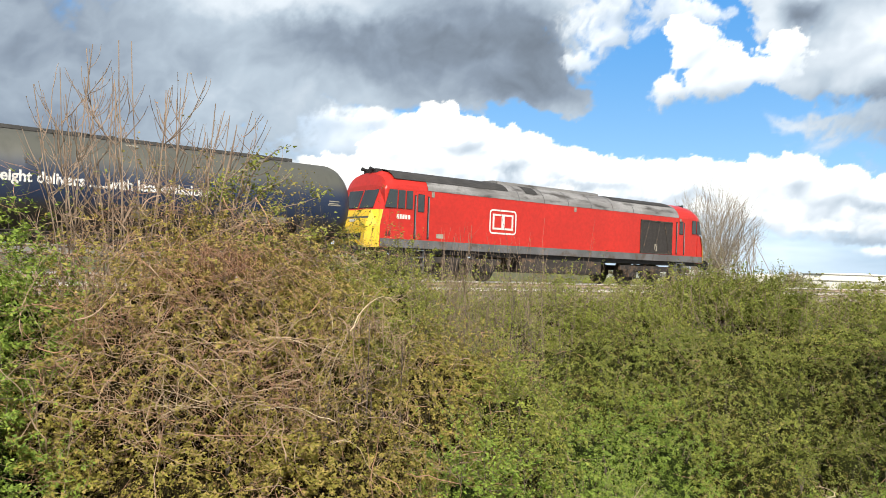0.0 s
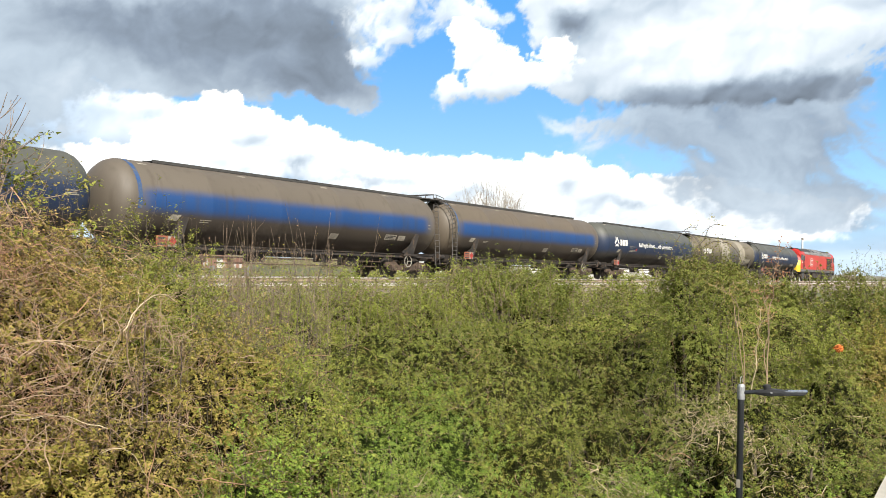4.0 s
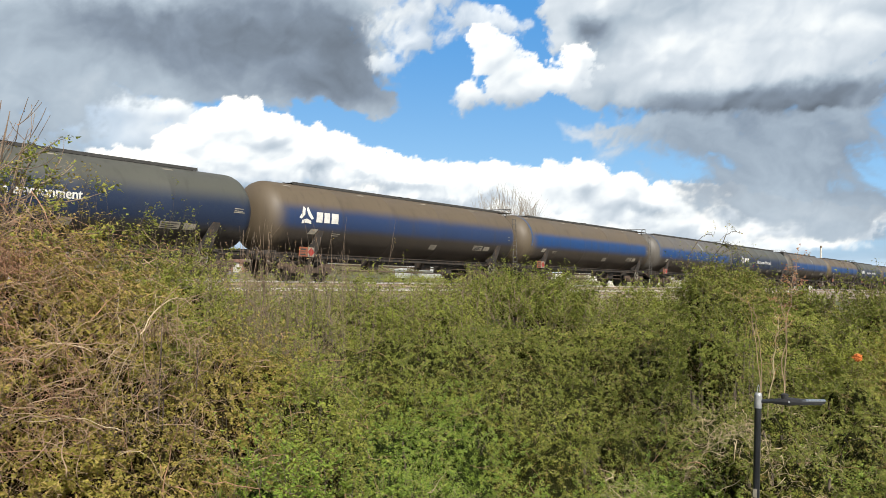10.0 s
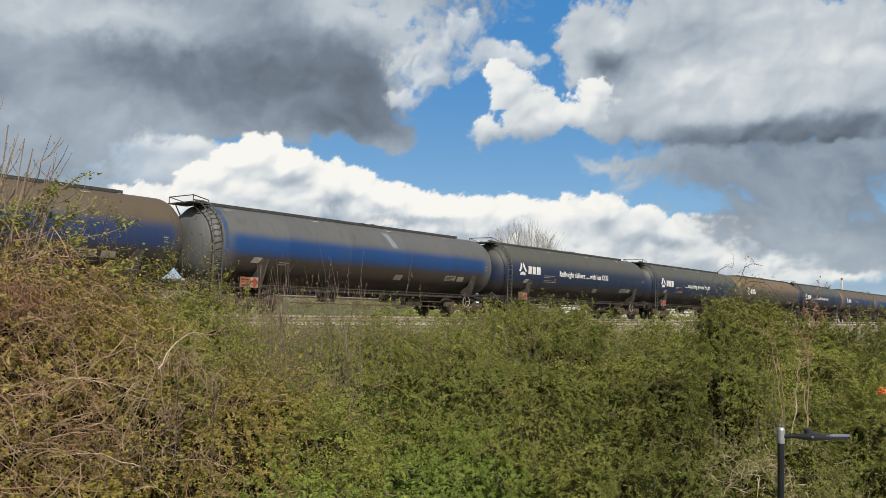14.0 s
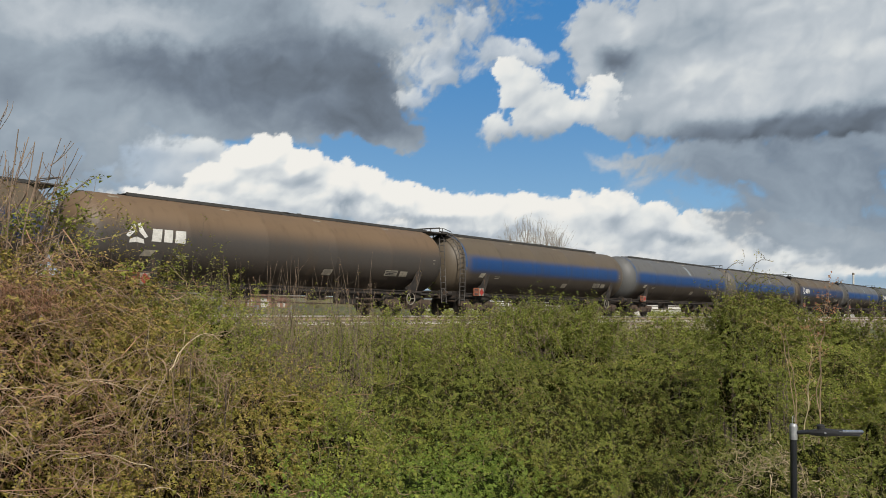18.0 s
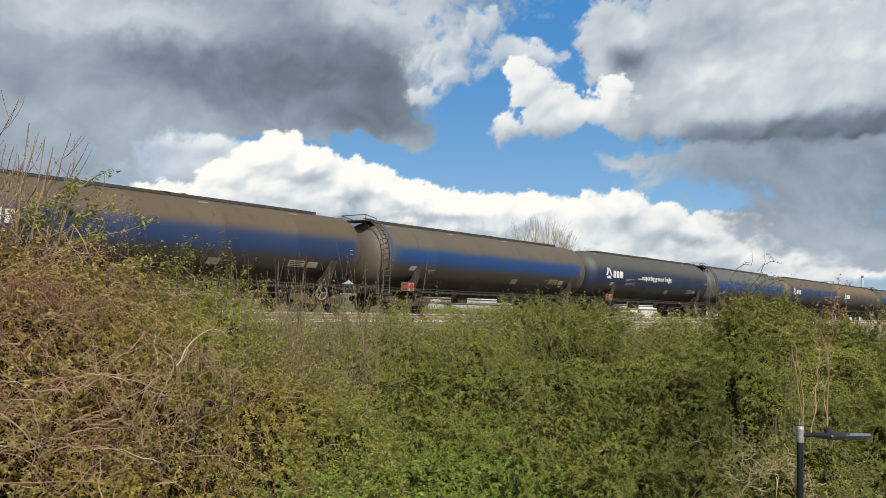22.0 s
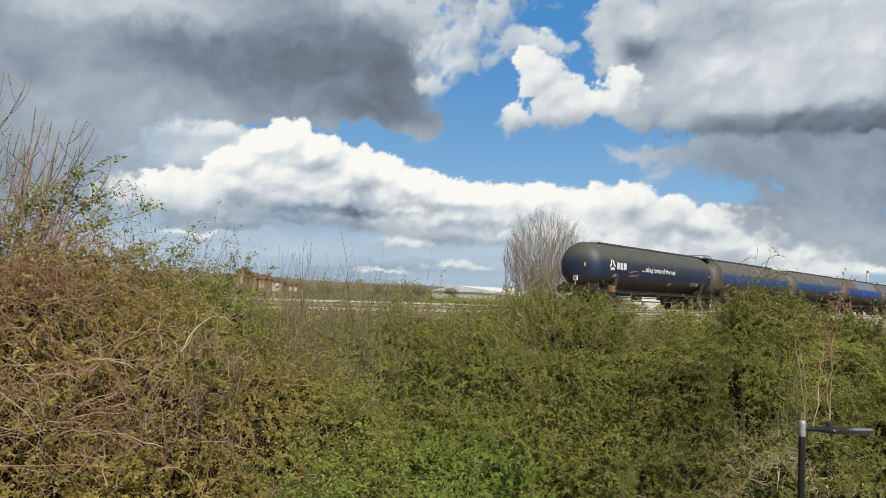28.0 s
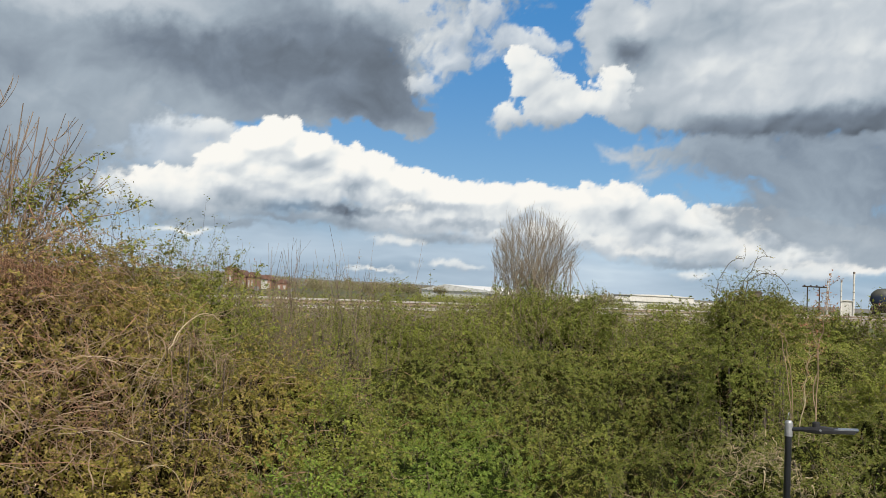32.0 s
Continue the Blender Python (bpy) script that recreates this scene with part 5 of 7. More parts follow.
        sap, path, br = bare_fan("bare_sapling", "thin bare sapling rising out of the thicket", (p[0] * 0.995, p[1] * 0.995, gz), tops, 300 + i, 0.0006 * dd, 0.00022 * dd, 4, 0.6, m, category="sapling", spread=0.12, twigs=70, twig_len=0.35, wobble=0.02)
        q = br[:, 3:].reshape(-1, 3)
        q = q[rng.random(len(q)) < 0.6]
        mass("bud_growth", leaves_mesh("bud_growth", q, np.tile([0, 0, 1.0], (len(q), 1)), np.full(len(q), 0.04), M_LEAF_OLIVE, rng), sap, "small opening leaves")
    # the low rounded bushes near the line, and the taller ones by the right
    for i, (a, e, dd, r, m) in enumerate(((56.2, -0.75, 30, 1.0, M_LEAF_DARK), (58.0, -0.25, 30.5, 1.15, M_LEAF_DARK), (60.0, -0.3, 31, 1.2, M_LEAF_DARK), (62.0, -0.75, 32, 1.0, M_LEAF_DARK), (70.9, 0.75, 24, 0.8, M_LEAF_DARK), (72.4, 1.1, 25, 0.85, M_LEAF_DARK), (73.6, 0.2, 25.5, 0.6, M_LEAF_DARK), (71.7, -1.2, 21, 1.2, M_LEAF_DARK), (81.3, 0.1, 33, 1.5, M_LEAF_DARK), (84.5, 0.3, 30, 2.0, M_LEAF_DARK), (35.0, -0.6, 17.5, 1.1, M_LEAF_MID), (44.0, -2.2, 21, 1.5, M_LEAF_MID), (48.5, -2.1, 23, 1.6, M_LEAF_MID), (53.0, -1.9, 26, 1.6, M_LEAF_MID), (67.0, -1.75, 40, 1.8, M_LEAF_MID), (76.5, -1.25, 60, 2.2, M_LEAF_DARK))):
        p = at(a, e, dd)
        shrub(p[0], p[1], r, p[2], 0.0019 * dd, 2000, m, "rounded green bush on top of the bank", 820 + i, bare=-0.1, shoots=16, tall=0.026 * dd, vines=8, per=11, core=0.52)


def make_scrap():
    """A scrap of orange plastic caught in the bushes."""
    p = at(80.2, -4.55, 21.6)
    shrub(p[0] * 1.03, p[1] * 1.03, 1.2, p[2] - 0.05, 0.042, 1400, M_LEAF_DARK, "dark green leafy shrub on the railway bank", 890, bare=0.1, shoots=3, tall=0.15, vines=8, per=8)
    rng = np.random.default_rng(31)
    v = ICO_V[:, :] * (0.75 + 0.35 * fbm(ICO_V[:, 0] * 2.5, ICO_V[:, 1] * 2.5 + ICO_V[:, 2] * 3, 17, 4))[:, None] * np.array([0.15, 0.11, 0.1])
    v = v + rng.normal(0, 0.006, v.shape)
    ob = tagged(new("plastic_scrap", raw("plastic_scrap", v, ICO_F, M_SCRAP)), "crumpled scrap of orange plastic caught in bushes", "litter")
    ob.location = (p[0], p[1], p[2] + 0.05)


def arcs(name, label, category, lines, d, r0, r1, material, leaf_material, leaf, twigs, seed, own):
    """Single long shoots along given directions (azimuth, elevation) at one distance, with short twigs and leaves."""
    rng = np.random.default_rng(seed)
    ob = tagged(new(name), label, category)
    main = []
    for line in lines:
        a, e = np.array(line).T
        k = np.linspace(0, 1, len(a))
        u = np.linspace(0, 1, 14)
        c = np.polyfit(k, a, min(3, len(a) - 1)), np.polyfit(k, e, min(3, len(a) - 1))
        aa, ee = np.radians(np.polyval(c[0], u)), np.radians(np.polyval(c[1], u))
        main.append(np.stack([np.sin(aa) * d, np.cos(aa) * d, EYE[2] + np.tan(ee) * d], -1) + np.cumsum(rng.normal(0, 0.0013 * d, (14, 3)), 0))
    main = np.stack(main)
    foot = main[0, 0].copy()
    gz = float(ground_z(foot[0:1], foot[1:2])[0])
    ob.location = (foot[0], foot[1], gz)
    main = main - np.array(ob.location)
    n = len(main)
    down = main[:, :1] * np.array([1, 1, 0])   # each starts at the ground
    mass("stem_growth", stems_mesh("stem_growth", np.concatenate([down, main], 1), np.full(n, r0), np.full(n, r1), material, 5), ob)
    src = rng.integers(0, n, twigs)
    s0 = main[src, rng.integers(own, 14, twigs)]
    go = rng.normal(0, 1, (twigs, 3)) + np.array([0, 0, 0.7])
    tw = crawl(s0, go / np.linalg.norm(go, axis=1, keepdims=True) * 0.004 * d, 5, rng, 0.25)
    mass("twig_mass", stems_mesh("twig_mass", tw, np.full(twigs, r1), np.full(twigs, r1 * 0.5), material), ob)
    q = np.concatenate([tw[:, 2:].reshape(-1, 3), main[:, own:].reshape(-1, 3)])
    q = np.repeat(q, 2, 0) + rng.normal(0, leaf * 0.6, (len(q) * 2, 3))
    mass("leaf_growth", leaves_mesh("leaf_growth", q, np.tile([-0.5, -0.3, 0.6], (len(q), 1)), np.full(len(q), leaf), leaf_material, rng), ob)


def make_shoots():
    """Shoots that stand out of the thicket near the lamp."""
    arcs("red_sapling", "thin pale sapling with red-brown young leaves", "sapling", [[(75.2, -8.0), (75.57, -3.75), (75.72, -1.64), (76.06, 0.48), (76.23, 1.54)], [(75.3, -8.0), (75.35, -4.5), (75.5, -2.2), (75.4, -0.6)]], 12.5, 0.0085, 0.003, M_VINE, M_REDLEAF, 0.03, 44, 51, 8)
    arcs("pale_sapling", "thin pale bare sapling behind the street lamp", "sapling", [[(74.45, -8.5), (74.58, -5.22), (74.59, -2.77)]], 12.0, 0.0095, 0.003, M_STRAW, M_REDLEAF, 0.018, 26, 52, 4)
    arcs("leaning_sapling", "leaning pale twig with small buff leaf tips", "sapling", [[(73.9, -7.5), (73.36, -3.21), (72.83, -1.46), (72.38, -0.59)], [(74.1, -7.0), (73.7, -3.6), (73.0, -1.9), (73.1, -0.9)]], 13.5, 0.007, 0.0025, M_VINE, M_LEAF_OLIVE, 0.026, 40, 53, 3)
    arcs("arching_bramble", "arching bramble shoots with few leaves above a bush", "bramble", [[(70.58, 0.5), (71.57, 2.46), (72.9, 3.04)], [(69.56, 0.1), (69.19, 1.28), (69.85, 2.41), (70.88, 2.8)], [(70.93, 0.4), (71.58, 1.73), (72.58, 2.2), (73.59, 1.44), (74.27, 0.4)]], 24.0, 0.012, 0.006, M_BARK, M_LEAF_OLIVE, 0.045, 12, 54, 3)


def make_canes():
    """Pale arching canes and knots of reddish dead twigs over the tangle beside the bridge."""
    rng = np.random.default_rng(77)

    def spread(n, az, el):
        a, e = np.radians(az), np.radians(el)
        d = 6.92 + 0.07 * el + np.maximum(az - 32.0, 0) * 0.12 + rng.uniform(-0.12, 0.2, n)
        side = np.stack([np.cos(a), -np.sin(a), 0 * a], -1)
        return np.stack([np.sin(a) * d, np.cos(a) * d, EYE[2] + np.tan(e) * d], -1), side

    def bush_thing(name, label, paths, r0, r1, material, sides):
        foot = paths[:, 0].mean(0) * np.array([1.09, 1.09, 1.0])
        gz = float(ground_z(foot[0:1], foot[1:2])[0])
        ob = tagged(new(name), label, "bramble", "dead bramble on the bank")
        ob.location = (foot[0], foot[1], gz)
        back = paths[:, :1] * np.array([1.08, 1.08, 1.0]) - np.array([0, 0, 0.12])   # each comes out of the bush behind
        mass("stem_growth", stems_mesh("stem_growth", np.concatenate([back, paths], 1) - np.array(ob.location), r0, r1, material, sides), ob)
        root = np.stack([np.array([0, 0, -0.1]), foot - np.array(ob.location)])[None]
        obj("root_stem", stems_mesh("root_stem", root, np.full(1, 0.012), np.full(1, 0.006), M_BARK, 5), ob)
        return ob

    for g in range(9):
        n = 11
        mid = 14.5 + g * 2.5
        az, el = mid + rng.normal(0, 1.3, n), rng.uniform(-13.5, -4.0, n)
        p, side = spread(n, az, el)
        turn = np.where(rng.random(n) < 0.68, rng.uniform(15, 85, n), rng.uniform(95, 170, n)) * math.pi / 180
        step = side * np.cos(turn)[:, None] + np.array([0, 0, 1.0]) * np.sin(turn)[:, None] - p / np.linalg.norm(p, axis=1, keepdims=True) * 0.12
        ln = rng.uniform(0.35, 0.95, n)
        canes = crawl(p, step * ln[:, None] / 13, 14, rng, 0.2, 0.02)
        r0 = 0.0022 + 0.0042 * rng.random(n) ** 1.6
        ob = bush_thing("bramble_cane_clump", "long pale dry bramble canes arching over a bush", canes, r0, r0 * 0.4, M_STRAW if g % 4 == 3 else M_VINE, 5)
        src = rng.integers(0, n, 22)
        s0 = canes[src, rng.integers(4, 13, 22)]
        tw = crawl(s0, rng.normal(0, 1, (22, 3)) * np.array([0.025, 0.025, 0.03]), 7, rng, 0.35, 0.03)
        mass("twig_mass", stems_mesh("twig_mass", tw - np.array(ob.location), np.full(22, 0.0026), np.full(22, 0.0012), M_VINE), ob)
    for az, el, w, h, n in ((23.6, 0.3, 1.5, 0.5, 150), (25.2, -0.4, 1.0, 0.6, 90), (21.0, -1.5, 1.2, 0.8, 110), (34.2, -4.2, 0.9, 0.35, 80), (36.4, -5.6, 0.5, 0.8, 60), (34.0, -7.8, 0.5, 0.9, 60), (28.6, -9.0, 1.0, 0.8, 70), (17.5, -4.5, 1.2, 1.0, 90)):
        n = n * 3 // 5
        p, side = spread(n, az + rng.normal(0, w, n), el + rng.normal(0, h, n))
        tw = crawl(p, (side * rng.normal(0, 1, (n, 1)) + rng.normal(0, 0.5, (n, 3))) * 0.03, 9, rng, 0.4, 0.05)
        bush_thing("dead_bramble_knot", "knot of fine dry bramble twigs, reddish brown", tw, rng.uniform(0.0015, 0.0032, n), np.full(n, 0.001), M_PINKVINE if el > -3 or az < 30 else M_VINE, 3)


make_bare_trees()
make_scrap()
make_shoots()
make_canes()


def make_fringe():
    """Thin twiggy young growth along the top of the bank, half hiding the track."""
    rng = np.random.default_rng(63)
    for i in range(125):
        az = 35 + i * 0.39 + rng.uniform(-0.6, 0.6)
        y = rng.uniform(13.5, 18.0)
        dd = min(y / math.cos(radians(az)), 60)
        bushy = 55.5 < az < 62.5 or 69.5 < az < 74.5
        el = crest(az) + (rng.uniform(0.6, 1.8) if bushy else rng.uniform(0.2, 1.0) if i % 5 else rng.uniform(1.0, 2.0))
        p = at(az, el, dd)
        gz = float(ground_z(np.array(p[0]), np.array(p[1])))
        k = 5
        tops = p + rng.normal(0, 1, (k, 3)) * np.array([0.02 * dd, 0.02 * dd, 0.2]) - np.array([0, 0, 0.1])
        warm = rng.random() < 0.5
        bark = (M_TWIG, M_SALLOW, M_SALLOW)[i % 3]
        sap, path, br = bare_fan("young_hawthorn", "thin young hawthorn with sparse opening leaves", (p[0] * 0.995, p[1] * 0.995, gz), tops, 900 + i, 0.00028 * dd, 0.00015 * dd, 6, 0.6, bark, category="sapling", spread=0.3, twigs=34, twig_len=0.3, wobble=0.02, flare=0.6)
        q = np.concatenate([br[:, 2:].reshape(-1, 3), path[:, 4:].reshape(-1, 3)])
        q = np.repeat(q, 2, 0)
        q = q + rng.normal(0, 0.03, q.shape)
        mass("leaf_growth", leaves_mesh("leaf_growth", q, np.tile([0, -0.4, 0.6], (len(q), 1)), np.full(len(q), 0.0027 * dd), M_LEAF_MID if warm else M_LEAF_DARK, rng), sap, "small opening leaves")


def make_fans():
    """Taller fans of fine shoots with a few buds beside the left bushes, against the sky."""
    rng = np.random.default_rng(64)
    for i, (az, el) in enumerate(((37.6, 2.7), (38.3, 1.9), (39.2, 2.5), (40.1, 2.1), (41.0, 1.5), (42.2, 2.0), (43.0, 2.2), (44.1, 1.5), (45.2, 1.9), (47.1, 2.2))):
        dd = 13.5 + 0.25 * i
        p = at(az, el, dd)
        gz = float(ground_z(np.array(p[0]), np.array(p[1])))
        tops = p + rng.normal(0, 1, (6, 3)) * np.array([0.42, 0.42, 0.2]) - np.array([0, 0, 0.12])
        sap, path, br = bare_fan("bare_shoot_fan", "fan of fine tan shoots with a few buds", (p[0] * 0.995, p[1] * 0.995, gz), tops, 980 + i, 0.0062, 0.0022, 6, 0.5, M_SALLOW, category="sapling", spread=0.15, twigs=30, twig_len=0.22, wobble=0.012, flare=0.5)
        q = np.concatenate([br[:, 2:].reshape(-1, 3), path[:, 6:].reshape(-1, 3)])
        q = q[rng.random(len(q)) < (0.75 if i % 3 == 1 else 0.35)]
        q = np.repeat(q, 2, 0) + rng.normal(0, 0.02, (len(q) * 2, 3))
        mass("leaf_growth", leaves_mesh("leaf_growth", q, np.tile([0, -0.4, 0.6], (len(q), 1)), np.full(len(q), 0.024), M_LEAF_OLIVE if i % 2 else M_BUD, rng), sap, "sparse small buds")


make_fringe()
make_fans()


# ---- the train ----
R_TANK, Z_TANK = 1.42, 2.5
MESHES = {}


def once(key, build, *materials, smooth=False):
    """One shared mesh per key."""
    if key not in MESHES:
        MESHES[key] = finish(key.split(":")[0], build(bmesh.new()), *materials, smooth=smooth)
    return MESHES[key]


def barrel_mesh(bm):
    st = [(-9.03, 0.02), (-9.02, 0.3), (-8.97, 0.62), (-8.87, 0.93), (-8.7, 1.18), (-8.5, 1.34), (-8.32, 1.405), (-8.22, 1.42)]
    for w in (-5.1, -1.75, 1.75, 5.1):
        st += [(w - 0.04, 1.42), (w, 1.428), (w + 0.04, 1.42)]
    st += [(-x, r) for x, r in reversed(st[:8])]
    seg, rings = 48, []
    for x, r in st:
        rings.append([bm.verts.new((x, -r * math.cos(2 * math.pi * k / seg), Z_TANK + r * math.sin(2 * math.pi * k / seg))) for k in range(seg)])
    for a, b in zip(rings[:-1], rings[1:]):
        for k in range(seg):
            bm.faces.new((a[k], b[k], b[(k + 1) % seg], a[(k + 1) % seg]))
    bm.faces.new(rings[0])
    bm.faces.new(rings[-1][::-1])
    bmesh.ops.recalc_face_normals(bm, faces=bm.faces)
    return bm


def walkway_mesh(bm):
    """Along the crown of the tank, from the ladder end (at -x)."""
    top = Z_TANK + R_TANK
    box(bm, -8.7, 6.9, -0.28, 0.28, top + 0.03, top + 0.06)
    for y in (-0.3, 0.27):
        box(bm, -8.7, 6.9, y, y + 0.03, top - 0.02, top + 0.085)
    for i in range(12):
        x = -8.2 + i * 1.35
        box(bm, x, x + 0.06, -0.34, 0.34, top - 0.05, top + 0.03)
    return bm


def manhole_mesh(bm):
    top = Z_TANK + R_TANK
    rod(bm, (0, 0, top - 0.05), (0, 0, top + 0.07), 0.34, 0.34, 16)
    rod(bm, (0, 0, top + 0.07), (0, 0, top + 0.1), 0.37, 0.3, 16)
    return bm


def platform_mesh(bm):
    """End platform at the tank's shoulder with a bent rail."""
    top = Z_TANK + R_TANK
    box(bm, -9.15, -8.35, -0.75, 0.75, top - 0.04, top + 0.0)
    for y in (-0.72, 0.72):
        rod(bm, (-9.1, y, top), (-9.1, y, top + 0.22), 0.018, seg=6)
        rod(bm, (-8.45, y, top), (-8.45, y, top + 0.1), 0.018, seg=6)
        rod(bm, (-9.1, y, top + 0.22), (-8.45, y, top + 0.1), 0.018, seg=6)
    rod(bm, (-9.1, -0.72, top + 0.22), (-9.1, 0.72, top + 0.22), 0.018, seg=6)
    for y in (-0.5, 0.5):
        rod(bm, (-9.0, y, top - 0.02), (-8.6, y * 1.3, top - 0.5), 0.022, seg=6)
    return bm


def curved_ladder(w):
    """Rungs curving down over the tank's shoulder, then straight to the frame; on the -y side."""
    r = R_TANK + 0.14
    pts = [(-r * math.cos(a), Z_TANK + r * math.sin(a)) for a in [radians(80 - 8 * i) for i in range(11)]]
    pts += [(-r, 2.2), (-r, 1.8), (-r, 1.4), (-r, 1.0), (-r + 0.02, 0.6)]

    if "ladder_stile" not in MESHES:
        v, f = tubes(np.array([(0.0, y, z) for y, z in pts])[None], np.full((1, len(pts)), 0.024), 6)
        MESHES["ladder_stile"] = raw("ladder_stile", v, f, M_LADDER, smooth=True)
    lad = obj("ladder", MESHES["ladder_stile"], w, "curved steel ladder")
    lad.location.x = -8.78
    obj("stile", MESHES["ladder_stile"], lad).location.x = 0.4
    spots = pts[:-1] + [(y, z - 0.2) for y, z in pts[11:-1]]
    for y, z in spots:
        obj("rung", once("ladder_rung", lambda bm: rod(bm, (0, 0, 0), (0.4, 0, 0), 0.016, seg=6), M_LADDER), lad).location = (0, y, z)


def straight_ladder(w):
    def stile(bm):
        return rod(bm, (0, -1.2, 3.6), (0, -1.42, 0.6), 0.02, seg=6)
    lad = obj("ladder", once("straight_stile", stile, M_LADDER), w, "straight steel ladder")
    lad.location.x = 8.5
    obj("stile", once("straight_stile", stile, M_LADDER), lad).location.x = 0.35
    for i in range(11):
        t = i / 10
        obj("rung", once("straight_rung", lambda bm: rod(bm, (0, 0, 0), (0.35, 0, 0), 0.014, seg=6), M_LADDER), lad).location = (0, -1.2 - 0.21 * t, 3.55 - 2.85 * t)


def saddle_mesh(bm):
    """One leaning saddle plate on the -y side at x = 0."""
    slab(bm, [(0.28, -1.36, 2.05), (-0.02, -1.36, 2.05), (-0.55, -1.22, 1.1), (0.05, -1.22, 1.1)], 0.05)
    slab(bm, [(0.05, -1.3, 1.6), (0.02, -1.3, 1.6), (-0.25, -1.05, 1.08), (-0.2, -1.05, 1.08)], 0.35)
    box(bm, -0.75, 0.3, -1.3, -1.0, 1.02, 1.1, bevel=0.01)
    return bm


def solebar_mesh(bm):
    box(bm, -8.5, 8.5, -0.04, 0.04, 0.95, 1.12)
    box(bm, -8.5, 8.5, -0.09, 0.02, 1.09, 1.125)
    box(bm, -8.5, 8.5, -0.09, 0.02, 0.95, 0.98)
    return bm


def bogie_frame_mesh(bm):
    """One side frame at y = 0: cranked top, axle boxes and coil springs."""
    prof = [(-1.55, 0.52), (-1.5, 0.72), (-0.85, 0.76), (-0.55, 0.58), (0.55, 0.58), (0.85, 0.76), (1.5, 0.72), (1.55, 0.52), (0.6, 0.36), (-0.6, 0.36)]
    a = [bm.verts.new((x, -0.06, z)) for x, z in prof]
    b = [bm.verts.new((x, 0.06, z)) for x, z in prof]
    bm.faces.new(a)
    bm.faces.new(b[::-1])
    for i in range(len(prof)):
        bm.faces.new((a[i], a[(i + 1) % len(prof)], b[(i + 1) % len(prof)], b[i]))
    bmesh.ops.recalc_face_normals(bm, faces=bm.faces)
    for x in (-1.0, 1.0):
        box(bm, x - 0.17, x + 0.17, -0.16, 0.06, 0.32, 0.62, bevel=0.03)
        rod(bm, (x, -0.2, 0.46), (x, -0.14, 0.46), 0.12, seg=12)
        for dx in (-0.27, 0.27):
            for k in range(4):
                rod(bm, (x + dx, -0.06, 0.36 + k * 0.07), (x + dx, -0.06, 0.4 + k * 0.07), 0.075, seg=8)
    box(bm, -0.22, 0.22, -0.12, 0.06, 0.3, 0.66, bevel=0.02)
    return bm


def wheel_mesh(bm):
    rod(bm, (0, -0.065, 0), (0, 0.065, 0), 0.46, 0.46, 28)
    rod(bm, (0, 0.065, 0), (0, 0.09, 0), 0.49, 0.49, 28)
    rod(bm, (0, -0.085, 0), (0, -0.06, 0), 0.3, 0.38, 20)
    rod(bm, (0, -0.16, 0), (0, -0.06, 0), 0.11, 0.13, 14)
    return bm


def buffer_mesh(bm):
    """Sprung buffer pointing along +x from the headstock at x = 0."""
    rod(bm, (0, 0, 0), (0.36, 0, 0), 0.12, 0.1, 14)
    rod(bm, (0.36, 0, 0), (0.6, 0, 0), 0.07, 0.07, 12)
    rod(bm, (0.6, 0, 0), (0.64, 0, 0), 0.23, 0.21, 18)
    return bm


def hand_wheel_mesh(bm):
    for k in range(20):
        a0, a1 = 2 * math.pi * k / 20, 2 * math.pi * (k + 1) / 20
        rod(bm, (0.26 * math.cos(a0), 0, 0.26 * math.sin(a0)), (0.26 * math.cos(a1), 0, 0.26 * math.sin(a1)), 0.024, seg=6)
    for k in range(3):
        a = 2 * math.pi * k / 3
        rod(bm, (0, 0, 0), (0.26 * math.cos(a), 0, 0.26 * math.sin(a)), 0.016, seg=6)
    return bm


def on_tank(bm, lift=0.007):
    """Wraps a flat drawing (x along, z as height over the side line) round the -y side of the tank."""
    for v in bm.verts:
        a = (v.co.z) / R_TANK
        r = R_TANK + lift + v.co.y
        v.co = Vector((v.co.x, -r * math.cos(a), Z_TANK + r * math.sin(a)))
    return bm


def patch(bm, x0, x1, z0, z1, skew=0.0, nz=3):
    for i in range(nz):
        a, b = z0 + (z1 - z0) * i / nz, z0 + (z1 - z0) * (i + 1) / nz
        sa_, sb_ = skew * i / nz, skew * (i + 1) / nz
        bm.faces.new([bm.verts.new(p) for p in ((x0 + sa_, 0, a), (x1 + sa_, 0, a), (x1 + sb_, 0, b), (x0 + sb_, 0, b))])
    return bm


def poly(bm, pts):
    bm.faces.new([bm.verts.new((x, 0, z)) for x, z in pts])


def emblem_mesh(bm):
    """Three short limbs round a centre, then three plain blocks."""
    cx, cz = -7.12, 0.09
    for k in range(3):
        a = radians(30 + 120 * k)
        def q(rad, off):
            return (cx + rad * math.cos(a + off), cz + rad * math.sin(a + off))
        for sg in (-1, 1):
            poly(bm, [q(0.1, 0.0), q(0.27, 0.0), q(0.4, 0.72 * sg), q(0.3, 0.95 * sg)][::sg])
    for x0, x1, lean in ((-6.6, -6.25, 0.05), (-6.15, -5.83, 0.03), (-5.73, -5.33, 0.03)):
        patch(bm, x0, x1, -0.12, 0.29, lean, nz=3)
    return on_tank(bm, 0.012)


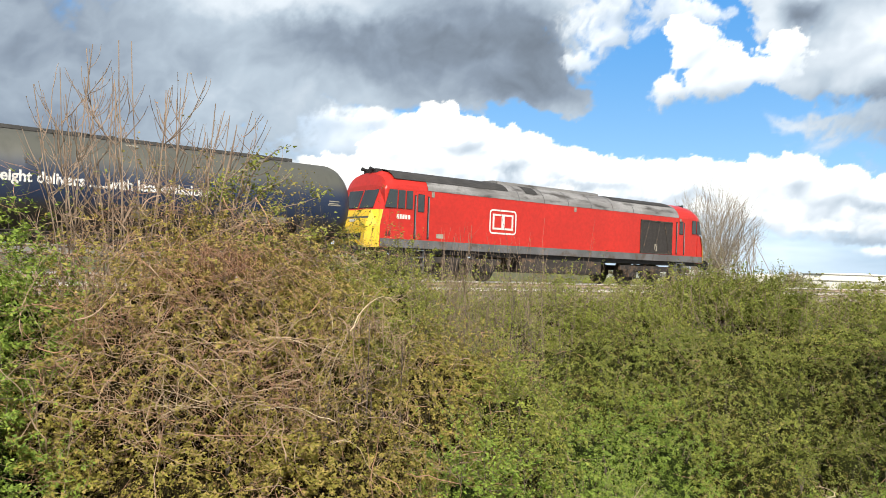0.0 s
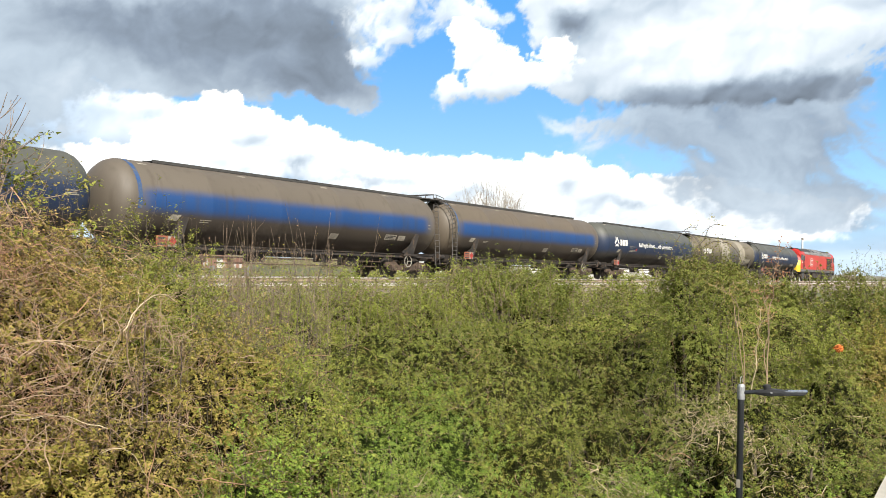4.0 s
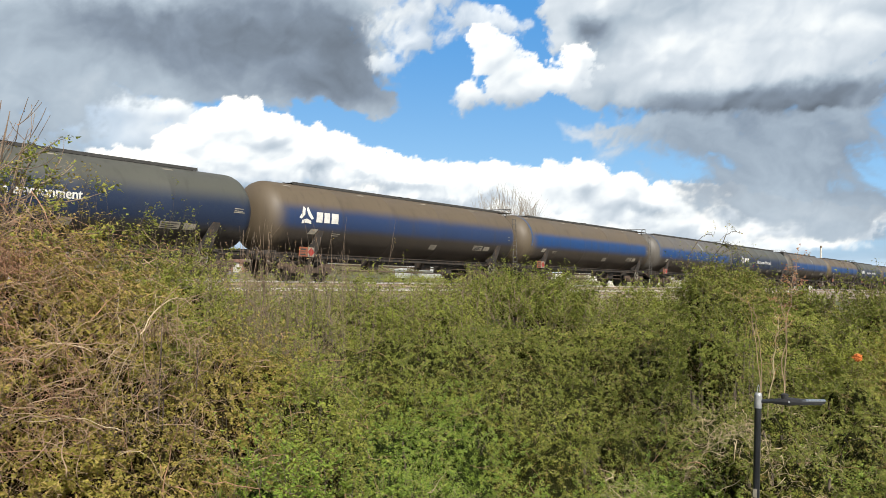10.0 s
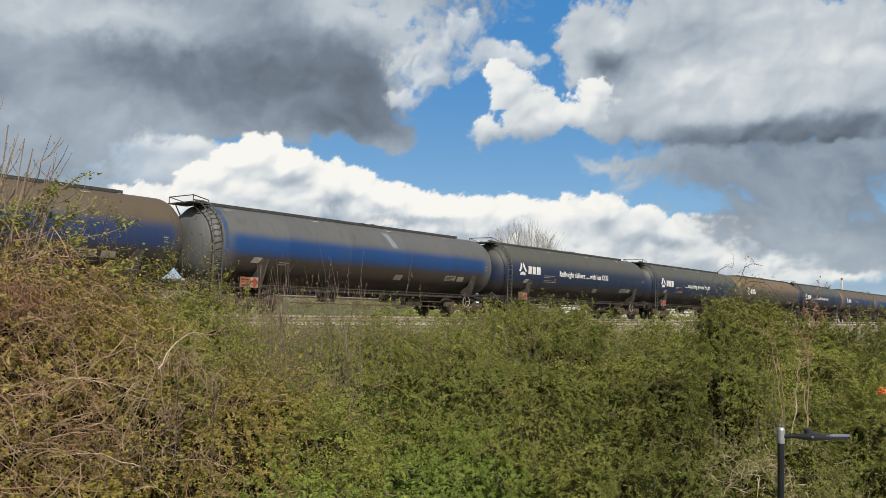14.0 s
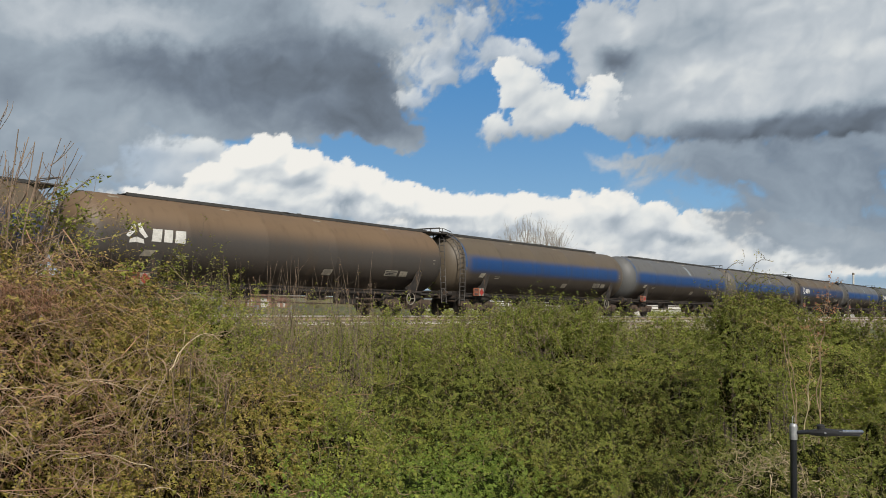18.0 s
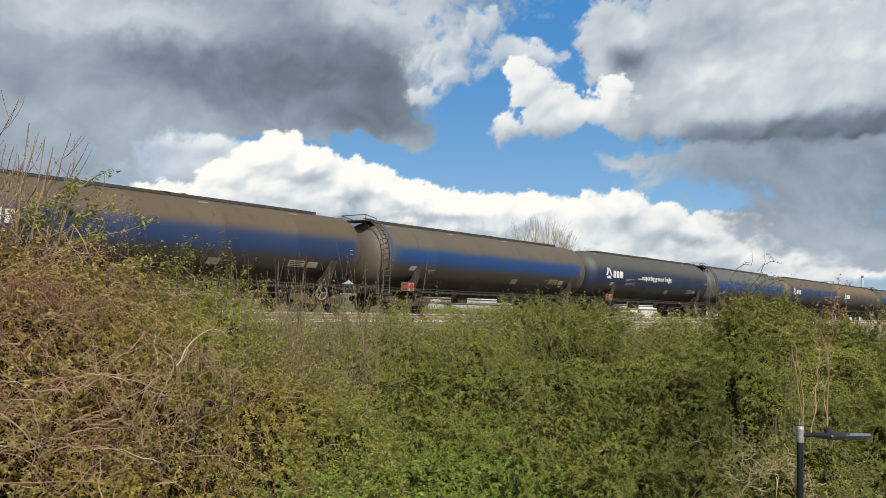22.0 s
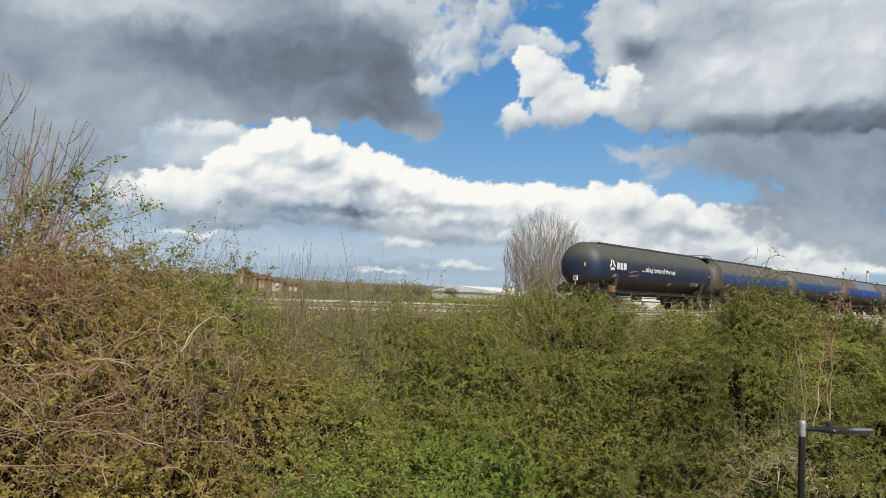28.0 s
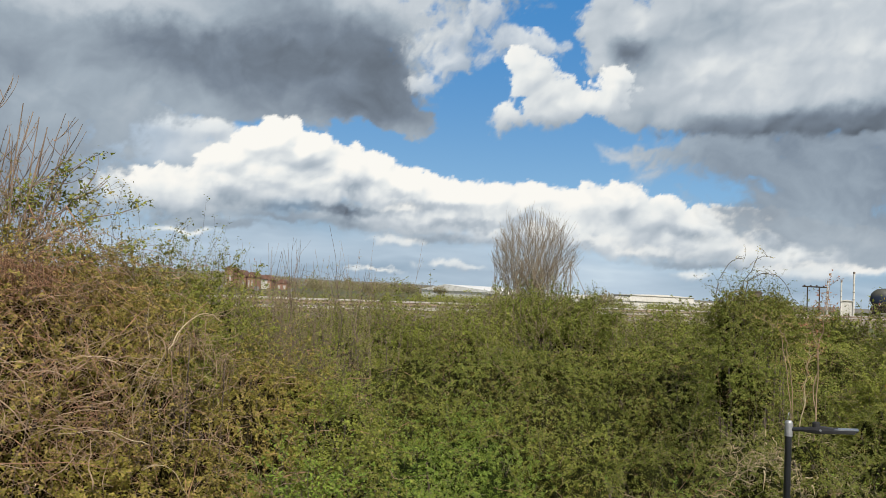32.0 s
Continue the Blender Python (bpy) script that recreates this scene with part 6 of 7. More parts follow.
def slogan_mesh(text, x0, x1):
    cu = bpy.data.curves.new("slogan", "FONT")
    cu.body = text
    cu.size = 0.42
    cu.offset = 0.011
    cu.resolution_u = 3
    tmp = new("slogan", cu)
    dg = bpy.context.evaluated_depsgraph_get()
    me = bpy.data.meshes.new_from_object(tmp.evaluated_get(dg))
    bpy.data.objects.remove(tmp)
    co = np.empty(len(me.vertices) * 3)
    me.vertices.foreach_get("co", co)
    co = co.reshape(-1, 3)
    lo, hi = co[:, 0].min(), co[:, 0].max()
    x = x0 + (co[:, 0] - lo) / (hi - lo) * (x1 - x0)
    a = (co[:, 1] - 0.1) / R_TANK
    r = R_TANK + 0.008
    me.vertices.foreach_set("co", np.stack([x, -r * np.cos(a), Z_TANK + r * np.sin(a)], -1).ravel())
    me.materials.clear()
    me.materials.append(M_WHITE)
    me.update()
    return me


def by_words(me):
    """Split lettering into one mesh a word, at its wider gaps."""
    co = np.empty(len(me.vertices) * 3)
    me.vertices.foreach_get("co", co)
    co = co.reshape(-1, 3)
    faces = [tuple(p.vertices) for p in me.polygons]
    order = sorted(faces, key=lambda q: min(co[k, 0] for k in q))
    words, reach = [], None
    for q in order:
        lo, hi = min(co[k, 0] for k in q), max(co[k, 0] for k in q)
        if reach is None or lo > reach + 0.07:
            words.append([])
        words[-1].append(q)
        reach = hi if reach is None else max(reach, hi)
    out = []
    for qs in words:
        used = sorted({k for q in qs for k in q})
        back = {k: i for i, k in enumerate(used)}
        piece = bpy.data.meshes.new("slogan_word")
        piece.from_pydata([tuple(co[k]) for k in used], [], [[back[k] for k in q] for q in qs])
        piece.materials.append(M_WHITE)
        out.append(piece)
    return out


def mark_mesh(bm, x0, x1, z0, z1, skew=0.0):
    return on_tank(patch(bm, x0, x1, z0, z1, skew), 0.006)


def print_mesh(bm, rows):
    """Small print as plain bars: rows of (x0, x1, z)."""
    for x0, x1, z in rows:
        patch(bm, x0, x1, z, z + 0.032, nz=1)
    return on_tank(bm, 0.009)


def ring_band_mesh(bm):
    """Paint left clean round the shoulder of the tank."""
    for k in range(14):
        a0, a1 = -0.2 + k * 0.12, -0.2 + (k + 1) * 0.12
        poly(bm, [(-8.16, a0 * R_TANK), (-8.0, a0 * R_TANK), (-8.0, a1 * R_TANK), (-8.16, a1 * R_TANK)])
    return on_tank(bm, 0.005)


M_BLUEPAINT = mat("clean_blue_paint", (0.025, 0.075, 0.2), (0.05, 0.085, 0.16), rough=0.5, scale=2, grime=(0.13, 0.12, 0.1), grime_at=(0.55, 0.75))
LIVERY = {"dark": (M_DARK, "dark navy bogie tank wagon, olive with dust on top"), "blue": (M_BLUE, "brown-grimed bogie tank wagon with a bright blue band"),
          "washed": (M_WASHED, "bogie tank wagon with a bright blue band, grime washed off amidships"), "navy": (M_NAVY, "brown-grimed bogie tank wagon with a dull navy band"), "brown": (M_BROWN, "bogie tank wagon brown with grime all over"),
          "patched": (M_PATCH, "brown bogie tank wagon with pale cream patches")}


def make_wagon(livery, ladder_end, emblem=True, slogan=""):
    paint, label = LIVERY[livery]
    w = tagged(new("tank_wagon"), label, "tank wagon", "tank wagons of the train")
    obj("barrel", once("barrel:" + livery, barrel_mesh, paint, smooth=True), w, "dusty painted tank")
    flip = -1 if ladder_end == "front" else 1
    half_turn = pose(0, 0, 0, 0, 0, 180)

    def put(ob):
        if flip < 0:
            ob.matrix_basis = half_turn
        return ob
    put(obj("walkway", once("walkway", walkway_mesh, M_WALK), w, "dark grating walkway"))
    obj("manhole", once("manhole", manhole_mesh, M_WALK), w)
    obj("valve", once("valve", lambda bm: rod(bm, (0.9, 0, Z_TANK + R_TANK), (0.9, 0, Z_TANK + R_TANK + 0.14), 0.1, 0.1, 10), M_WALK), w)
    put(obj("end_platform", once("end_platform", platform_mesh, M_LADDER), w, "steel end platform with bent rail"))
    if flip > 0:
        curved_ladder(w)
    else:
        straight_ladder(w)
    for sx in (-6.35, 6.9):
        sd = obj("saddle", once("saddle", saddle_mesh, M_CHASSIS), w, "rusty saddle plate")
        sd.location.x = sx
        sd = obj("saddle", once("saddle", saddle_mesh, M_RUST), w, "rusty saddle plate")
        sd.matrix_basis = pose(sx - 0.3, 0, 0, 0, 0, 180)
    for y in (-1.14, 1.14):
        sb = obj("solebar", once("solebar", solebar_mesh, M_CHASSIS), w)
        sb.matrix_basis = pose(0, y, 0, 0, 0, 0 if y < 0 else 180)
    obj("centre_sill", once("centre_sill", lambda bm: box(bm, -8.5, 8.5, -0.22, 0.22, 0.8, 1.12, bevel=0.01), M_CHASSIS), w)
    for s in (-1, 1):
        hs = obj("headstock", once("headstock", lambda bm: box(box(bm, 8.5, 8.6, -1.28, 1.28, 0.82, 1.18, bevel=0.015), 8.6, 8.78, -0.16, 0.16, 0.9, 1.1, bevel=0.02), M_CHASSIS), w)
        if s < 0:
            hs.matrix_basis = half_turn
        for y in (-0.87, 0.87):
            bf = obj("buffer", once("buffer", buffer_mesh, M_CHASSIS), w)
            bf.matrix_basis = pose(s * 8.59, y, 1.06, 0, 0, 0 if s > 0 else 180)
    for x in (-6.6, 6.6):
        bg = obj("bogie", once("bolster", lambda bm: box(bm, -0.25, 0.25, -0.95, 0.95, 0.55, 0.82, bevel=0.03), M_CHASSIS), w)
        bg.location.x = x
        for y, rz in ((-1.02, 0), (1.02, 180)):
            fr = obj("side_frame", once("side_frame", bogie_frame_mesh, M_RUST), bg)
            fr.matrix_basis = pose(0, y, 0, 0, 0, rz)
        for ax in (-1.0, 1.0):
            for y, rz in ((-0.753, 0), (0.753, 180)):
                wh = obj("wheel", once("wheel", wheel_mesh, M_WHEEL), bg)
                wh.matrix_basis = pose(ax, y, 0.46, 0, 0, rz)
    hw = obj("handbrake_wheel", once("handbrake_wheel", hand_wheel_mesh, M_PANEL), w, "pale ring handbrake wheel")
    hw.location = (6.5, -1.26, 0.78)
    # plates and small panels
    pl = obj("hazard_plate", once("hazard_plate", lambda bm: box(bm, -7.4, -6.93, -1.36, -1.34, 1.0, 1.37, bevel=0.004), M_ORANGE), w, "orange hazard plate")
    obj("plate_print", once("plate_print", lambda bm: box(box(box(bm, -7.36, -6.97, -1.364, -1.36, 1.18, 1.195), -7.33, -7.02, -1.364, -1.36, 1.25, 1.31), -7.33, -7.02, -1.364, -1.36, 1.05, 1.11), M_INK), pl)
    dm = obj("hazard_diamond", once("hazard_diamond", lambda bm: box(bm, -6.92, -6.57, -1.36, -1.34, 1.0, 1.37, bevel=0.004), M_PANEL), w, "dull white plate with a red diamond")
    obj("red_diamond", once("red_diamond", lambda bm: box(bm, -0.13, 0.13, -0.002, 0.002, -0.13, 0.13, turn=pose(0, 0, 0, 0, 45, 0)), M_HAZRED), dm).location = (-6.745, -1.364, 1.185)
    for key, a in (("panel_a", (1.15, 1.65, -0.95, -0.68, 0.04)), ("panel_b", (4.75, 5.55, -0.82, -0.55, 0.0)), ("panel_c", (5.7, 6.2, -0.82, -0.57, 0.0)), ("panel_d", (-6.95, -6.55, -0.62, -0.4, 0.15))):
        pn = obj("data_panel", once("data_panel:" + key, lambda bm, a=a: mark_mesh(bm, *a), M_PANEL), w, "small pale data panel")
        if key == "panel_b":
            obj("panel_print", once("panel_print", lambda bm: print_mesh(bm, [(4.8, 5.5, -0.64), (4.8, 5.3, -0.71), (4.8, 5.45, -0.78)]), M_INK), pn)
    for x0, x1, z0, z1 in ((-2.9, -2.2, 0.55, 0.95), (0.9, 1.6, 0.62, 0.98), (2.4, 3.3, 0.5, 0.86)):
        obj("brake_box", once("brake_box:%g" % x0, lambda bm, b=(x0, x1, z0, z1): box(bm, b[0], b[1], -1.0, -0.55, b[2], b[3], bevel=0.03), M_CHASSIS), w)
    obj("brake_pipe", once("brake_pipe", lambda bm: rod(rod(bm, (-8.4, -0.5, 0.72), (8.4, -0.5, 0.72), 0.03, seg=6), (-4.6, -0.95, 0.5), (4.6, -0.95, 0.5), 0.025, seg=6), M_RUST), w)
    if emblem:
        obj("emblem", once("emblem", emblem_mesh, M_WHITE), w, "white three-bladed emblem and block letters")
    for x in (-7.75, -3.4, 1.1, 5.2):
        obj("lifting_tab", once("lifting_tab:%g" % x, lambda bm, x=x: mark_mesh(bm, x, x + 0.38, 1.5, 1.6), M_PANEL), w, "small pale tab near the top")
    if livery in ("blue", "washed"):
        obj("shoulder_stripe", once("shoulder_stripe", ring_band_mesh, M_BLUEPAINT), w, "clean blue stripe round the shoulder")
    if livery == "dark":
        for row in ((-4.9, -3.75, -0.16), (-4.9, -4.3, -0.25), (-4.85, -3.8, -0.42), (-4.85, -3.5, -0.5), (7.75, 8.15, 0.08), (7.7, 8.2, -0.05), (7.75, 8.12, 0.0)):
            obj("wagon_print", once("wagon_print:%g:%g" % row[1:], lambda bm, row=row: print_mesh(bm, [row]), M_PANEL), w, "small white wagon marking")
        obj("warning_dot", once("warning_dot", lambda bm: mark_mesh(bm, -3.75, -3.55, -0.42, -0.27), M_HAZRED), w)
    else:
        for row in ((-5.6, -5.1, -0.55), (-5.6, -5.2, -0.63), (7.8, 7.98, 0.0), (7.8, 7.98, -0.15)):
            obj("wagon_print", once("wagon_print:%g:%g" % row[1:], lambda bm, row=row: print_mesh(bm, [row]), M_PANEL), w, "small pale wagon marking")
    if slogan:
        key = "slogan:" + slogan
        if key not in MESHES:
            MESHES[key] = by_words(slogan_mesh(slogan, -3.2, {"Rail": 3.5 if "emissions" in slogan else 2.8, "....": 1.9}[slogan[:4]]))
        for me in MESHES[key]:
            obj("slogan_word", me, w, "white slogan lettering")
    return w


EMISSIONS, CO2 = "Railfreight delivers ......with less emissions", "Railfreight delivers ......with less CO2"
LORRIES, GREENER, CARING = "......taking lorries off the road", "......supporting greener freight", "......caring for the environment"
# front to back: paint, ladder end, emblem, slogan
TRAIN = [("dark", "rear", True, EMISSIONS), ("patched", "rear", True, ""), ("dark", "front", True, EMISSIONS), ("blue", "rear", False, ""),
         ("blue", "front", False, ""), ("dark", "rear", True, EMISSIONS), ("blue", "front", False, ""), ("blue", "rear", False, ""),
         ("dark", "rear", True, LORRIES), ("blue", "front", False, ""), ("blue", "front", False, ""), ("navy", "front", True, ""),
         ("dark", "rear", True, CARING), ("brown", "front", True, ""), ("dark", "rear", True, GREENER), ("dark", "rear", True, CO2),
         ("blue", "rear", False, ""), ("navy", "rear", True, ""), ("blue", "front", False, ""), ("blue", "front", False, ""),
         ("blue", "rear", False, ""), ("brown", "front", True, ""), ("navy", "front", True, ""), ("blue", "rear", False, ""),
         ("dark", "front", True, GREENER), ("blue", "rear", False, ""), ("navy", "rear", True, ""), ("blue", "front", False, ""),
         ("washed", "front", False, ""), ("blue", "front", False, ""), ("blue", "rear", False, ""), ("dark", "front", True, LORRIES)]
WAGONS = [make_wagon(*row) for row in TRAIN]


def make_tail():
    """The last wagon's end: deeper headstock, large buffers, tail lamp and a small yellow tag."""
    w = WAGONS[-1]
    bm = bmesh.new()
    box(bm, -8.66, -8.5, -1.3, 1.15, 1.05, 1.44, bevel=0.02)
    box(bm, -8.62, -8.52, -1.3, -1.24, 1.44, 1.52)
    box(bm, -8.62, -8.52, 1.0, 1.06, 1.44, 1.54)
    part("end_beam", bm, M_CHASSIS, w, "deep grimy end beam")
    for y in (-0.87, 0.87):
        bm = bmesh.new()
        rod(bm, (-9.26, y, 1.06), (-9.2, y, 1.06), 0.27, 0.25, 20)
        part("buffer_head", bm, M_CHASSIS, w)
    bm = bmesh.new()
    box(bm, -9.05, -8.93, -0.12, 0.14, 1.58, 1.88, bevel=0.02)
    rod(bm, (-8.99, 0.01, 1.4), (-8.99, 0.01, 1.6), 0.02, seg=6)
    lamp = part("tail_lamp", bm, M_WHITE, w, "white tail lamp box")
    bm = bmesh.new()
    rod(bm, (-9.07, 0.01, 1.7), (-9.04, 0.01, 1.7), 0.07, 0.07, 14)
    box(bm, -9.056, -9.05, -0.1, 0.12, 1.8, 1.86)
    part("lens", bm, M_HAZRED, lamp, "red tail lamp lens")
    bm = bmesh.new()
    box(bm, -8.99, -8.96, -0.62, -0.53, 2.45, 2.68, bevel=0.005)
    part("tag", bm, M_YELLOW, w, "small yellow tag")


make_tail()


def section(x, w, zc, zt, z0=1.2):
    """Half-outline of the locomotive body at x: side, cantrail and curved roof."""
    pts = [(-w, z0), (-w, zc)]
    for k in range(1, 7):
        a = math.pi / 2 * k / 6
        pts.append((-w * math.cos(a) ** 0.75 if k < 6 else 0.0, zc + (zt - zc) * math.sin(a) ** 1.15))
    return [(x, y, z) for y, z in pts] + [(x, -y, z) for y, z in reversed(pts[:-1])]


def loft(bm, sections):
    rows = [[bm.verts.new(p) for p in s] for s in sections]
    for a, b in zip(rows[:-1], rows[1:]):
        for i in range(len(a)):
            j = (i + 1) % len(a)
            bm.faces.new((a[i], b[i], b[j], a[j]))
    bm.faces.new(rows[0])
    bm.faces.new(rows[-1][::-1])
    bmesh.ops.recalc_face_normals(bm, faces=bm.faces)
    return bm


def make_locomotive():
    lo = tagged(new("diesel_locomotive"), "red six-axle diesel locomotive with yellow end and grey roof", "locomotive")
    bm = bmesh.new()
    loft(bm, [section(-9.0, 1.32, 3.29, 4.02), section(-7.9, 1.32, 3.29, 4.02), section(8.0, 1.32, 3.29, 4.02), section(9.0, 1.32, 3.29, 4.02)])
    part("body", bm, M_RED, lo, "glossy red body side")
    # roof skins lie just over the body
    bm = bmesh.new()
    def roof_skin(bm, x0, x1, k0, lift, zt=4.02):
        secs = []
        for x in (x0, x1):
            s = section(x, 1.32, 3.29, zt)
            secs.append([bm.verts.new((x, y * (1 + lift / 1.32), z + lift)) for _, y, z in s[k0:len(s) - k0]])
        for i in range(len(secs[0]) - 1):
            bm.faces.new((secs[0][i], secs[1][i], secs[1][i + 1], secs[0][i + 1]))
        return bm
    roof = part("roof", roof_skin(bm, -7.88, 7.98, 1, 0.012), M_ROOF, lo, "sooty silver-grey curved roof")
    for x in (-3.1, -1.6, -0.1, 1.4, 2.9, 4.4):
        part("roof_rib", roof_skin(bmesh.new(), x - 0.025, x + 0.025, 1, 0.022), M_SOLE, roof)
    part("roof_hatch", roof_skin(bmesh.new(), -9.35, -3.6, 3, 0.025), M_SOOT, roof, "black sooty roof panels")
    part("roof_hatch", roof_skin(bmesh.new(), 3.2, 7.7, 4, 0.035), M_SOOT, roof, "black sooty roof panels")
    bm = bmesh.new()
    prism(bm, [(-0.75, 3.7), (-0.68, 4.06), (-0.4, 4.12), (0.4, 4.12), (0.68, 4.06), (0.75, 3.7)], -3.75, 2.6)
    part("roof_cowl", bm, M_ROOF, roof, "raised grey exhaust cowl")
    part("roof_louvre", roof_skin(bmesh.new(), -2.6, -1.9, 3, 0.03), M_SOOT, roof, "dark roof louvre")
    # cabs
    for s in (-1, 1):
        bm = bmesh.new()
        def cs(x, w, zc, zt):
            return [(s * px, py, pz) for px, py, pz in section(x, w, zc, zt)]
        loft(bm, [cs(8.98, 1.322, 3.292, 4.01), cs(9.45, 1.315, 3.28, 3.97), cs(9.72, 1.29, 3.25, 3.84), cs(9.8, 1.27, 3.2, 3.4)])
        cab = part("cab", bm, M_RED, lo, "red cab roof")
        bm = bmesh.new()
        # nose below the screens: upright at the foot, leaning back to the screens
        low = [(9.6, 1.321), (10.06, 1.3), (10.42, 0.95), (10.42, -0.95), (10.06, -1.3), (9.6, -1.321)]
        mid = [(9.6, 1.321), (10.05, 1.3), (10.36, 0.95), (10.36, -0.95), (10.05, -1.3), (9.6, -1.321)]
        topn = [(9.6, 1.31), (9.86, 1.285), (10.08, 0.9), (10.08, -0.9), (9.86, -1.285), (9.6, -1.31)]
        hi = [(9.3, 1.29), (9.62, 1.26), (9.78, 0.88), (9.78, -0.88), (9.62, -1.26), (9.3, -1.29)]
        rows = []
        for pts, z in ((low, 1.15), (mid, 1.9), (topn, 2.5), (hi, 3.3)):
            rows.append([bm.verts.new((s * x, y, z)) for x, y in pts])
        for a, b in zip(rows[:-1], rows[1:]):
            for i in range(5):
                bm.faces.new((a[i], a[i + 1], b[i + 1], b[i]))
        bm.faces.new(rows[0])
        bm.faces.new(rows[-1][::-1])
        bm.faces.new([r[0] for r in rows] + [r[5] for r in reversed(rows)])
        bmesh.ops.recalc_face_normals(bm, faces=bm.faces)
        part("nose", bm, M_RED, cab, "red cab end")
        # yellow panel over the lower nose
        bm = bmesh.new()
        lay = [[(10.012, 1.335), (10.075, 1.312), (10.435, 0.957), (10.435, -0.957), (10.075, -1.312), (10.012, -1.335)],
               [(10.0, 1.335), (10.066, 1.312), (10.375, 0.957), (10.375, -0.957), (10.066, -1.312), (10.0, -1.335)],
               [(9.86, 1.315), (9.88, 1.298), (10.1, 0.905), (10.1, -0.905), (9.88, -1.298), (9.86, -1.315)]]
        rows = [[bm.verts.new((s * x, y, z)) for x, y in pts] for pts, z in zip(lay, (1.14, 1.9, 2.49))]
        for a, b in zip(rows[:-1], rows[1:]):
            for i in range(5):
                bm.faces.new((a[i], a[i + 1], b[i + 1], b[i]) if s > 0 else (b[i], b[i + 1], a[i + 1], a[i]))
        for v in bm.verts:
            v.co = (v.co.x + s * 0.03, v.co.y * 1.012, v.co.z)
        yel = part("yellow_end", bm, M_YELLOW, cab, "yellow warning panel")
        bm = bmesh.new()
        box(bm, s * 10.4 - 0.06, s * 10.4 + 0.06, -0.75, 0.75, 1.42, 1.62, bevel=0.02)
        part("lamp_panel", bm, M_BLACK, yel, "black lamp and jumper recess")
        bm = bmesh.new()
        box(bm, s * 10.25 - 0.03, s * 10.25 + 0.03, -0.95, 0.95, 2.16, 2.24, bevel=0.01)
        part("step_rail", bm, M_SOLE, yel)
        bm = bmesh.new()
        box(bm, s * 10.31 - 0.03, s * 10.31 + 0.03, -0.2, 0.16, 1.95, 2.14, bevel=0.01)
        part("headlight", bm, M_WHITE, yel, "white headlight cluster")
        # windscreens
        for ya, yb in ((0.06, 0.93), (-0.93, -0.06)):
            bm = bmesh.new()
            f = [(s * 10.075, ya, 2.56), (s * 10.075, yb, 2.56), (s * 9.825, yb, 3.22), (s * 9.825, ya, 3.22)]
            slab(bm, f if s > 0 else f[::-1], 0.03)
            bmesh.ops.translate(bm, verts=bm.verts, vec=(s * 0.012, 0, 0))
            part("windscreen", bm, M_GLASS, cab, "dark windscreen")
        # side windows, door and handrails
        for y in (-1, 1):
            yo = y * 1.332
            spans = ((9.83, 9.3, 9.64, 9.28), (9.24, 8.94, 9.22, 8.93), (8.87, 8.58, 8.86, 8.58)) if s < 0 else ((9.88, 9.5, 9.66, 9.5), (9.42, 9.1, 9.42, 9.1))
            for xa, xb, xc, xd in spans:
                bm = bmesh.new()
                c = [(s * xb, yo, 2.58), (s * xa, yo, 2.58), (s * xc, yo, 3.23), (s * xd, yo, 3.23)]
                slab(bm, c if s * y > 0 else c[::-1], 0.02)
                bmesh.ops.recalc_face_normals(bm, faces=bm.faces)
                part("side_window", bm, M_GLASS, cab, "dark side window")
            door = obj("door", finish("door", box(bmesh.new(), min(s * 8.42, s * 7.92), max(s * 8.42, s * 7.92), y * 1.325 - 0.006, y * 1.325 + 0.006, 1.5, 3.22, bevel=0.004), M_RED), cab, "red cab door")
            bm = bmesh.new()
            box(bm, min(s * 8.33, s * 8.03), max(s * 8.33, s * 8.03), y * 1.334 - 0.006, y * 1.334 + 0.006, 2.5, 3.15, bevel=0.02)
            dg = obj("door_glass", finish("door_glass", bm, M_GLASS), door, "dark door window")
            dg.name = "door_glass"
            for x in (8.44, 7.82):
                bm = bmesh.new()
                box(bm, s * x - 0.045, s * x + 0.045, y * 1.325 - 0.012, y * 1.325 + 0.012, 1.52, 3.1, bevel=0.004)
                part("door_recess", bm, M_BLACK, cab)
                bm = bmesh.new()
                rod(bm, (s * x, y * 1.36, 1.6), (s * x, y * 1.36, 3.05), 0.017, seg=6)
                part("handrail", bm, M_LENS, cab)
            for k in range(4):
                bm = bmesh.new()
                box(bm, s * 8.2 - 0.25, s * 8.2 + 0.25, y * 1.2 - 0.12, y * 1.2 + 0.12, 0.28 + k * 0.27, 0.31 + k * 0.27)
                part("step", bm, M_LENS, cab, "worn metal cab step")
            for dx in (-0.27, 0.25):
                bm = bmesh.new()
                box(bm, s * 8.2 + dx, s * 8.2 + dx + 0.02, y * 1.2 - 0.1, y * 1.2 + 0.1, 0.26, 1.2)
                part("step_side", bm, M_SOLE, cab)
        for y in (-0.87, 0.87):
            bm = bmesh.new()
            rod(bm, (s * 10.3, y, 1.06), (s * 10.66, y, 1.06), 0.14, 0.11, 14)
            rod(bm, (s * 10.66, y, 1.06), (s * 10.72, y, 1.06), 0.26, 0.24, 18)
            part("buffer", bm, M_BLACK, cab)
        for y in (-0.25, 0.25):
            bm = bmesh.new()
            rod(bm, (s * 9.6, y, 4.0), (s * 9.8, y, 4.02), 0.04, 0.075, 12)
            part("horn", bm, M_BLACK, cab, "black roof horn")
        bm = bmesh.new()
        box(bm, min(s * 9.3, s * 9.62), max(s * 9.3, s * 9.62), -0.4, 0.4, 3.8, 4.04, bevel=0.03)
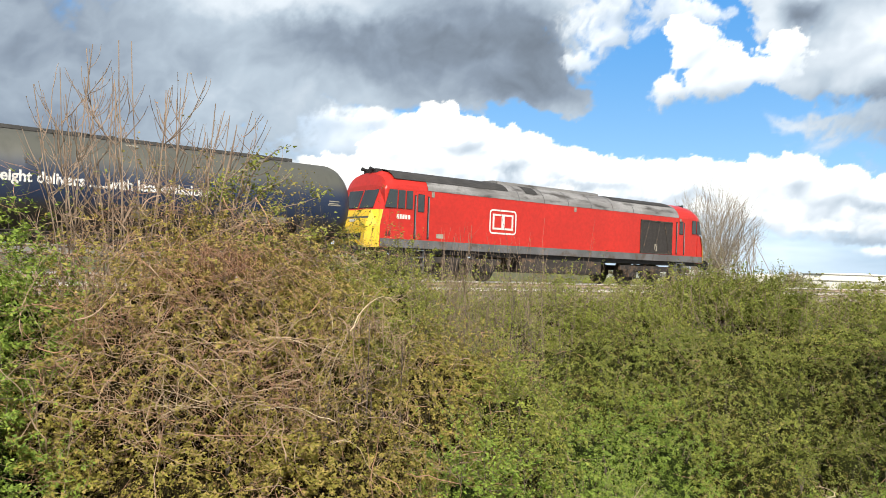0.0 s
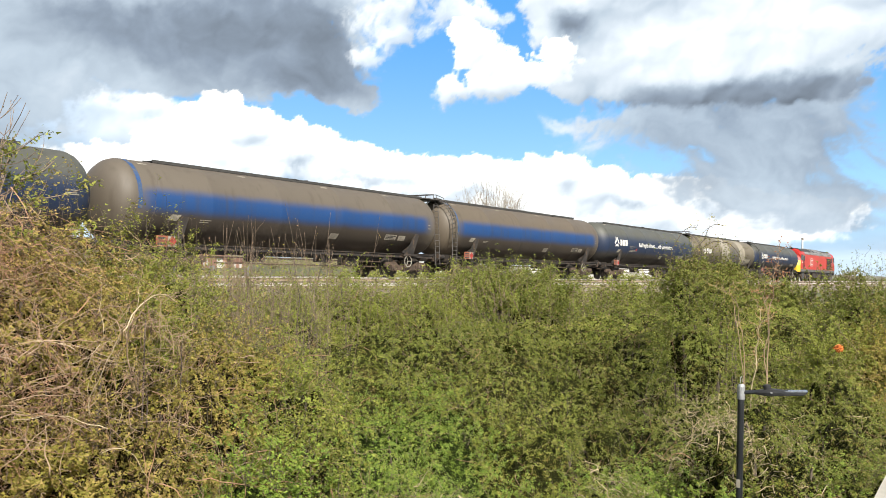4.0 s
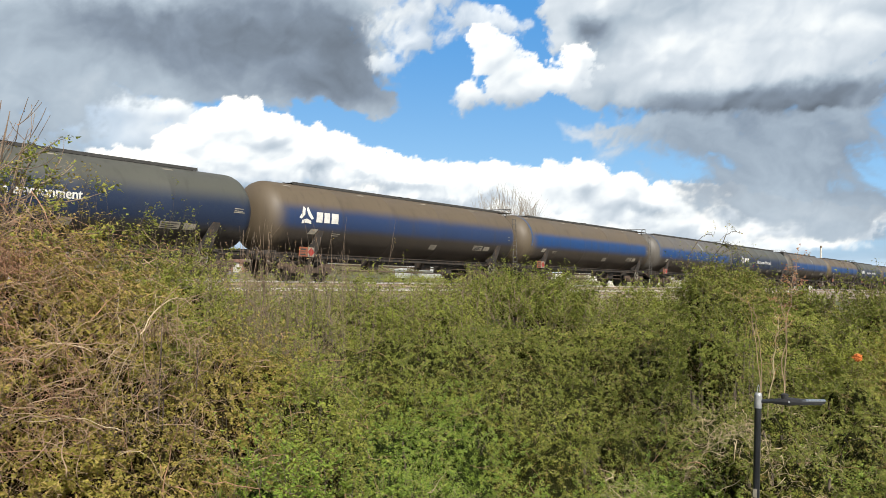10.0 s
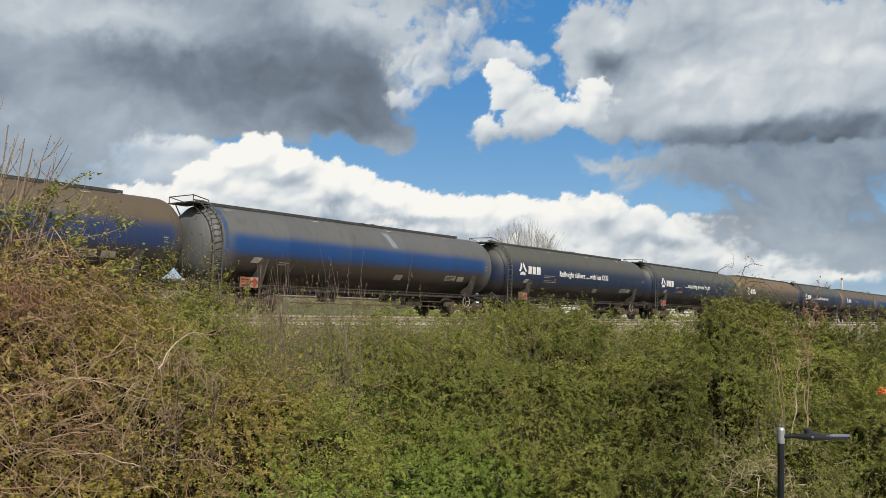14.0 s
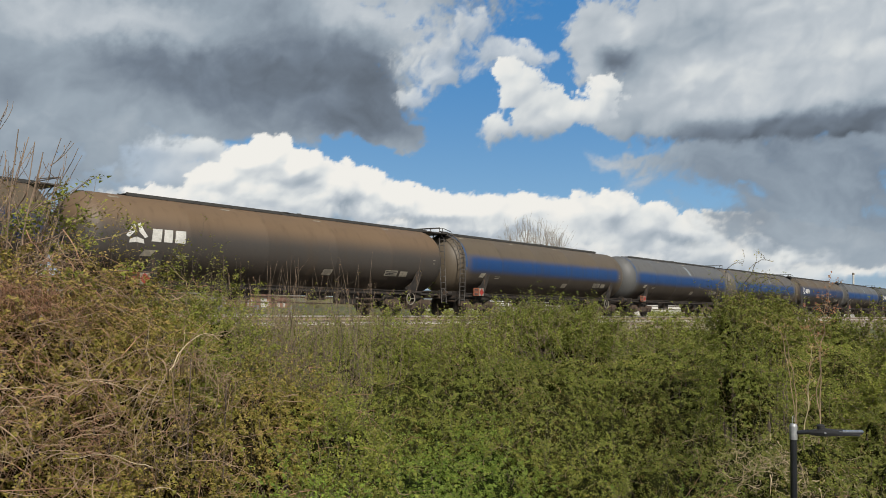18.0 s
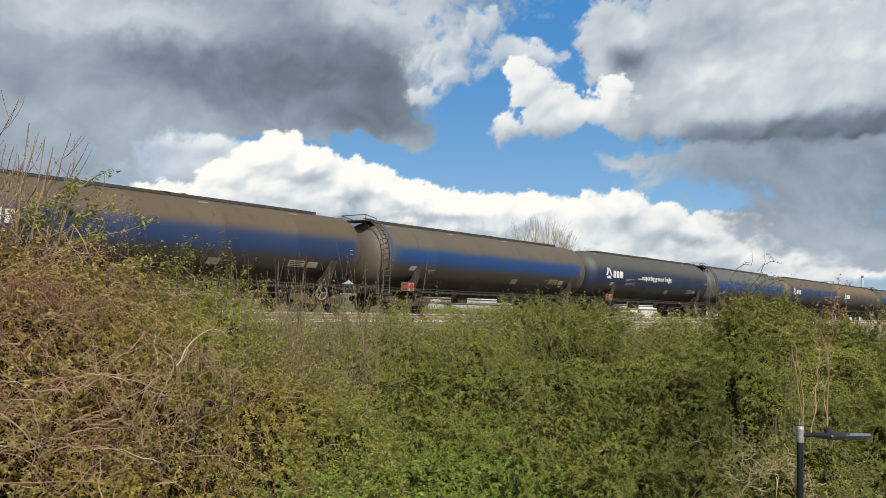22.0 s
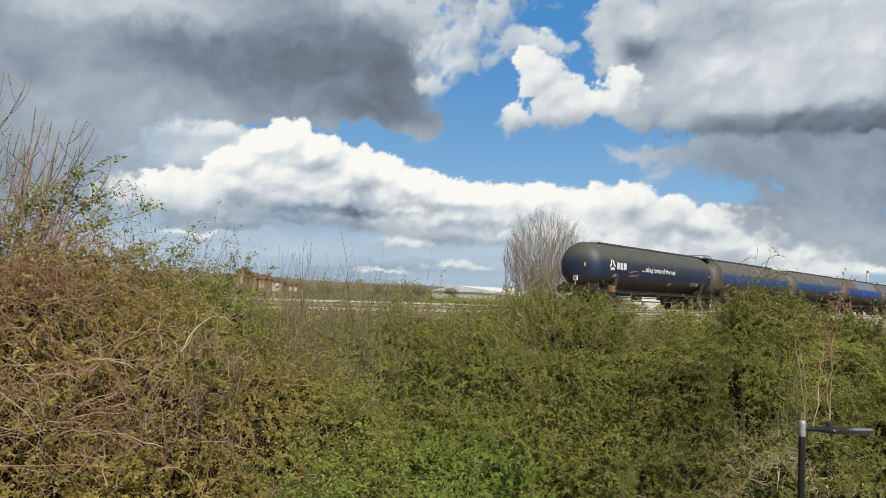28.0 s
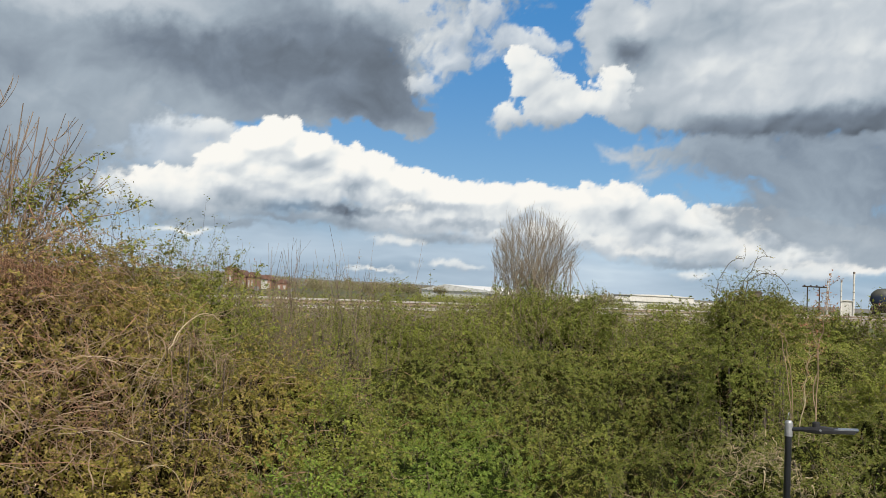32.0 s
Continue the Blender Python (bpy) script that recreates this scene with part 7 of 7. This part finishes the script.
        part("horn_box", bm, M_BLACK, cab)
    for y in (-1, 1):
        bm = bmesh.new()
        box(bm, -10.0, 10.0, y * 1.34 - 0.012, y * 1.34 + 0.012, 1.17, 1.47, bevel=0.006)
        part("solebar", bm, M_SOLE, lo, "grey lower band")
    bm = bmesh.new()
    box(bm, -9.9, 9.9, -1.2, 1.2, 1.0, 1.22)
    part("underframe", bm, M_BLACK, lo)
    # radiator grille with its braces
    for y in (-1, 1):
        bm = bmesh.new()
        box(bm, 4.95, 7.45, y * 1.325 - 0.01, y * 1.325 + 0.01, 1.5, 3.05, bevel=0.004)
        gr = part("radiator_grille", bm, M_GRILLE, lo, "dark radiator opening with braces")
        bm = bmesh.new()
        for x0, x1, z0, z1 in ((4.95, 7.45, 1.5, 1.56), (4.95, 7.45, 2.99, 3.05), (4.95, 5.01, 1.5, 3.05), (7.39, 7.45, 1.5, 3.05)):
            box(bm, x0, x1, y * 1.34 - 0.012, y * 1.34 + 0.012, z0, z1)
        for x0, x1 in ((5.15, 5.65), (6.05, 6.5), (7.2, 6.8)):
            rod(bm, (x0, y * 1.33, 1.55), (x1, y * 1.33, 3.0), 0.04, seg=6)
        part("grille_frame", bm, M_CHASSIS, gr)
        bm = bmesh.new()
        box(bm, 6.05, 6.25, y * 1.34 - 0.01, y * 1.34 + 0.01, 1.62, 1.95, bevel=0.01)
        part("grille_notice", bm, M_PANEL, gr)
        # emblem: white rounded frame with plain blocks
        bm = bmesh.new()
        def flat(bm, x0, x1, z0, z1, yy):
            box(bm, x0, x1, y * yy - 0.003, y * yy + 0.003, z0, z1, bevel=0.002)
        rings = []
        for grow in (0.0, 0.065):
            ring = []
            for cx, cz, a0 in ((-3.38, 2.7, 0), (-4.54, 2.7, 90), (-4.54, 2.06, 180), (-3.38, 2.06, 270)):
                for k in range(5):
                    an = radians(a0 + 22.5 * k)
                    ring.append(bm.verts.new((cx + (0.1 + grow) * math.cos(an), y * 1.327, cz + (0.1 + grow) * math.sin(an))))
            rings.append(ring)
        for i in range(20):
            bm.faces.new((rings[0][i], rings[1][i], rings[1][(i + 1) % 20], rings[0][(i + 1) % 20]))
        flat(bm, -4.53, -3.39, 2.07, 2.69, 1.324)
        part("emblem", bm, M_WHITE, lo, "white square emblem")
        bm = bmesh.new()
        for x0, x1, z0, z1 in ((-4.44, -4.05, 2.15, 2.62), (-3.88, -3.49, 2.15, 2.62)):
            flat(bm, x0, x1, z0, z1, 1.328)
        part("emblem_blocks", bm, M_RED, lo, "red blocks in the emblem")
        bm = bmesh.new()
        for k in range(5):
            flat(bm, -9.28 + k * 0.13, -9.19 + k * 0.13, 2.2, 2.36, 1.326)
        part("running_number", bm, M_WHITE, lo, "white number blocks")
        for x in (-7.62, 0.35, 8.12):
            bm = bmesh.new()
            box(bm, x - 0.07, x + 0.07, y * 1.33 - 0.01, y * 1.33 + 0.01, 3.08, 3.27, bevel=0.006)
            part("marker", bm, M_PANEL, lo, "cream marker plate")
        bm = bmesh.new()
        box(bm, -7.4, -7.05, y * 1.323 - 0.003, y * 1.323 + 0.003, 1.58, 1.74)
        part("notice", bm, M_PANEL, lo, "small faded notice")
        bm = bmesh.new()
        box(bm, -9.75, -9.7, y * 1.326 - 0.004, y * 1.326 + 0.004, 1.56, 1.72)
        box(bm, -9.62, -9.57, y * 1.326 - 0.004, y * 1.326 + 0.004, 1.56, 1.72)
        part("jacking_marks", bm, M_BLACK, lo)
    # fuel tank and bogies
    bm = bmesh.new()
    box(bm, -2.7, 2.4, -1.2, 1.2, 0.4, 1.05, bevel=0.1)
    part("fuel_tank", bm, M_CHASSIS, lo, "grimy fuel tank")
    for x in (-6.55, 6.55):
        bm = bmesh.new()
        box(bm, -0.4, 0.4, -0.95, 0.95, 0.6, 0.95, bevel=0.03)
        bg = part("bogie", bm, M_CHASSIS, lo)
        bg.location.x = x
        for y, rz in ((-1.05, 0), (1.05, 180)):
            bm = bmesh.new()
            box(bm, -2.75, 2.75, -0.07, 0.07, 0.66, 0.9, bevel=0.03)
            for ax in (-2.06, 0, 2.06):
                box(bm, ax - 0.2, ax + 0.2, -0.16, 0.07, 0.36, 0.74, bevel=0.03)
                for dx in (-0.36, 0.36):
                    for k in range(4):
                        rod(bm, (ax + dx, -0.06, 0.4 + k * 0.08), (ax + dx, -0.06, 0.45 + k * 0.08), 0.09, seg=8)
            for ax in (-1.0, 1.05):
                box(bm, ax - 0.14, ax + 0.14, -0.14, 0.0, 0.4, 0.75, bevel=0.02)
                rod(bm, (ax, -0.1, 0.9), (ax + 0.35, -0.1, 1.1), 0.03, seg=6)
            fr = part("side_frame", bm, M_CHASSIS, bg)
            fr.matrix_basis = pose(0, y, 0, 0, 0, rz)
        for ax in (-2.06, 0, 2.06):
            for y, rz in ((-0.753, 0), (0.753, 180)):
                wh = obj("wheel", once("loco_wheel", lambda bm: (rod(bm, (0, -0.07, 0), (0, 0.07, 0), 0.55, 0.55, 32), rod(bm, (0, -0.1, 0), (0, -0.06, 0), 0.34, 0.44, 20), rod(bm, (0, 0.07, 0), (0, 0.095, 0), 0.58, 0.58, 32))[0], M_WHEEL), bg)
                wh.matrix_basis = pose(ax, y, 0.55, 0, 0, rz)
    return lo


LOCO = make_locomotive()


def true_length(things, k):
    """Brings the drawn length of vehicles to the true one; round parts only move along."""
    done = set()
    for ob in [c for th in things for c in th.children_recursive]:
        ob.location.x *= k
        me = ob.data
        if me is None or me.name in done or ob.name.split(".")[0] in ("wheel", "handbrake_wheel", "buffer"):
            continue
        done.add(me.name)
        me.transform(Matrix.Diagonal((k, 1, 1, 1)))


true_length(WAGONS + [LOCO], 0.978)
make_track()


# ---- beyond the railway ----
def make_far():
    rng = np.random.default_rng(77)
    # hill line
    az = np.linspace(-20, 110, 260)
    el = 0.13 + 0.4 * np.clip((58 - az) / 22, 0, 1) + 0.12 * fbm(az * 0.12, az * 0, 5, 4)
    el = np.where(az > 60, np.maximum(0.12, el), el)
    rows = []
    for d, k in ((2300, 0.0), (2900, 0.55), (3600, 1.0)):
        a = np.radians(az)
        rows.append(np.stack([np.sin(a) * d, np.cos(a) * d, np.where(k == 0, 2.0, EYE[2] + np.tan(np.radians(el * k)) * d)], -1))
    v = np.concatenate(rows)
    idx = np.arange(len(v)).reshape(3, -1)
    f = np.stack([idx[:-1, :-1], idx[:-1, 1:], idx[1:, 1:], idx[1:, :-1]], -1).reshape(-1, 4)
    tagged(new("hill", raw("hill", v, f, M_HILL, smooth=True)), "low distant hill with fields", "hill", kind="structure")

    def far_trees(name, label, az, dist, height, width, seed, material, n=90):
        """A row of distant trees, each a ragged clump."""
        r = np.random.default_rng(seed)
        n = n * 3
        pos, out, size = [], [], []
        for a, d, h, w in zip(az, dist, height, width):
            b = at(a, 0, d)
            u = r.normal(0, 1, (n, 3))
            u /= np.linalg.norm(u, axis=1, keepdims=True)
            rr = r.uniform(0.35, 1.05, n)[:, None]
            p = np.array([b[0], b[1], 3.6 + h * 0.55]) + u * rr * np.array([w, w, h * 0.5])
            pos.append(p)
            out.append(u)
            size.append(np.full(n, h * 0.085))
        tagged(new(name, leaves_mesh(name, np.concatenate(pos), np.concatenate(out), np.concatenate(size), material, r)), label, "trees", kind="stuff")
    k = 110
    a = rng.uniform(28, 84, k)
    a = np.where((a > 49) & (a < 57), a - 9, a)
    far_trees("far_hedgerow", "distant line of budding trees and hedges", a, rng.uniform(360, 700, k), rng.uniform(2.5, 5.5, k), rng.uniform(3.5, 8, k), 3, M_FARTREE)
    far_trees("far_woodland", "distant uneven belt of olive-brown trees", rng.uniform(27, 51.5, 80), rng.uniform(420, 640, 80), rng.uniform(4.5, 9.5, 80), rng.uniform(3.5, 9, 80), 13, M_FARTREE, 130)
    far_trees("lineside_scrub", "low scrub on the far side of the tracks", rng.uniform(30, 74, 60), rng.uniform(60, 110, 60), rng.uniform(1.2, 2.3, 60), rng.uniform(1.2, 3.2, 60), 6, M_LEAF_MID, 160)
    k = 110
    a = rng.uniform(48.5, 74, k)
    far_trees("yard_hedge", "low dark green hedge in front of the sheds", a, rng.uniform(190, 235, k), np.interp(a, [48.5, 56, 60, 74], [2.1, 2.4, 2.3, 2.7]) * rng.uniform(0.85, 1.12, k), rng.uniform(2.0, 4.5, k), 21, M_LEAF_MID, 90)
    # scrub close behind the far track
    n = 170
    r = np.random.default_rng(12)
    cx, cy, hh = r.uniform(-12, 130, n), r.uniform(30.8, 37, n), r.uniform(0.5, 1.25, n)
    m = 190
    u = r.normal(0, 1, (n, m, 3))
    u /= np.linalg.norm(u, axis=2, keepdims=True)
    u[..., 2] = np.abs(u[..., 2])
    ctr = np.stack([cx, cy, ground_z(cx, cy)], -1)[:, None]
    p = ctr + u * (r.uniform(0.6, 1.05, (n, m, 1)) * hh[:, None, None]) * np.array([1.7, 1.2, 1.0])
    tagged(new("trackside_scrub", leaves_mesh("trackside_scrub", p.reshape(-1, 3), u.reshape(-1, 3), np.full(n * m, 0.16), M_FARTREE, r)), "low dull scrub behind the far track", "scrub", kind="stuff")
    for i, (az_, d, h, w) in enumerate(((42.9, 230, 4.4, 3.0), (46.8, 200, 4.6, 3.6), (49.3, 260, 5.4, 4.5), (51.5, 320, 5.6, 4.6), (62.8, 150, 4.6, 3.2), (73.4, 160, 5.4, 3.5), (80.8, 190, 5.0, 4.5))):
        b = at(az_, 0, d)
        t = tagged(new("tree"), "distant budding tree with a ragged crown", "tree", "distant trees")
        t.location = (b[0], b[1], 3.6)
        r = np.random.default_rng(500 + i)
        bm = bmesh.new()
        rod(bm, (0, 0, -0.3), (0, 0, h * 0.55), h * 0.03, h * 0.012, 8)
        for q in range(6):
            an = q * 1.05
            rod(bm, (0, 0, h * (0.25 + 0.04 * q)), (math.cos(an) * w * 0.6, math.sin(an) * w * 0.6, h * (0.6 + 0.05 * q)), h * 0.012, h * 0.004, 6)
        part("trunk", bm, M_BARK, t)
        n = 900
        u = r.normal(0, 1, (n, 3))
        u /= np.linalg.norm(u, axis=1, keepdims=True)
        lump = 0.75 + 0.3 * fbm(u[:, 0] * 2.5 + i, u[:, 2] * 2.5 + u[:, 1], 9 + i, 3)
        p = np.array([0, 0, h * 0.6]) + u * (lump * r.uniform(0.5, 1, n))[:, None] * np.array([w, w, h * 0.42])
        obj("crown", leaves_mesh("crown", p, u, np.full(n, h * 0.07), M_FARTREE, r), t)

    def shed(label, az0, az1, d0, d1, el_eave, el_ridge, peak=0.5, doors=0, material=M_SHED, roof=M_SHED, depth=30.0, name="warehouse"):
        p0, p1 = at(az0, el_eave, d0), at(az1, el_eave, d1)
        ob = tagged(new(name), label, name)
        ob.location = (p0[0], p0[1], 3.4)
        e = p1 - p0
        e[2] = 0
        ln = np.linalg.norm(e)
        ob.rotation_euler = (0, 0, math.atan2(e[1], e[0]))
        h = (p0[2] + p1[2]) / 2 - 3.4
        hr = EYE[2] + math.tan(radians(el_ridge)) * (d0 + d1) / 2 - 3.4
        bm = bmesh.new()
        box(bm, 0, ln, 0, depth, -0.5, h)
        part("wall", bm, material, ob)
        bm = bmesh.new()
        pk = ln * peak
        o = [(-0.4, h + 0.02), (ln + 0.4, h + 0.02), (ln + 0.4, h + 0.22), (pk + 0.2, hr + 0.25), (pk - 0.2, hr + 0.25), (-0.4, h + 0.22)]
        a_ = [bm.verts.new((x, -0.5, z)) for x, z in o]
        b_ = [bm.verts.new((x, depth + 0.5, z)) for x, z in o]
        bm.faces.new(a_)
        bm.faces.new(b_[::-1])
        for i in range(6):
            bm.faces.new((a_[i], b_[i], b_[(i + 1) % 6], a_[(i + 1) % 6]))
        bmesh.ops.recalc_face_normals(bm, faces=bm.faces)
        part("roof", bm, roof, ob)
        for i in range(doors):
            bm = bmesh.new()
            x = ln * (i + 0.5) / doors
            box(bm, x - ln / doors * 0.22, x + ln / doors * 0.22, -0.12, 0.05, h * 0.2, h * 0.72)
            part("window", bm, M_DARKWIN, ob)
        return ob
    shed("long white warehouse with a shallow roof", 50.2, 55.6, 330, 300, 0.06, 0.46, 0.33, material=M_WHITEWALL, roof=M_WHITEWALL)
    shed("long low pale industrial building", 58.9, 71.2, 260, 340, -0.02, 0.2, 0.5, doors=16)
    shed("pale flat-roofed factory block", 64.4, 68.5, 420, 430, 0.36, 0.45, 0.5, doors=9)
    for label, a0, a1, d0, eave, ridge, wall in (("tall red brick house end", 36.85, 37.35, 330, 0.74, 0.92, M_BRICK), ("red brick house with a tiled roof", 37.6, 38.25, 340, 0.32, 0.72, M_BRICK), ("red brick house with a tiled roof", 38.35, 38.8, 335, 0.34, 0.62, M_BRICK),
                                                  ("white rendered house with a tiled roof", 38.9, 39.2, 345, 0.22, 0.46, M_SHED), ("red brick house with a tiled roof", 39.25, 39.95, 350, 0.18, 0.48, M_BRICK), ("red brick house with a tiled roof", 40.3, 41.0, 360, 0.0, 0.24, M_BRICK)):
        shed(label, a0, a1, d0, d0 - 1, eave, ridge, 0.5, doors=2, material=wall, roof=M_TILE, depth=8, name="house")
    shed("brown clad tower block behind trees", 71.85, 72.7, 400, 400, 0.95, 1.02, 0.5, doors=3, material=M_TOWER, roof=M_TOWER, depth=6, name="tower_block")
    shed("white industrial tank house", 77.25, 78.0, 520, 520, 0.62, 0.68, 0.5, material=M_SHED, depth=8, name="plant_house")
    for az_, el_, rad in ((76.52, 1.72, 0.42), (77.3, 1.78, 0.46), (78.0, 2.32, 0.55)):
        b, t = at(az_, 0, 520), at(az_, el_, 520)
        ch = tagged(new("chimney"), "slim white steel chimney with dark bands", "chimney", "chimneys of the plant")
        ch.location = (b[0], b[1], 3.2)
        bm = bmesh.new()
        rod(bm, (0, 0, -0.5), (0, 0, t[2] - 3.2), rad, rad * 0.9, 16)
        part("shaft", bm, M_SHED, ch)
        bm = bmesh.new()
        rod(bm, (0, 0, t[2] - 3.2), (0, 0, t[2] - 1.9), rad * 1.1, rad * 1.1, 16)
        part("cap", bm, M_TOWER, ch, "dark chimney cap")
        for k in range(3):
            bm = bmesh.new()
            z = (t[2] - 3.2) * (0.4 + 0.17 * k)
            rod(bm, (0, 0, z), (0, 0, z + 0.4), rad * 1.15, rad * 1.15, 16)
            part("band", bm, M_CONC, ch)
    g0, g1 = at(75.2, 1.45, 210), at(76.35, 1.45, 212)
    ga = tagged(new("signal_gantry"), "dark steel gantry frame over the line", "gantry")
    ga.location = (g0[0], g0[1], 3.5)
    e = g1 - g0
    for k in (0.15, 0.75):
        bm = bmesh.new()
        rod(bm, (e[0] * k, e[1] * k, -0.5), (e[0] * k, e[1] * k, g0[2] - 3.5), 0.14, seg=8)
        part("post", bm, M_CHASSIS, ga)
    bm = bmesh.new()
    rod(bm, (-e[0] * 0.1, -e[1] * 0.1, g0[2] - 3.5), (e[0] * 1.1, e[1] * 1.1, g0[2] - 3.55), 0.16, seg=8)
    part("beam", bm, M_CHASSIS, ga)
    for k in (0.0, 0.3, 0.6, 0.95):
        bm = bmesh.new()
        x, y = e[0] * k, e[1] * k
        box(bm, x - 0.16, x + 0.16, y - 0.16, y + 0.16, g0[2] - 3.45, g0[2] - 3.15)
        part("insulator", bm, M_CHASSIS, ga)
    # low concrete fence behind the far track
    fence = tagged(new("concrete_fence"), "low grey concrete panel fence by the line", "fence")
    fence.location = (22.2, 30.6, 5.0)
    bm = bmesh.new()
    box(bm, 0, 1.9, 0, 0.06, 0, 0.28, bevel=0.01)
    panel = finish("panel", bm, M_CONC)
    bm = bmesh.new()
    box(bm, -0.07, 0.07, -0.07, 0.13, -0.3, 1.3, bevel=0.01)
    post = finish("post", bm, M_CONC)
    for i in range(3):
        obj("post", post, fence).location = (i * 2.0, 0, 0)
        for k in range(3):
            if i < 2:
                obj("panel", panel, fence).location = (i * 2.0 + 0.05, 0.0, k * 0.3)


make_far()


# ---- what moves ----
def coupling(t):
    """Where the coupling behind the locomotive is along the track, t seconds on: the train slows a little."""
    return 15.891 + 22.3708 * t - 0.014644 * t ** 2 - 0.0013571 * t ** 3 + 0.000030894 * t ** 4


def motions():
    times = [0.0, 1.0] + [2.0 * k for k in range(1, 16)] + [31.0, 32.0]
    walk(LOCO, [(t, pose(coupling(t) + 0.63 + 9.87, TRACK_Y, RAIL)) for t in times])
    for i, wagon in enumerate(WAGONS):
        walk(wagon, [(t, pose(coupling(t) - PITCH * (i + 0.5), TRACK_Y, RAIL)) for t in times])
    # the clouds drift slowly along the line
    walk(sky, [(t, pose(0, 0, EYE[2], 0, 0, 0.42 * (16 - t) / 16)) for t in (0.0, 8.0, 16.0, 24.0, 32.0)])


motions()
